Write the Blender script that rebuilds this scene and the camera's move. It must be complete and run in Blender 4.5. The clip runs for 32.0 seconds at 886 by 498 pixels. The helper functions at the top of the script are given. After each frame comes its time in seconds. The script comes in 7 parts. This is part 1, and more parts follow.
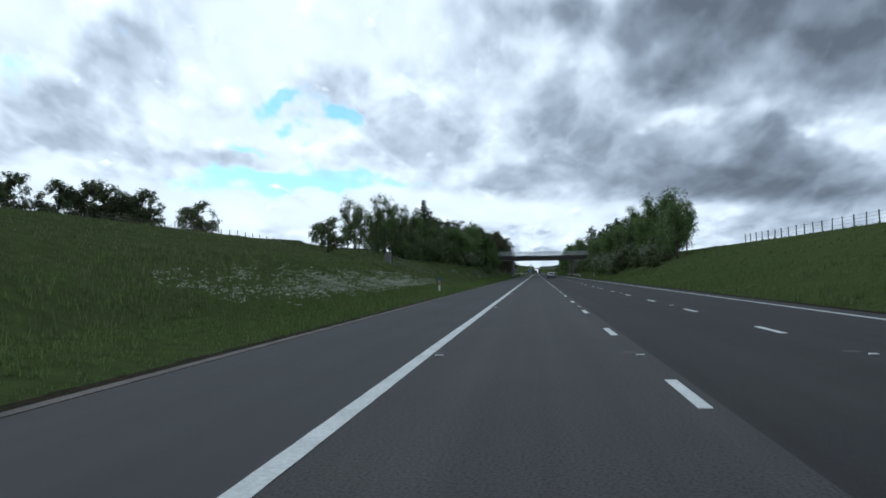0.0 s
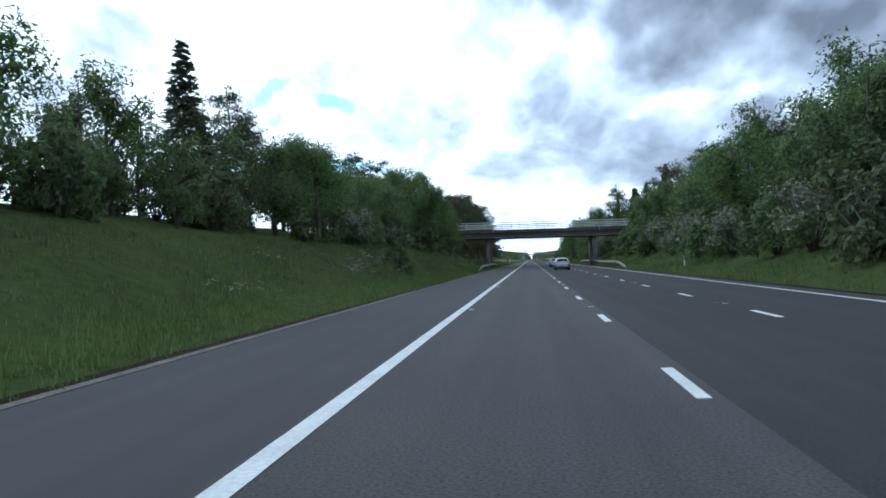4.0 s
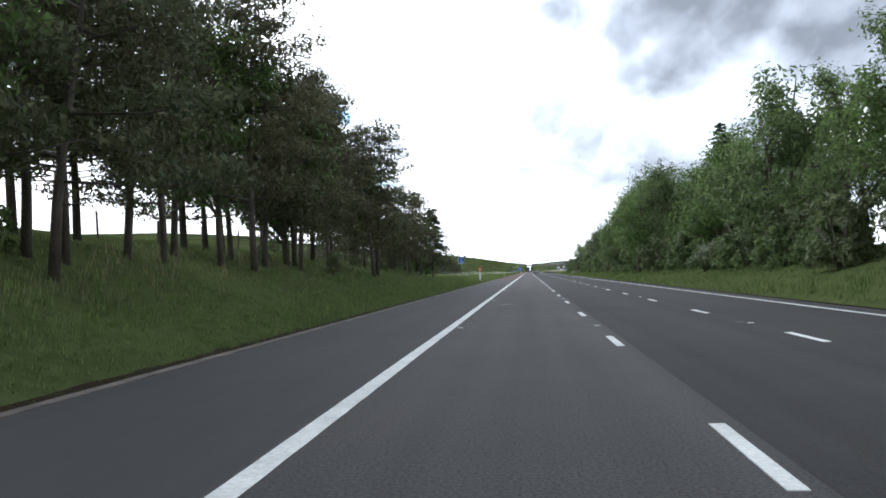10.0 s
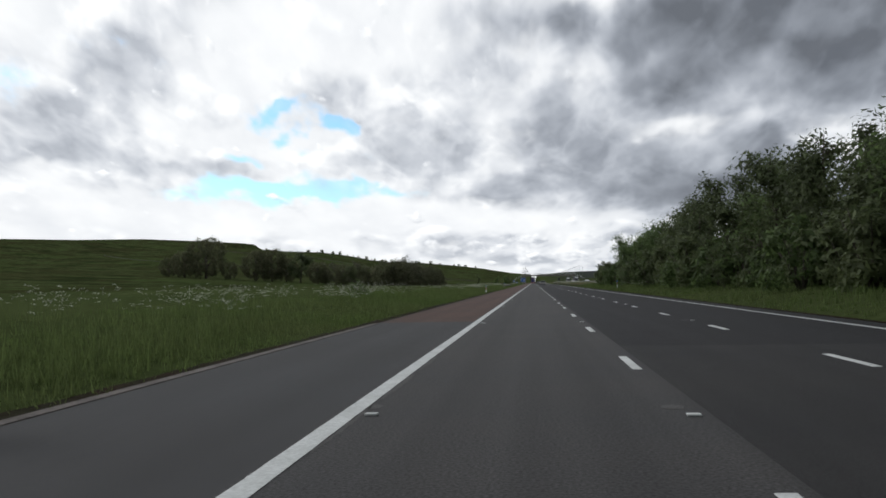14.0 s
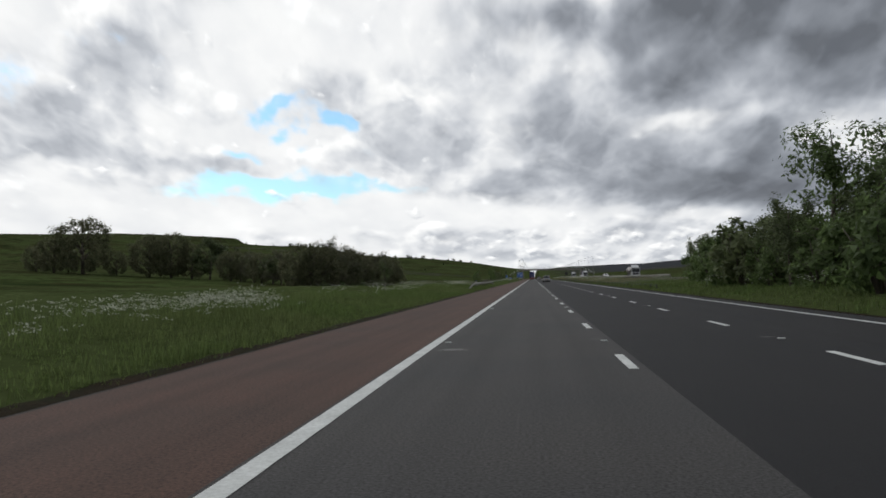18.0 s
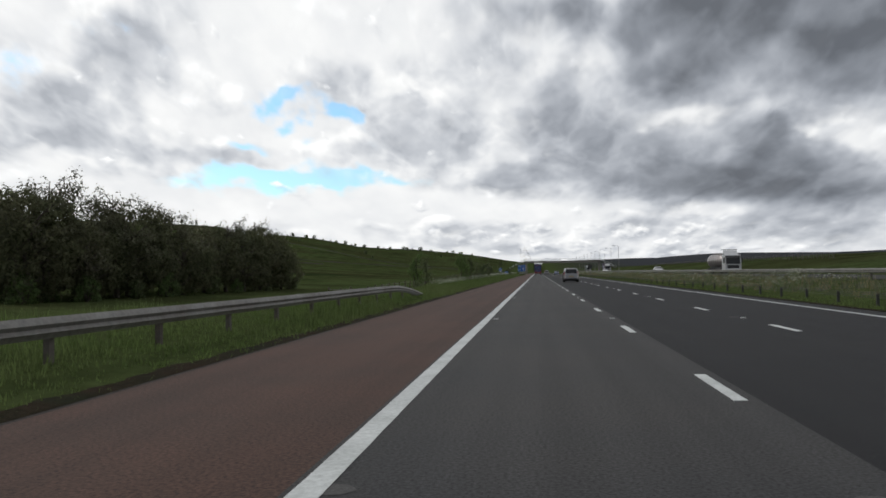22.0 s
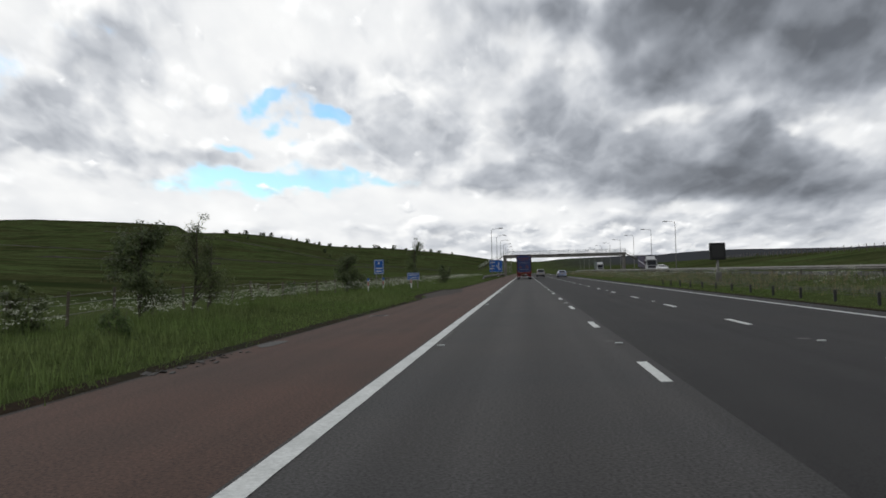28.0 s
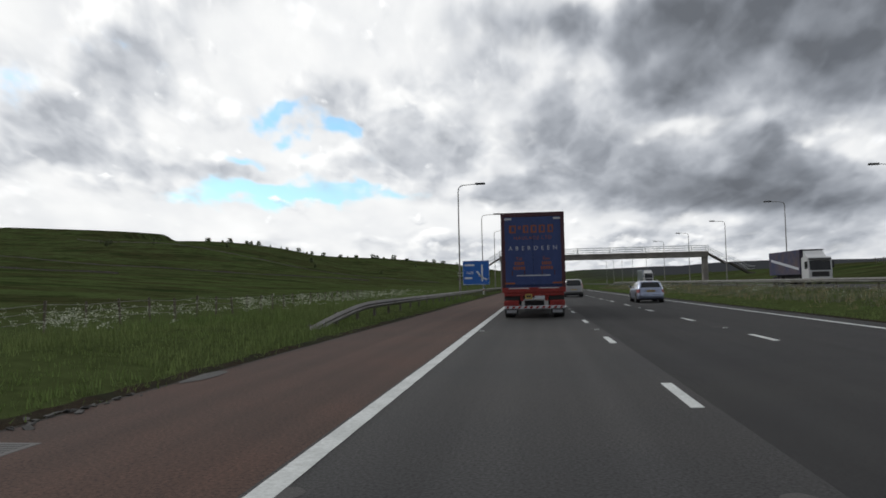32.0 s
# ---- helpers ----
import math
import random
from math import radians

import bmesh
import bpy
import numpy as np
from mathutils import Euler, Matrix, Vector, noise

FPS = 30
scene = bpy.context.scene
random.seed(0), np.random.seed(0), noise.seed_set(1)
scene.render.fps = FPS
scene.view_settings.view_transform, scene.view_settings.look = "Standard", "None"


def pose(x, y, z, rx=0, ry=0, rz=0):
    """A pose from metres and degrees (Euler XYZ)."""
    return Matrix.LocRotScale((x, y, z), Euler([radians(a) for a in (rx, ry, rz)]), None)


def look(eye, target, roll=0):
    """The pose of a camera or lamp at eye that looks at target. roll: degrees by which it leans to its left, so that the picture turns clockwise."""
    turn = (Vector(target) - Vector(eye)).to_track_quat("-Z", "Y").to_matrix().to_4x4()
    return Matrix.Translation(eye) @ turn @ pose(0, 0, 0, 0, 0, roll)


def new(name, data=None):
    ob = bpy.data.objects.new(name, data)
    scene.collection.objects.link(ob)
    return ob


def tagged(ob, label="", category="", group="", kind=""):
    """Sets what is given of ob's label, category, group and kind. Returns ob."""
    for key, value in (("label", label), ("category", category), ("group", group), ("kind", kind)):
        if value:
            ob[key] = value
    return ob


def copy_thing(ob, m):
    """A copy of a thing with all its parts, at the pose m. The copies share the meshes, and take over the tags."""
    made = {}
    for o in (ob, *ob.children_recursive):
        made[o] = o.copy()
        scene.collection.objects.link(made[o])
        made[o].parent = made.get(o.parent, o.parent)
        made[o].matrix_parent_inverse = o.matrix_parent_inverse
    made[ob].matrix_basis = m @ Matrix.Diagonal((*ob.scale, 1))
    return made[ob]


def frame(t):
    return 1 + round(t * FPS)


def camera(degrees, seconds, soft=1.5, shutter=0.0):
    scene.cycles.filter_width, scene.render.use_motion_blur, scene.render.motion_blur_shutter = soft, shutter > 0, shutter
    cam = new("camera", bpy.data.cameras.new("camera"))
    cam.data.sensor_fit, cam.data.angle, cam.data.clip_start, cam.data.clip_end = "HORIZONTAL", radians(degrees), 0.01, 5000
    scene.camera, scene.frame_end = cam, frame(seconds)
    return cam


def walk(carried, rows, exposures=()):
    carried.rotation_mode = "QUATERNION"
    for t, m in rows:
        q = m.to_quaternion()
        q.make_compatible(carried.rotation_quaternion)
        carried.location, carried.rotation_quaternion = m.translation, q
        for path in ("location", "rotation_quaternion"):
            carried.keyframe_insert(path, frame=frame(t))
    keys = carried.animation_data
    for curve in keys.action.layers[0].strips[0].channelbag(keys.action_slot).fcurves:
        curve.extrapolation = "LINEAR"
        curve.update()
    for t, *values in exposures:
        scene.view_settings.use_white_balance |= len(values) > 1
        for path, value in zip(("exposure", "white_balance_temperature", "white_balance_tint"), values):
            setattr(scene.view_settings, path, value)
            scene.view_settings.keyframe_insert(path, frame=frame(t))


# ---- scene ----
from collections import defaultdict

# ---------------------------------------------------------------- camera
cam = camera(61.4, 32.0, soft=1.7)
# seconds, x, y, z, pitch, roll, yaw
DRIVE = [
    (0, 1.96, 0.32, 1.415, 1.94, 0.99, 7.12),
    (1, 1.969, 24.96, 1.415, 1.8, 0.95, 7.14),
    (2, 2.019, 50.41, 1.415, 1.04, 1.59, 6.83),
    (3, 2.079, 75.17, 1.415, 0.87, 1.98, 6.74),
    (5.5, 1.876, 135.84, 1.415, 1.65, 1.34, 6.84),
    (6, 1.901, 147.72, 1.415, 1.88, 1.28, 7.09),
    (7, 1.83, 172.7, 1.415, 1.59, 1.43, 6.53),
    (8, 1.873, 196.92, 1.415, 1.98, 1.42, 6.53),
    (8.5, 1.905, 209.39, 1.415, 1.42, 1.41, 6.5),
    (9, 1.936, 221.87, 1.415, 1.84, 1.41, 6.48),
    (10, 2.018, 246.34, 1.415, 1.84, 1.52, 6.53),
    (10.5, 2.057, 258.73, 1.415, 1.52, 1.45, 6.54),
    (11, 2.096, 271.14, 1.415, 1.9, 1.37, 6.56),
    (11.5, 2.144, 283.7, 1.415, 1.62, 1.56, 6.56),
    (12, 2.192, 296.28, 1.415, 1.64, 1.75, 6.56),
    (12.5, 2.165, 309.18, 1.415, 1.72, 1.64, 6.67),
    (13, 2.138, 322.09, 1.415, 2.64, 1.54, 6.77),
    (13.5, 2.094, 334.6, 1.415, 2.12, 1.33, 6.84),
    (14, 2.05, 347.12, 1.415, 2.65, 1.12, 6.9),
    (14.5, 2.094, 358.71, 1.415, 2.17, 1.21, 7.23),
    (16.5, 2.295, 409.04, 1.415, 2.72, 1.53, 6.63),
    (17, 2.345, 421.66, 1.415, 2.65, 1.61, 6.48),
    (17.5, 2.256, 434.15, 1.415, 2.32, 1.46, 6.67),
    (18, 2.167, 446.66, 1.415, 2.32, 1.31, 6.85),
    (18.5, 2.107, 458.84, 1.415, 2.22, 1.49, 6.94),
    (19, 2.046, 471.04, 1.415, 2.25, 1.67, 7.02),
    (19.5, 2.001, 484.41, 1.415, 2.12, 1.67, 6.88),
    (20, 1.956, 497.79, 1.415, 1.9, 1.68, 6.75),
    (20.5, 1.886, 510.47, 1.415, 1.62, 1.64, 6.74),
    (21, 1.816, 523.15, 1.415, 1.85, 1.6, 6.73),
    (21.5, 1.662, 536.01, 1.415, 1.72, 1.18, 6.95),
    (22, 1.507, 548.88, 1.415, 1.81, 0.76, 7.18),
    (22.5, 1.433, 561.67, 1.415, 1.42, 0.92, 7.12),
    (23, 1.358, 574.46, 1.415, 1.71, 1.07, 7.06),
    (23.5, 1.379, 587.33, 1.415, 1.52, 1.03, 6.9),
    (24, 1.399, 600.19, 1.415, 2.56, 0.99, 6.74),
    (24.5, 1.471, 612.75, 1.415, 2.52, 1, 6.45),
    (25, 1.543, 625.31, 1.415, 2.6, 1.01, 6.16),
    (25.5, 1.611, 637.72, 1.415, 2.42, 1.12, 6.19),
    (27.5, 1.881, 687.23, 1.415, 2.1, 1.59, 6.34),
    (28, 1.926, 700.69, 1.415, 1.85, 1.34, 6.25),
    (28.5, 2.034, 713.19, 1.415, 1.82, 1.4, 6.31),
    (29, 2.142, 725.67, 1.415, 1.96, 1.47, 6.38),
    (29.5, 2.141, 738.01, 1.415, 1.72, 1.39, 6.37),
    (30, 2.141, 750.32, 1.415, 2, 1.31, 6.36),
    (30.5, 2.109, 763.46, 1.415, 1.72, 1.27, 6.5),
    (31, 2.077, 776.56, 1.415, 1.87, 1.23, 6.64),
    (31.5, 1.991, 788.62, 1.415, 2.62, 1.25, 6.86),
    (32, 1.906, 800.63, 1.415, 2.8, 1.27, 7.08),
]
walk(cam, [(t, pose(x, y, z, 90 + pitch, roll, yaw)) for t, x, y, z, pitch, roll, yaw in DRIVE],
     exposures=[(0, -0.24, 5320, 4), (2, -0.08, 5270, 4), (3.5, 0.35, 5050, 5), (5.5, 0.6, 5000, 4), (7, 0.75, 5000, 4), (8, 1.0, 5300, 8), (9, 1.05, 5700, 9), (11.3, 1.1, 5850, 10), (12.2, 0.68, 6100, 10),
                (13, 0.12, 6100, 10), (14, -0.27, 6120, 10), (16, -0.34, 6220, 10), (24, -0.35, 6220, 10), (32, -0.33, 6220, 10)])

# ---------------------------------------------------------------- light
SUN_AZ, SUN_EL = radians(-66), radians(37)
world = bpy.data.worlds.new("cloudy_sky")
scene.world = world
world.use_nodes = True
wt = world.node_tree
wt.nodes.clear()


def wm(op, a, b=None, c=None, clamp=False):
    n = wt.nodes.new("ShaderNodeMath")
    n.operation = op
    n.use_clamp = clamp
    for i, v in enumerate((a, b, c)):
        if v is None:
            continue
        if isinstance(v, (int, float)):
            n.inputs[i].default_value = v
        else:
            wt.links.new(v, n.inputs[i])
    return n.outputs[0]


def wmix(fac, a, b):
    n = wt.nodes.new("ShaderNodeMix")
    n.data_type = "RGBA"
    for i, v in ((0, fac), (6, a), (7, b)):
        if isinstance(v, tuple):
            n.inputs[i].default_value = (*v, 1)
        elif isinstance(v, (int, float)):
            n.inputs[i].default_value = v
        else:
            wt.links.new(v, n.inputs[i])
    return n.outputs[2]


coord = wt.nodes.new("ShaderNodeTexCoord")
sep = wt.nodes.new("ShaderNodeSeparateXYZ")
wt.links.new(coord.outputs["Generated"], sep.inputs[0])
dx, dy, dz = sep.outputs
az_rad = wm("ARCTAN2", wm("MULTIPLY", dx, -1.0), dy)
deg_az = wm("MULTIPLY", az_rad, 57.2958)
deg_el = wm("MULTIPLY", wm("ARCSINE", dz), 57.2958)
# a cloud deck in perspective: small and flat towards the horizon, broad overhead
lift = wm("ADD", wm("MAXIMUM", dz, 0.0), 0.11)
comb = wt.nodes.new("ShaderNodeCombineXYZ")
wt.links.new(wm("MULTIPLY", wm("DIVIDE", az_rad, wm("POWER", lift, 0.25)), 3.9), comb.inputs[0])
wt.links.new(wm("MULTIPLY", wm("LOGARITHM", lift, 2.71828), 1.9), comb.inputs[1])


def wnoise(scale, detail, rough, off=(0, 0, 0), warp=0.0):
    mp = wt.nodes.new("ShaderNodeMapping")
    mp.inputs["Location"].default_value = off
    wt.links.new(comb.outputs[0], mp.inputs[0])
    n = wt.nodes.new("ShaderNodeTexNoise")
    n.inputs["Scale"].default_value = scale
    n.inputs["Detail"].default_value = detail
    n.inputs["Roughness"].default_value = rough
    n.inputs["Distortion"].default_value = warp
    wt.links.new(mp.outputs[0], n.inputs["Vector"])
    return wm("SUBTRACT", n.outputs["Fac"], 0.5)


def step(v, lo, hi):
    n = wt.nodes.new("ShaderNodeMapRange")
    n.interpolation_type = "SMOOTHSTEP"
    wt.links.new(v, n.inputs[0])
    n.inputs[1].default_value, n.inputs[2].default_value = lo, hi
    return n.outputs[0]


# ragged edges: headings and elevations are stirred before the banks are laid out
stir = wm("MULTIPLY", step(deg_el, 0.0, 12.0), 0.8)
stir = wm("ADD", stir, 0.35)
az = wm("ADD", deg_az, wm("MULTIPLY", wm("MULTIPLY", wnoise(2.2, 3, 0.5, (3, 1, 0)), 12.0), stir))
el = wm("ADD", deg_el, wm("MULTIPLY", wm("MULTIPLY", wnoise(2.2, 3, 0.5, (9, 4, 2)), 5.0), stir))


def bank(a, e, wa, we, amount):
    """One bank of cloud, or a gap, round a heading and an elevation, in degrees."""
    p = wm("POWER", wm("DIVIDE", wm("SUBTRACT", az, a), wa), 2.0)
    q = wm("POWER", wm("DIVIDE", wm("SUBTRACT", el, e), we), 2.0)
    return wm("MULTIPLY", wm("EXPONENT", wm("MULTIPLY", wm("ADD", p, q), -1.0)), amount)


def total(items):
    out = items[0]
    for i in items[1:]:
        out = wm("ADD", out, i)
    return out


def cloud_colour(v):
    """Bright cloud is cream, shaded cloud blue-grey."""
    n = wt.nodes.new("ShaderNodeCombineXYZ")
    for i, (a, b) in enumerate(((0.90, 0.105), (0.982, 0.02), (1.125, -0.135))):
        wt.links.new(wm("MULTIPLY", v, wm("ADD", wm("MULTIPLY", wm("MINIMUM", v, 1.2), b), a)), n.inputs[i])
    return n.outputs[0]


def heaps(scale, off):
    """Rounded heaps of cloud within heaps, about zero."""
    mp = wt.nodes.new("ShaderNodeMapping")
    mp.inputs["Location"].default_value = off
    wt.links.new(comb.outputs[0], mp.inputs[0])
    wob = wt.nodes.new("ShaderNodeTexNoise")
    wob.inputs["Scale"].default_value, wob.inputs["Detail"].default_value = scale * 1.4, 3
    wt.links.new(mp.outputs[0], wob.inputs["Vector"])
    add = wt.nodes.new("ShaderNodeVectorMath")
    add.operation = "MULTIPLY_ADD"
    wt.links.new(wob.outputs["Color"], add.inputs[0])
    add.inputs[1].default_value = (0.34 / scale * 2.3, 0.30 / scale * 2.3, 0)
    wt.links.new(mp.outputs[0], add.inputs[2])
    v = wt.nodes.new("ShaderNodeTexVoronoi")
    v.voronoi_dimensions, v.feature = "2D", "F1"
    v.inputs["Scale"].default_value, v.inputs["Detail"].default_value, v.inputs["Roughness"].default_value = scale, 3, 0.45
    v.normalize = True
    wt.links.new(add.outputs[0], v.inputs["Vector"])
    return wm("SUBTRACT", 0.36, v.outputs["Distance"])


def deck(seed, banks, spread, bias, pale, deep, edge, relief, size=2.0):
    """A layer of cloud: how far it covers, and its colour, lit from above and the sunny side."""
    where = total([bank(*b) for b in banks])
    near, past = [wm("ADD", wm("MULTIPLY", heaps(size, (seed + o * 0.4, seed * 0.6 + o, 0)), 1.15), wnoise(size, 6, 0.43, (seed + o * 0.4, seed * 0.6 + o, 0.3))) for o in (0.0, 0.22 / size)]
    body = wm("ADD", wm("ADD", where, wm("MULTIPLY", near, spread)), bias)
    cover = step(body, 0.0, edge)
    core = step(wm("ADD", body, wm("MULTIPLY", wnoise(2.4, 3, 0.45, (seed + 9, seed, 1.7)), 0.9)), 0.05, 1.9)
    lit = wm("MULTIPLY", wm("SUBTRACT", near, past), relief)
    tone = wm("ADD", wm("MULTIPLY", core, deep - pale), pale)
    tone = wm("MULTIPLY", tone, wm("MINIMUM", wm("MAXIMUM", wm("ADD", lit, 1.0), 0.72), 1.8))
    return cover, tone


MID = [(-8.0, 2.6, 18.0, 1.7, 0.6), (31.0, 14.7, 4.8, 3.3, 0.5), (33.2, 11.7, 6.5, 2.0, 0.55), (34.2, 9.3, 5.6, 1.3, 0.7), (28.1, 8.4, 6.5, 0.8, 0.75), (3.7, 15.1, 6.5, 2.2, 0.6), (14.2, 14.7, 2.0, 2.6, 0.5),
       (1.9, 19.5, 6.9, 1.3, 0.55), (8.2, 10.4, 6.5, 1.8, 1.0), (12.2, 9.4, 4.8, 0.9, 0.6), (-22.4, 12.7, 5.2, 1.7, 0.6), (-21.4, 4.7, 4.8, 1.3, 0.8), (-14.9, 2.9, 6.9, 0.6, 0.6),
       (4.1, 2.8, 3.9, 0.7, 0.6), (18.4, 18.0, 7.8, 1.7, -0.5), (24.6, 11.0, 4.8, 1.5, -0.6), (18.6, 5.2, 18.2, 1.2, -0.9), (-2.8, 4.9, 6.5, 0.8, -0.8)]
DARK = [(-23.5, 4.8, 8.0, 2.2, 0.75), (-18.0, 9.5, 19.0, 8.0, 0.72), (-17.0, 18.2, 15.0, 3.2, 2.5), (-24.5, 14.9, 6.1, 3.0, 0.6), (-9.8, 14.2, 5.2, 1.2, 0.8), (-18.9, 12.8, 6.5, 1.3, 0.55), (-3.4, 10.2, 6.5, 2.0, 0.6), (-7.9, 6.7, 10.4, 1.3, 0.85),
        (1.3, 7.6, 6.1, 1.1, 0.45), (-16.2, 8.0, 7.8, 2.0, 0.7), (-16.8, 5.4, 5.2, 1.0, 0.7), (-22.2, 8.6, 2.6, 1.3, -0.9), (-10.5, 11.1, 5.2, 0.7, -0.5), (-1.5, 16.1, 3.5, 1.3, -0.3)]
GAPS = [(21.5, 7.2, 5.2, 0.9, 1.1), (14.0, 7.0, 4.8, 0.6, 0.8), (19.7, 13.2, 2.2, 1.0, 1.2), (15.3, 11.9, 2.0, 0.9, 1.1), (21.4, 9.7, 3.5, 0.6, 0.8), (32.1, 16.1, 2.6, 1.1, 0.5), (36.6, 13.8, 2.6, 1.0, 0.55)]
LOW = [(-10.0, 2.2, 13.0, 1.3, 0.55), (3.0, 2.8, 5.0, 0.8, 0.4), (-22.0, 3.6, 6.0, 1.0, 0.4)]

sky = wt.nodes.new("ShaderNodeTexSky")
sky.sky_type = "NISHITA"
sky.sun_disc = False
sky.sun_elevation, sky.sun_rotation = SUN_EL, SUN_AZ
sky.air_density, sky.dust_density = 1.2, 0.6
skyc = wt.nodes.new("ShaderNodeMix")
skyc.data_type, skyc.blend_type = "RGBA", "MULTIPLY"
skyc.inputs[0].default_value = 1.0
wt.links.new(sky.outputs[0], skyc.inputs[6])
skyc.inputs[7].default_value = (0.13, 0.17, 0.19, 1)
# thin high cloud with blue breaks
veil = wm("ADD", 1.15, wm("MULTIPLY", wnoise(2.0, 6, 0.5, (5, 2, 3)), 0.55))
gap = step(wm("ADD", total([bank(*g) for g in GAPS]), wm("MULTIPLY", wnoise(4.0, 6, 0.55, (1, 8, 2)), 1.5)), 0.20, 0.85)
base = wmix(gap, cloud_colour(veil), skyc.outputs[2])
# added unseen grey cloud overhead and behind the camera dims the ground
rest = wm("MULTIPLY", wm("SUBTRACT", 1.0, wm("MULTIPLY", wm("ADD", dy, 1.0), 0.5)), 0.8)
thick = wm("MAXIMUM", rest, wm("MULTIPLY", wm("SUBTRACT", dz, 0.36), 1.4))
c1, t1 = deck(2.0, MID, 1.4, 0.16, 1.06, 0.56, 0.7, 1.9)
c2, t2 = deck(7.3, DARK, 1.35, -0.16, 0.88, 0.235, 0.85, 1.9)
c3, t3 = deck(4.6, LOW, 1.5, -0.35, 0.98, 0.50, 0.5, 2.2, 4.5)
cloud = wmix(wm("MULTIPLY", c1, wm("SUBTRACT", 0.92, wm("MULTIPLY", gap, 0.7))), base, cloud_colour(t1))
cloud = wmix(wm("MULTIPLY", c3, 0.85), cloud, cloud_colour(t3))
cloud = wmix(wm("MULTIPLY", c2, 0.97), cloud, cloud_colour(t2))
cloud = wmix(step(thick, 0.0, 1.1), cloud, (0.30, 0.31, 0.33))
back = wt.nodes.new("ShaderNodeBackground")
wt.links.new(cloud, back.inputs[0])
back.inputs[1].default_value = 1.0
outw = wt.nodes.new("ShaderNodeOutputWorld")
wt.links.new(back.outputs[0], outw.inputs[0])

sun_data = bpy.data.lights.new("sun", "SUN")
sun_data.energy, sun_data.angle, sun_data.color = 1.05, radians(16), (1.0, 0.95, 0.88)
sun = new("sun", sun_data)
sun.matrix_world = look((-60, 26, 50), (0, 0, 0))

# ---------------------------------------------------------------- materials


def material(name, base, rough=0.8, metal=0.0, vary=0.0, scale=1.0, other=None, fine_scale=None, bump=0.0, coat=0.0, island=0.0, leafy=0.0, obj=0.0, gloss=0.5):
    m = bpy.data.materials.new(name)
    m.use_nodes = True
    nt = m.node_tree
    b = nt.nodes["Principled BSDF"]
    b.inputs["Roughness"].default_value, b.inputs["Metallic"].default_value = rough, metal
    b.inputs["Specular IOR Level"].default_value = gloss
    b.inputs["Base Color"].default_value = (*base, 1)
    if coat:
        b.inputs["Coat Weight"].default_value, b.inputs["Coat Roughness"].default_value = coat, 0.06
    tc = nt.nodes.new("ShaderNodeTexCoord")
    geo = nt.nodes.new("ShaderNodeNewGeometry")

    def noise_of(s, d=6, r=0.6):
        n = nt.nodes.new("ShaderNodeTexNoise")
        n.inputs["Scale"].default_value, n.inputs["Detail"].default_value, n.inputs["Roughness"].default_value = s, d, r
        nt.links.new(geo.outputs["Position"] if not obj else tc.outputs["Object"], n.inputs["Vector"])
        return n.outputs["Fac"]

    def mixc(fac, a, c, kind="MIX"):
        n = nt.nodes.new("ShaderNodeMix")
        n.data_type, n.blend_type = "RGBA", kind
        for i, v in ((0, fac), (6, a), (7, c)):
            if isinstance(v, tuple):
                n.inputs[i].default_value = (*v, 1)
            elif isinstance(v, (int, float)):
                n.inputs[i].default_value = v
            else:
                nt.links.new(v, n.inputs[i])
        return n.outputs[2]

    def rng(v, lo, hi, to_lo=0.0, to_hi=1.0):
        n = nt.nodes.new("ShaderNodeMapRange")
        nt.links.new(v, n.inputs[0])
        for i, x in enumerate((lo, hi, to_lo, to_hi)):
            n.inputs[i + 1].default_value = x
        return n.outputs[0]

    col = None
    if other:
        col = mixc(rng(noise_of(scale), 0.36, 0.64), base, other)
    if vary:
        n2 = noise_of(fine_scale or scale * 12, 8, 0.7)
        g = rng(n2, 0.3, 0.7, 1 - vary, 1 + vary)
        col = mixc(1.0, col if col is not None else base, g, "MULTIPLY")
    if island:
        g = rng(geo.outputs["Random Per Island"], 0, 1, 1 - island, 1 + island)
        col = mixc(1.0, col if col is not None else base, g, "MULTIPLY")
    if col is not None:
        nt.links.new(col, b.inputs["Base Color"])
    if bump:
        bn = nt.nodes.new("ShaderNodeBump")
        bn.inputs["Strength"].default_value, bn.inputs["Distance"].default_value = bump, 0.02
        nt.links.new(noise_of(fine_scale or scale * 12, 8, 0.7), bn.inputs["Height"])
        nt.links.new(bn.outputs[0], b.inputs["Normal"])
    if leafy:
        tr = nt.nodes.new("ShaderNodeBsdfTranslucent")
        mx = nt.nodes.new("ShaderNodeMixShader")
        mx.inputs[0].default_value = leafy
        if col is not None:
            nt.links.new(col, tr.inputs[0])
        else:
            tr.inputs[0].default_value = (*base, 1)
        nt.links.new(b.outputs[0], mx.inputs[1])
        nt.links.new(tr.outputs[0], mx.inputs[2])
        nt.links.new(mx.outputs[0], nt.nodes["Material Output"].inputs[0])
    return m


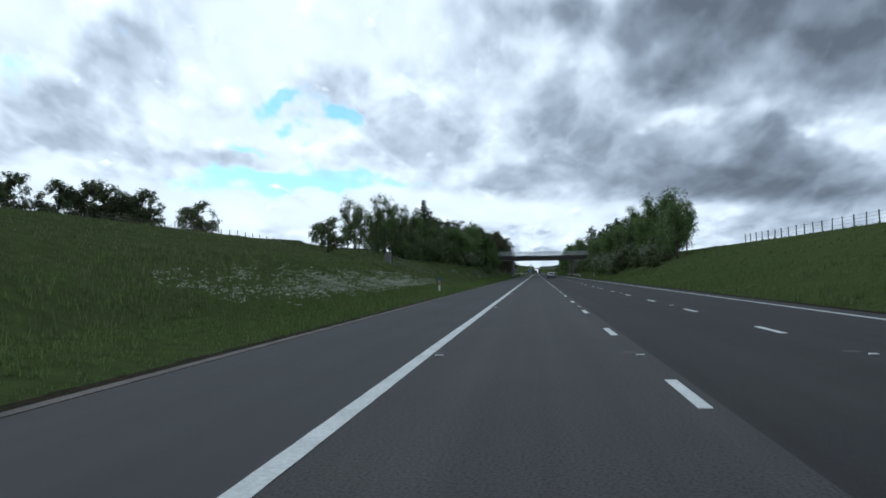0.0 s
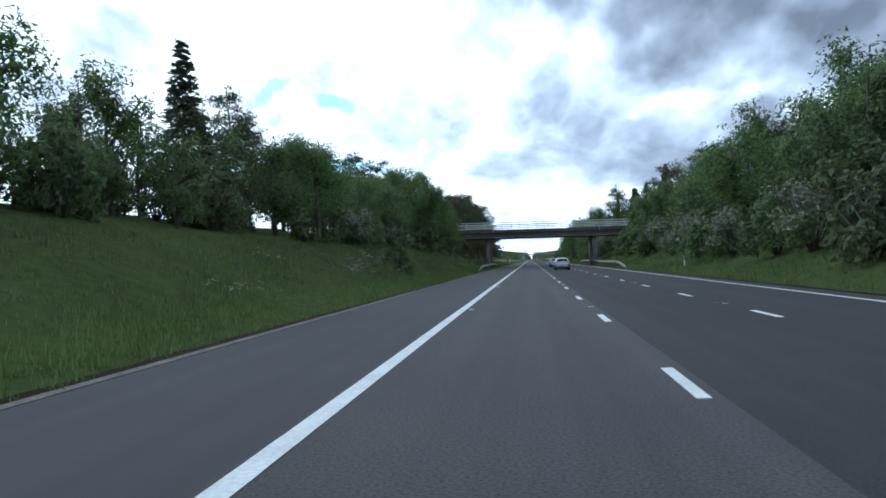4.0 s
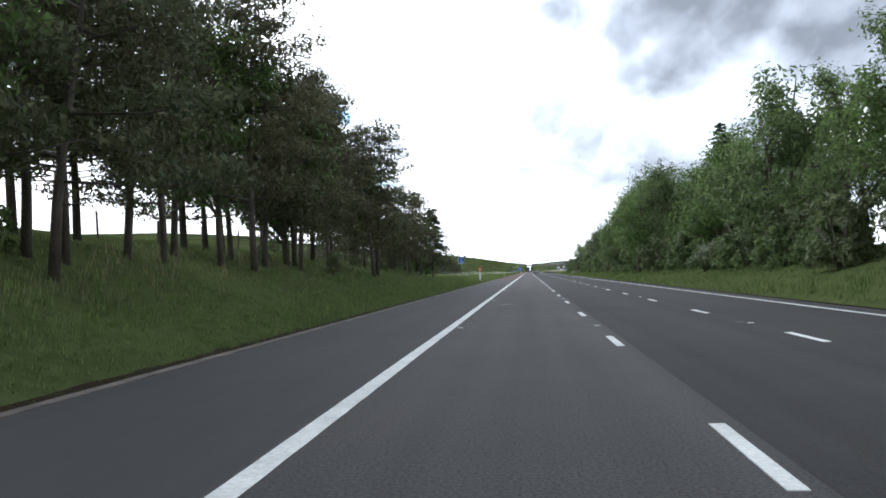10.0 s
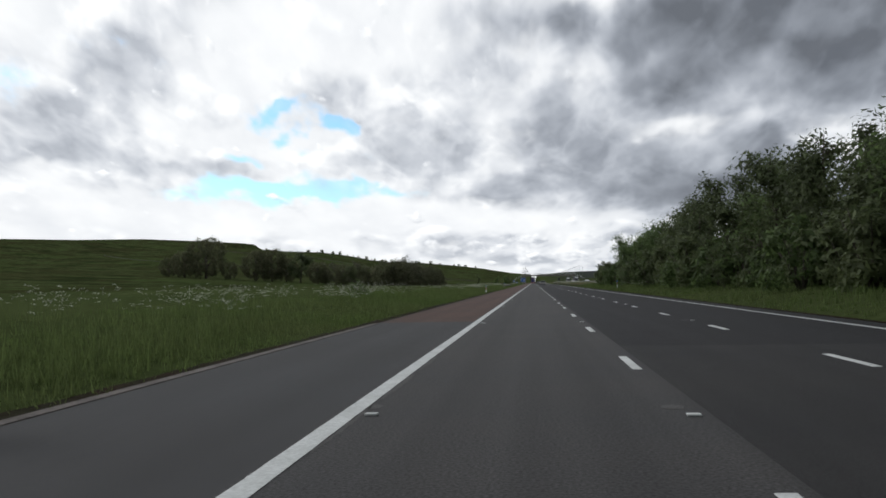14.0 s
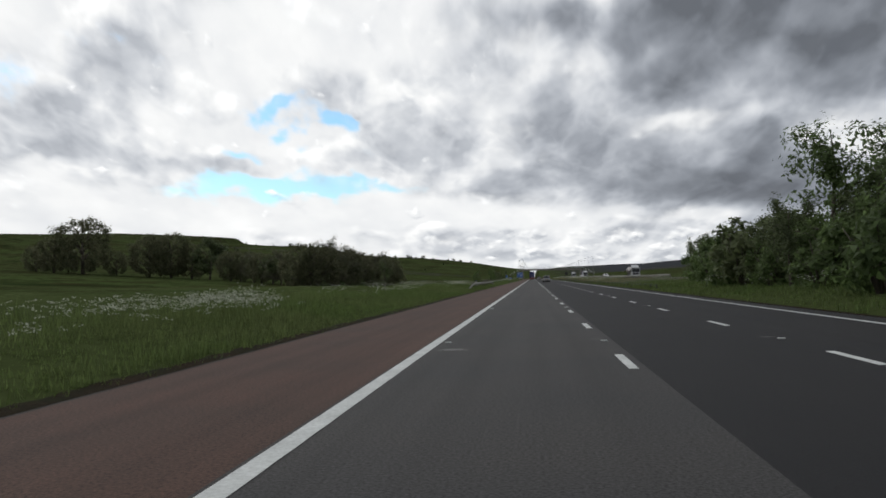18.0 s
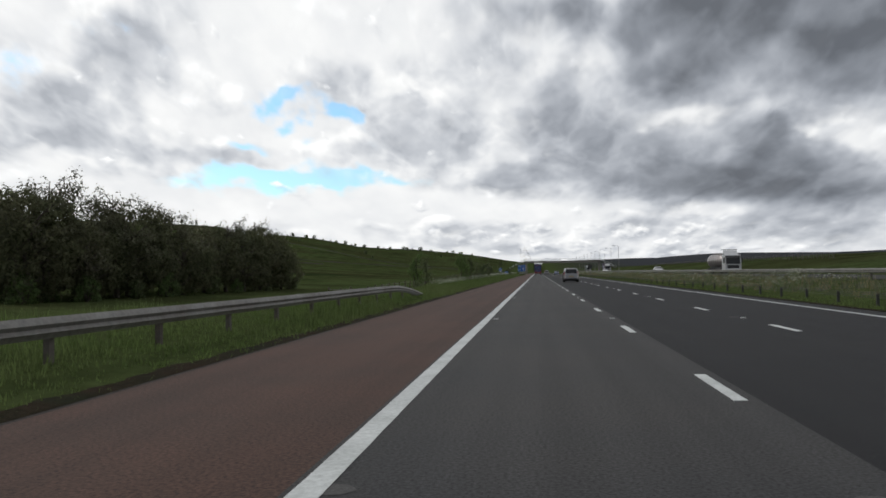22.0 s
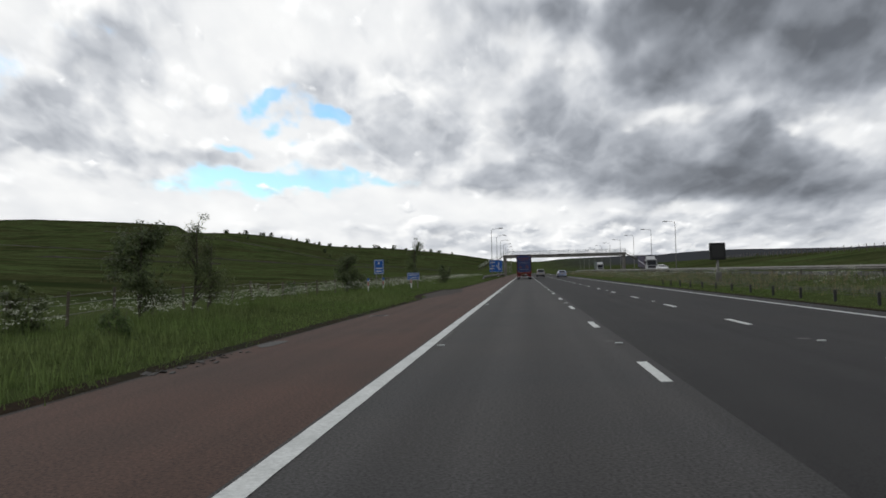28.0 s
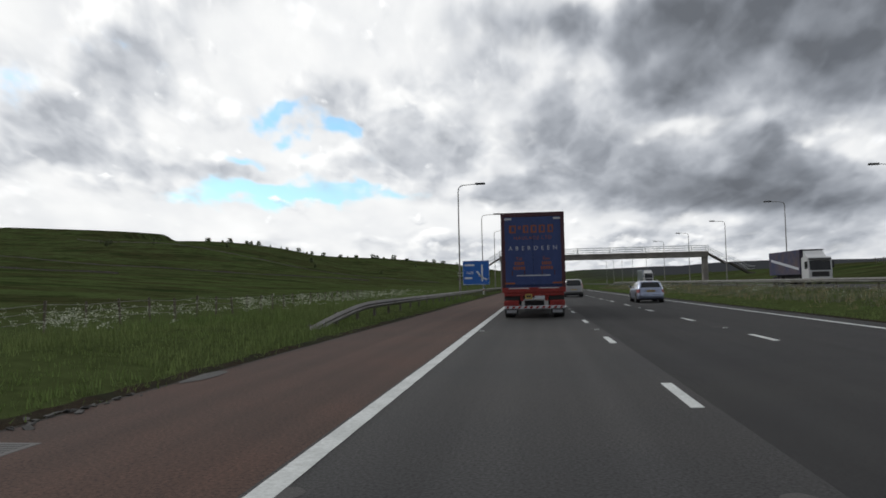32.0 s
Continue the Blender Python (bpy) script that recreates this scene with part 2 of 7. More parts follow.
M = {}
M["asphalt"] = material("worn_asphalt", (0.035, 0.035, 0.036), 0.85, vary=0.9, scale=0.25, other=(0.043, 0.041, 0.040), fine_scale=32, bump=0.12, gloss=0.3)
M["asphalt_shoulder"] = material("shoulder_asphalt", (0.031, 0.031, 0.032), 0.85, vary=0.22, scale=0.2, other=(0.036, 0.037, 0.039), fine_scale=40, bump=0.4, gloss=0.3)
M["asphalt_dark"] = material("newer_dark_asphalt", (0.0145, 0.0152, 0.0172), 0.88, vary=0.5, scale=0.25, other=(0.018, 0.018, 0.0195), fine_scale=34, bump=0.4, gloss=0.22)
M["asphalt_grey"] = material("grey_asphalt", (0.0245, 0.0245, 0.0258), 0.88, vary=0.6, scale=0.25, other=(0.030, 0.0295, 0.0292), fine_scale=36, bump=0.45, gloss=0.22)
M["asphalt_red"] = material("red_asphalt", (0.070, 0.0365, 0.026), 0.88, vary=0.85, scale=0.3, other=(0.055, 0.032, 0.024), fine_scale=28, bump=0.12, gloss=0.25)
M["patch"] = material("patched_asphalt", (0.062, 0.060, 0.058), 0.9, vary=0.4, scale=3, fine_scale=40, bump=0.4)
M["line"] = material("road_paint", (0.60, 0.62, 0.61), 0.8, vary=0.22, scale=1.2, other=(0.48, 0.50, 0.49), fine_scale=18, bump=0.2)
M["grit"] = material("gritty_shoulder_edge", (0.062, 0.057, 0.053), 0.95, vary=0.7, scale=0.7, other=(0.040, 0.034, 0.030), fine_scale=22, bump=0.6, gloss=0.1)
M["haunch"] = material("pale_road_edge", (0.125, 0.108, 0.098), 0.9, vary=0.6, scale=1.1, other=(0.06, 0.05, 0.045), fine_scale=14, bump=0.5)
M["soil"] = material("verge_soil", (0.024, 0.015, 0.009), 1.0, vary=0.6, scale=0.9, other=(0.014, 0.016, 0.007), fine_scale=9, bump=1.0, gloss=0.05)
M["ground"] = material("grass_ground", (0.050, 0.069, 0.026), 0.95, vary=0.6, scale=0.05, other=(0.066, 0.083, 0.033), fine_scale=2.2, bump=0.6, gloss=0.0)
M["blade"] = material("grass_blades", (0.100, 0.148, 0.044), 0.7, scale=0.09, other=(0.124, 0.156, 0.058), island=0.35, leafy=0.5, gloss=0.2)
M["blade_dull"] = material("reserve_grass_blades", (0.094, 0.116, 0.052), 0.7, scale=0.12, other=(0.124, 0.135, 0.07), island=0.45, leafy=0.5, gloss=0.2)
M["straw"] = material("dry_stems", (0.24, 0.2, 0.11), 0.8, island=0.4, leafy=0.2)
M["umbel"] = material("cow_parsley_flowers", (0.42, 0.44, 0.36), 0.8, island=0.25, leafy=0.25)
M["leaf"] = material("broad_leaves", (0.096, 0.140, 0.053), 0.6, scale=0.16, other=(0.116, 0.164, 0.060), island=0.45, leafy=0.6, gloss=0.3)
M["leaf_light"] = material("light_leaves", (0.108, 0.168, 0.048), 0.6, scale=0.2, other=(0.088, 0.144, 0.042), island=0.4, leafy=0.6, gloss=0.3)
M["leaf_dull"] = material("grey_green_leaves", (0.114, 0.138, 0.062), 0.65, scale=0.2, other=(0.090, 0.118, 0.050), island=0.4, leafy=0.45, gloss=0.3)
M["leaf_dark"] = material("dark_leaves", (0.074, 0.096, 0.043), 0.65, scale=0.2, other=(0.091, 0.115, 0.050), island=0.45, leafy=0.4, gloss=0.3)
M["leaf_brown"] = material("thin_brownish_leaves", (0.110, 0.108, 0.070), 0.7, scale=0.2, other=(0.098, 0.106, 0.062), island=0.4, leafy=0.35, gloss=0.2)
M["leaf_olive"] = material("olive_leaves", (0.132, 0.132, 0.080), 0.7, scale=0.2, other=(0.104, 0.118, 0.065), island=0.45, leafy=0.7, gloss=0.1)
M["needle"] = material("pine_needles", (0.068, 0.086, 0.042), 0.7, scale=0.2, other=(0.096, 0.088, 0.047), island=0.45, leafy=0.35, gloss=0.2)
M["spruce"] = material("spruce_needles", (0.070, 0.092, 0.052), 0.7, scale=0.3, other=(0.088, 0.098, 0.054), island=0.4, leafy=0.35, gloss=0.2)
M["blossom"] = material("hawthorn_blossom", (0.21, 0.225, 0.165), 0.7, island=0.35, leafy=0.3)
M["bark"] = material("bark", (0.058, 0.046, 0.036), 0.9, vary=0.5, scale=1.5, other=(0.085, 0.074, 0.06), fine_scale=16, bump=0.8)
M["concrete"] = material("weathered_concrete", (0.25, 0.235, 0.215), 0.85, vary=0.25, scale=0.5, other=(0.17, 0.155, 0.14), fine_scale=7, bump=0.3)
# darker mottled concrete for the bridge deck, ramps and steps
M["concrete_dark"] = material("dark_concrete", (0.105, 0.095, 0.085), 0.88, vary=0.35, scale=0.45, other=(0.065, 0.058, 0.052), fine_scale=6, bump=0.35)
M["steel_dull"] = material("dull_barrier_steel", (0.20, 0.20, 0.19), 0.65, 0.3, vary=0.3, scale=0.8, other=(0.14, 0.13, 0.12), fine_scale=9)
M["rust_post"] = material("rusty_barrier_post", (0.075, 0.062, 0.052), 0.8, 0.2, vary=0.3, scale=2, other=(0.10, 0.09, 0.08), fine_scale=12)
M["blade_pale"] = material("pale_seeding_grass", (0.185, 0.19, 0.135), 0.75, scale=0.12, other=(0.13, 0.15, 0.085), island=0.4, leafy=0.4, gloss=0.1)
M["white_rail"] = material("pale_rail_paint", (0.55, 0.57, 0.57), 0.5, vary=0.1, scale=2, fine_scale=14)
M["post_wood"] = material("fence_wood", (0.10, 0.085, 0.065), 0.9, vary=0.35, scale=3, fine_scale=20, bump=0.4)
M["rock"] = material("exposed_rock", (0.105, 0.095, 0.084), 0.9, vary=0.5, scale=1.0, other=(0.07, 0.064, 0.052), fine_scale=7, bump=0.8)


def streaks(m, amount):
    """Long faint wheel tracks and stains along the road."""
    nt = m.node_tree
    b = nt.nodes["Principled BSDF"]
    src = b.inputs["Base Color"].links[0].from_socket
    geo = nt.nodes.new("ShaderNodeNewGeometry")
    mp = nt.nodes.new("ShaderNodeMapping")
    mp.inputs["Scale"].default_value = (1.6, 0.02, 0)
    nt.links.new(geo.outputs["Position"], mp.inputs[0])
    n = nt.nodes.new("ShaderNodeTexNoise")
    n.inputs["Scale"].default_value, n.inputs["Detail"].default_value = 1.0, 5
    nt.links.new(mp.outputs[0], n.inputs["Vector"])
    r = nt.nodes.new("ShaderNodeMapRange")
    nt.links.new(n.outputs["Fac"], r.inputs[0])
    for i, v in enumerate((0.35, 0.65, 1 - amount, 1 + amount)):
        r.inputs[i + 1].default_value = v
    mx = nt.nodes.new("ShaderNodeMix")
    mx.data_type, mx.blend_type = "RGBA", "MULTIPLY"
    mx.inputs[0].default_value = 1.0
    nt.links.new(src, mx.inputs[6])
    nt.links.new(r.outputs[0], mx.inputs[7])
    nt.links.new(mx.outputs[2], b.inputs["Base Color"])


for key, amount in (("asphalt", 0.16), ("asphalt_dark", 0.1), ("asphalt_grey", 0.14), ("asphalt_red", 0.16), ("asphalt_shoulder", 0.12)):
    streaks(M[key], amount)


def field_patches(m):
    """Brown moorland, pasture and rough grass in long bands over the hills."""
    nt = m.node_tree
    b = nt.nodes["Principled BSDF"]
    src = b.inputs["Base Color"].links[0].from_socket
    geo = nt.nodes.new("ShaderNodeNewGeometry")
    out = src
    for (sx, sy), off, col, lo, hi, amount in (((0.011, 0.020), 3.0, (0.036, 0.034, 0.016), 0.46, 0.58, 0.6), ((0.006, 0.013), 8.0, (0.058, 0.082, 0.028), 0.53, 0.57, 0.8),
                                               ((0.02, 0.035), 15.0, (0.017, 0.027, 0.010), 0.53, 0.60, 0.75),
                                               ((0.05, 0.10), 21.0, (0.030, 0.024, 0.013), 0.50, 0.60, 0.65), ((0.16, 0.26), 27.0, (0.016, 0.023, 0.009), 0.52, 0.60, 0.6), ((0.45, 0.8), 33.0, (0.020, 0.026, 0.010), 0.55, 0.62, 0.5)):
        mp = nt.nodes.new("ShaderNodeMapping")
        mp.inputs["Scale"].default_value, mp.inputs["Location"].default_value = (sx, sy, 0), (off, off, 0)
        nt.links.new(geo.outputs["Position"], mp.inputs[0])
        n = nt.nodes.new("ShaderNodeTexNoise")
        n.inputs["Scale"].default_value, n.inputs["Detail"].default_value, n.inputs["Roughness"].default_value = 1.0, 7, 0.6
        nt.links.new(mp.outputs[0], n.inputs["Vector"])
        r = nt.nodes.new("ShaderNodeMapRange")
        nt.links.new(n.outputs["Fac"], r.inputs[0])
        r.inputs[1].default_value, r.inputs[2].default_value, r.inputs[4].default_value = lo, hi, amount
        far = nt.nodes.new("ShaderNodeMapRange")
        sep_ = nt.nodes.new("ShaderNodeSeparateXYZ")
        nt.links.new(geo.outputs["Position"], sep_.inputs[0])
        off_ = nt.nodes.new("ShaderNodeMath")
        off_.operation = "ABSOLUTE"
        nt.links.new(sep_.outputs[0], off_.inputs[0])
        nt.links.new(off_.outputs[0], far.inputs[0])
        far.inputs[1].default_value, far.inputs[2].default_value = 16, 60
        both = nt.nodes.new("ShaderNodeMath")
        both.operation = "MULTIPLY"
        nt.links.new(r.outputs[0], both.inputs[0])
        nt.links.new(far.outputs[0], both.inputs[1])
        mx = nt.nodes.new("ShaderNodeMix")
        mx.data_type = "RGBA"
        nt.links.new(both.outputs[0], mx.inputs[0])
        nt.links.new(out, mx.inputs[6])
        mx.inputs[7].default_value = (*col, 1)
        out = mx.outputs[2]
    # blue-grey tint blended over the ridges far to the north-east
    ridge_far = nt.nodes.new("ShaderNodeMapRange")
    ridge_far.inputs[1].default_value, ridge_far.inputs[2].default_value = 1250, 1600
    nt.links.new(sep_.outputs[1], ridge_far.inputs[0])
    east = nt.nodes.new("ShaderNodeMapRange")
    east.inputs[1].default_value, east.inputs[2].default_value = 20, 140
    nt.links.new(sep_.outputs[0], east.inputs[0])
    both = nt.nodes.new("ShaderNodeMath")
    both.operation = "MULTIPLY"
    nt.links.new(ridge_far.outputs[0], both.inputs[0])
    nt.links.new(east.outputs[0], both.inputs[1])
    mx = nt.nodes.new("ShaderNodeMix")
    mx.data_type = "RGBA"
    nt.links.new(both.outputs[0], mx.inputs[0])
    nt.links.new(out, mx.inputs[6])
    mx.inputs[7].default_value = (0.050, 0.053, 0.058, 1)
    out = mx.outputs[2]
    # shade between grass blades put into the ground colour: darker, browner near the road
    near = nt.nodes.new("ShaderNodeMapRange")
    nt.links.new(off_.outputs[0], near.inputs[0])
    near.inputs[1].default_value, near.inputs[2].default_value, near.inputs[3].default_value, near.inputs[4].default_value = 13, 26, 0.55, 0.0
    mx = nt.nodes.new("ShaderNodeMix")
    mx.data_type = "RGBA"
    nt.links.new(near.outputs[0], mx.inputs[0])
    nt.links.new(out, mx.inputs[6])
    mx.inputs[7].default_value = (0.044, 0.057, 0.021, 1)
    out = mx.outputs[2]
    nt.links.new(out, b.inputs["Base Color"])


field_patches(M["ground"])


# ---------------------------------------------------------------- building helpers


def raw_mesh(name, verts, faces, mat, smooth=False):
    me = bpy.data.meshes.new(name)
    me.from_pydata([tuple(map(float, v)) for v in verts], [], [tuple(f) for f in faces])
    me.materials.append(M[mat])
    if smooth:
        me.polygons.foreach_set("use_smooth", [True] * len(me.polygons))
    me.update()
    return me


def quads_mesh(name, verts, mat, corners=4):
    """One mesh of many loose flat pieces: verts is (n, corners, 3)."""
    v = np.asarray(verts, dtype=np.float32).reshape(-1, 3)
    n = len(v) // corners
    me = bpy.data.meshes.new(name)
    me.vertices.add(len(v))
    me.vertices.foreach_set("co", v.ravel())
    me.loops.add(len(v))
    me.loops.foreach_set("vertex_index", np.arange(len(v), dtype=np.int32))
    me.polygons.add(n)
    me.polygons.foreach_set("loop_start", np.arange(0, len(v), corners, dtype=np.int32))
    me.materials.append(M[mat])
    me.update(calc_edges=True)
    return me


def empty(name, m, label="", category="", group="", kind=""):
    ob = new(name)
    ob.empty_display_size = 0.3
    ob.matrix_world = m
    return tagged(ob, label, category, group, kind)


def attach(name, me, parent, label="", at=None):
    ob = new(name, me)
    ob.parent = parent
    if at is not None:
        ob.matrix_basis = at
    if label:
        tagged(ob, label)
    return ob


def part(name, bm, mat, parent, label="", smooth=False):
    me = bpy.data.meshes.new(name)
    bm.normal_update()
    bm.to_mesh(me)
    bm.free()
    me.materials.append(M[mat])
    if smooth:
        me.polygons.foreach_set("use_smooth", [True] * len(me.polygons))
    return attach(name, me, parent, label)


def box_into(bm, x0, x1, y0, y1, z0, z1, bevel=0.0, m=None):
    r = bmesh.ops.create_cube(bm, size=1.0)
    vs = r["verts"]
    bmesh.ops.scale(bm, vec=(x1 - x0, y1 - y0, z1 - z0), verts=vs)
    bmesh.ops.translate(bm, vec=((x0 + x1) / 2, (y0 + y1) / 2, (z0 + z1) / 2), verts=vs)
    if m is not None:
        bmesh.ops.transform(bm, matrix=m, verts=vs)
    if bevel:
        es = list({e for v in vs for e in v.link_edges})
        bmesh.ops.bevel(bm, geom=es, offset=bevel, segments=2, affect="EDGES", profile=0.6)


def box(x0, x1, y0, y1, z0, z1, bevel=0.0):
    bm = bmesh.new()
    box_into(bm, x0, x1, y0, y1, z0, z1, bevel)
    return bm


def tube_into(bm, points, radii, sides=8):
    """A tapered tube through points."""
    rings = []
    for i, p in enumerate(points):
        p = Vector(p)
        a = Vector(points[max(i - 1, 0)])
        b = Vector(points[min(i + 1, len(points) - 1)])
        t = (b - a).normalized()
        u = t.cross(Vector((0.31, 0.95, 0.05))).normalized()
        w = t.cross(u)
        r = radii[i] if isinstance(radii, (list, tuple)) else radii
        rings.append([bm.verts.new(p + (u * math.cos(2 * math.pi * k / sides) + w * math.sin(2 * math.pi * k / sides)) * r) for k in range(sides)])
    for r0, r1 in zip(rings, rings[1:]):
        for k in range(sides):
            bm.faces.new((r0[k], r0[(k + 1) % sides], r1[(k + 1) % sides], r1[k]))
    bm.faces.new(list(reversed(rings[0])))
    bm.faces.new(rings[-1])


def tube(points, radii, sides=8):
    bm = bmesh.new()
    tube_into(bm, points, radii, sides)
    return bm


def prism(outline, x0, x1):
    """An outline in (y, z), drawn out along x."""
    bm = bmesh.new()
    a = [bm.verts.new((x0, y, z)) for y, z in outline]
    b = [bm.verts.new((x1, y, z)) for y, z in outline]
    bm.faces.new(a)
    bm.faces.new(list(reversed(b)))
    n = len(a)
    for i in range(n):
        bm.faces.new((a[(i + 1) % n], a[i], b[i], b[(i + 1) % n]))
    bmesh.ops.recalc_face_normals(bm, faces=bm.faces)
    return bm


# ---------------------------------------------------------------- lie of the land
LX = [4, 7, 13, 20, 35, 60, 115, 250]
LEFT = [  # y, heights at the distances LX to the left of the edge line
    (-60, (0, .35, 2.5, 4.4, 6.6, 9.8, 17, 20)), (110, (0, .35, 2.6, 4.5, 6.5, 9.0, 14, 17)), (165, (0, .35, 3.2, 4.6, 5.4, 7.5, 14, 17)),
    (210, (0, .7, 3.7, 5.0, 4.8, 4.8, 11, 14)), (228, (0, 1.1, 4.5, 6.2, 6.1, 5.5, 5, 7)), (238, (0, 1.1, 3.9, 5.6, 5.6, 5, 4, 6)), (252, (0, .7, 2.9, 4.0, 4.2, 3.4, 2, 4)),
    (310, (0, .6, 2.4, 3.7, 3.9, 3.0, 1, 3)), (330, (0, .5, 1.9, 2.8, 2.9, 2.3, 1, 3)), (345, (0, .3, .9, 1.1, 1.0, 1.0, 1, 4)), (380, (0, .35, .7, 1.0, 1.2, 1.5, 2.5, 7)),
    (540, (0, .35, .6, .8, 1.0, 1.4, 2.6, 8)), (610, (0, .1, -.9, -1.3, -1.3, -.4, 2.2, 9)), (690, (0, .2, -.1, -.7, -.8, .3, 3.5, 12)),
    (860, (0, .3, .2, -.2, -.3, .5, 4, 13)), (1100, (0, .3, .4, .4, .6, 2, 7, 15)), (5000, (0, .3, .4, .4, .6, 2, 7, 15))]
RX = [12.2, 15, 20, 23, 26, 32, 36, 45, 60, 80, 200]
RIGHT = [
    (-60, (0, .7, 2.7, 3.7, 4.6, 5.6, 6.0, 7, 7.5, 8, 8)), (95, (0, .7, 2.7, 3.6, 4.4, 5.2, 5.4, 5.8, 6, 6.5, 7)), (215, (0, .8, 3.0, 4.2, 5.0, 5.5, 5.7, 6, 6, 6, 7)),
    (232, (0, 1.2, 4.2, 5.2, 5.9, 6.1, 6.1, 6, 6, 6, 7)), (255, (0, 1.0, 2.6, 3.2, 3.4, 3.5, 3.5, 3.5, 3.5, 4, 6)), (330, (0, .7, 1.6, 1.8, 1.9, 2, 2, 2, 2, 3, 6)),
    (520, (0, .35, .8, .9, .9, .8, .8, 1, 2, 3, 6)), (585, (0, .2, .6, .62, .62, .62, .62, 1.3, 2.7, 4.0, 6)), (760, (0, .2, .6, .62, .62, .62, .62, 1.7, 3.6, 5.0, 6.5)),
    (1000, (0, .2, .6, .62, .62, .62, .62, 1.6, 3.4, 4.8, 6.5)), (5000, (0, .2, .6, .62, .62, .62, .62, 1.3, 2.3, 2.6, 4))]


FAR = 1.31


def far_at(x, y):
    """A place on the far hill."""
    return 2 + (x - 2) * FAR, 471 + (y - 471) * FAR


def smooth_step(a, b, v):
    t = np.clip((np.asarray(v, float) - a) / (b - a), 0, 1)
    return t * t * (3 - 2 * t)


def rows_at(table, y):
    ys = [r[0] for r in table]
    return np.stack([np.interp(y, ys, [r[1][k] for r in table]) for k in range(len(table[0][1]))])


def land(x, y):
    """Height of the ground at x, y (arrays)."""
    x, y = np.broadcast_arrays(np.asarray(x, float), np.asarray(y, float))
    out = np.zeros(x.shape)
    fx, fy, fo = x.ravel(), y.ravel(), out.ravel()
    lt, rt = rows_at(LEFT, fy), rows_at(RIGHT, fy)
    for xs, tab, side in ((LX, lt, -1), (RX, rt, 1)):
        d = fx * side
        sel = d > xs[0]
        seg = np.clip(np.searchsorted(xs, d) - 1, 0, len(xs) - 2)
        xs_a = np.array(xs, float)
        f = np.clip((d - xs_a[seg]) / (xs_a[seg + 1] - xs_a[seg]), 0, 1)
        idx = np.arange(len(fx))
        val = tab[seg, idx] * (1 - f) + tab[seg + 1, idx] * f
        fo = np.where(sel, val, fo)
    # the long green hill with its flat-topped scarp, and the low far hills
    hx, hy = 2 + (fx - 2) / FAR, 471 + (fy - 471) / FAR
    ramp_y = smooth_step(900, 1560, hy) * smooth_step(60, 330, -hx)
    ramp_c = smooth_step(1180, 1750, hy)
    hill = np.maximum(ramp_y, ramp_c) * (14 + 0.083 * np.clip(-hx, 0, 733) + 0.004 * np.clip(hx, 0, 900))
    hill += 9 * smooth_step(503, 512, -hx) * smooth_step(1560, 1640, hy) * smooth_step(1745, 1705, hy) * smooth_step(1150, 900, -hx)
    hill += 5 * np.sin(hx * 0.011 + 1) * np.cos(hy * 0.007) * smooth_step(900, 1300, hy) * smooth_step(80, 260, np.abs(hx))
    hill *= FAR
    hill += 24 * np.exp(-((fx - 700) / 330) ** 2 - ((fy - 3000) / 500) ** 2) + 34 * np.exp(-((fx - 1500) / 500) ** 2 - ((fy - 2900) / 500) ** 2)
    fo = np.where(fx < -3.9, fo * (1 - smooth_step(738, 746, fy) * smooth_step(770, 765, fy) * smooth_step(-6.6, -5.0, fx)), fo)
    rough = 0.10 * np.sin(fx * 0.9 + np.sin(fy * 0.31) * 2) * np.cos(fy * 0.47) * smooth_step(5, 9, np.abs(fx - 4) - 4)
    rough *= np.where((fx > 21) & (fx < 37), 0, 1)
    return (fo + hill + rough).reshape(x.shape)


def land1(x, y):
    return float(land(np.array([x]), np.array([y]))[0])


def spaced(*runs):
    out = []
    for a, b, n in runs:
        out += list(np.linspace(a, b, n, endpoint=False))
    out.append(runs[-1][1])
    return np.array(out)


gx_ = spaced((-3200, -900, 12), (-900, -705, 9), (-705, -615, 20), (-615, -130, 20), (-130, -36, 19), (-36, -4, 30), (-4, 12.2, 6), (12.2, 38, 24), (38, 130, 18), (130, 700, 16), (700, 3200, 12))
gy_ = spaced((-400, -60, 8), (-60, 900, 300), (900, 1500, 46), (1500, 2250, 84), (2250, 4200, 22))
GX, GY = np.meshgrid(gx_, gy_)
GZ = land(GX, GY)
GZ[(GX > -3.95) & (GX < 12.3)] = -0.08
GZ[(GX > 22.5) & (GX < 35.5) & (GY > 540)] -= 0.1
nx, ny = len(gx_), len(gy_)
faces = [(j * nx + i, j * nx + i + 1, (j + 1) * nx + i + 1, (j + 1) * nx + i) for j in range(ny - 1) for i in range(nx - 1)]
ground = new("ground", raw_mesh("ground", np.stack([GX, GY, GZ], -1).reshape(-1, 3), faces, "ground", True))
tagged(ground, "rolling green grass verges, banks, fields and far hills", "ground", kind="structure")

# ---------------------------------------------------------------- road
Y0, Y1 = -60, 1190


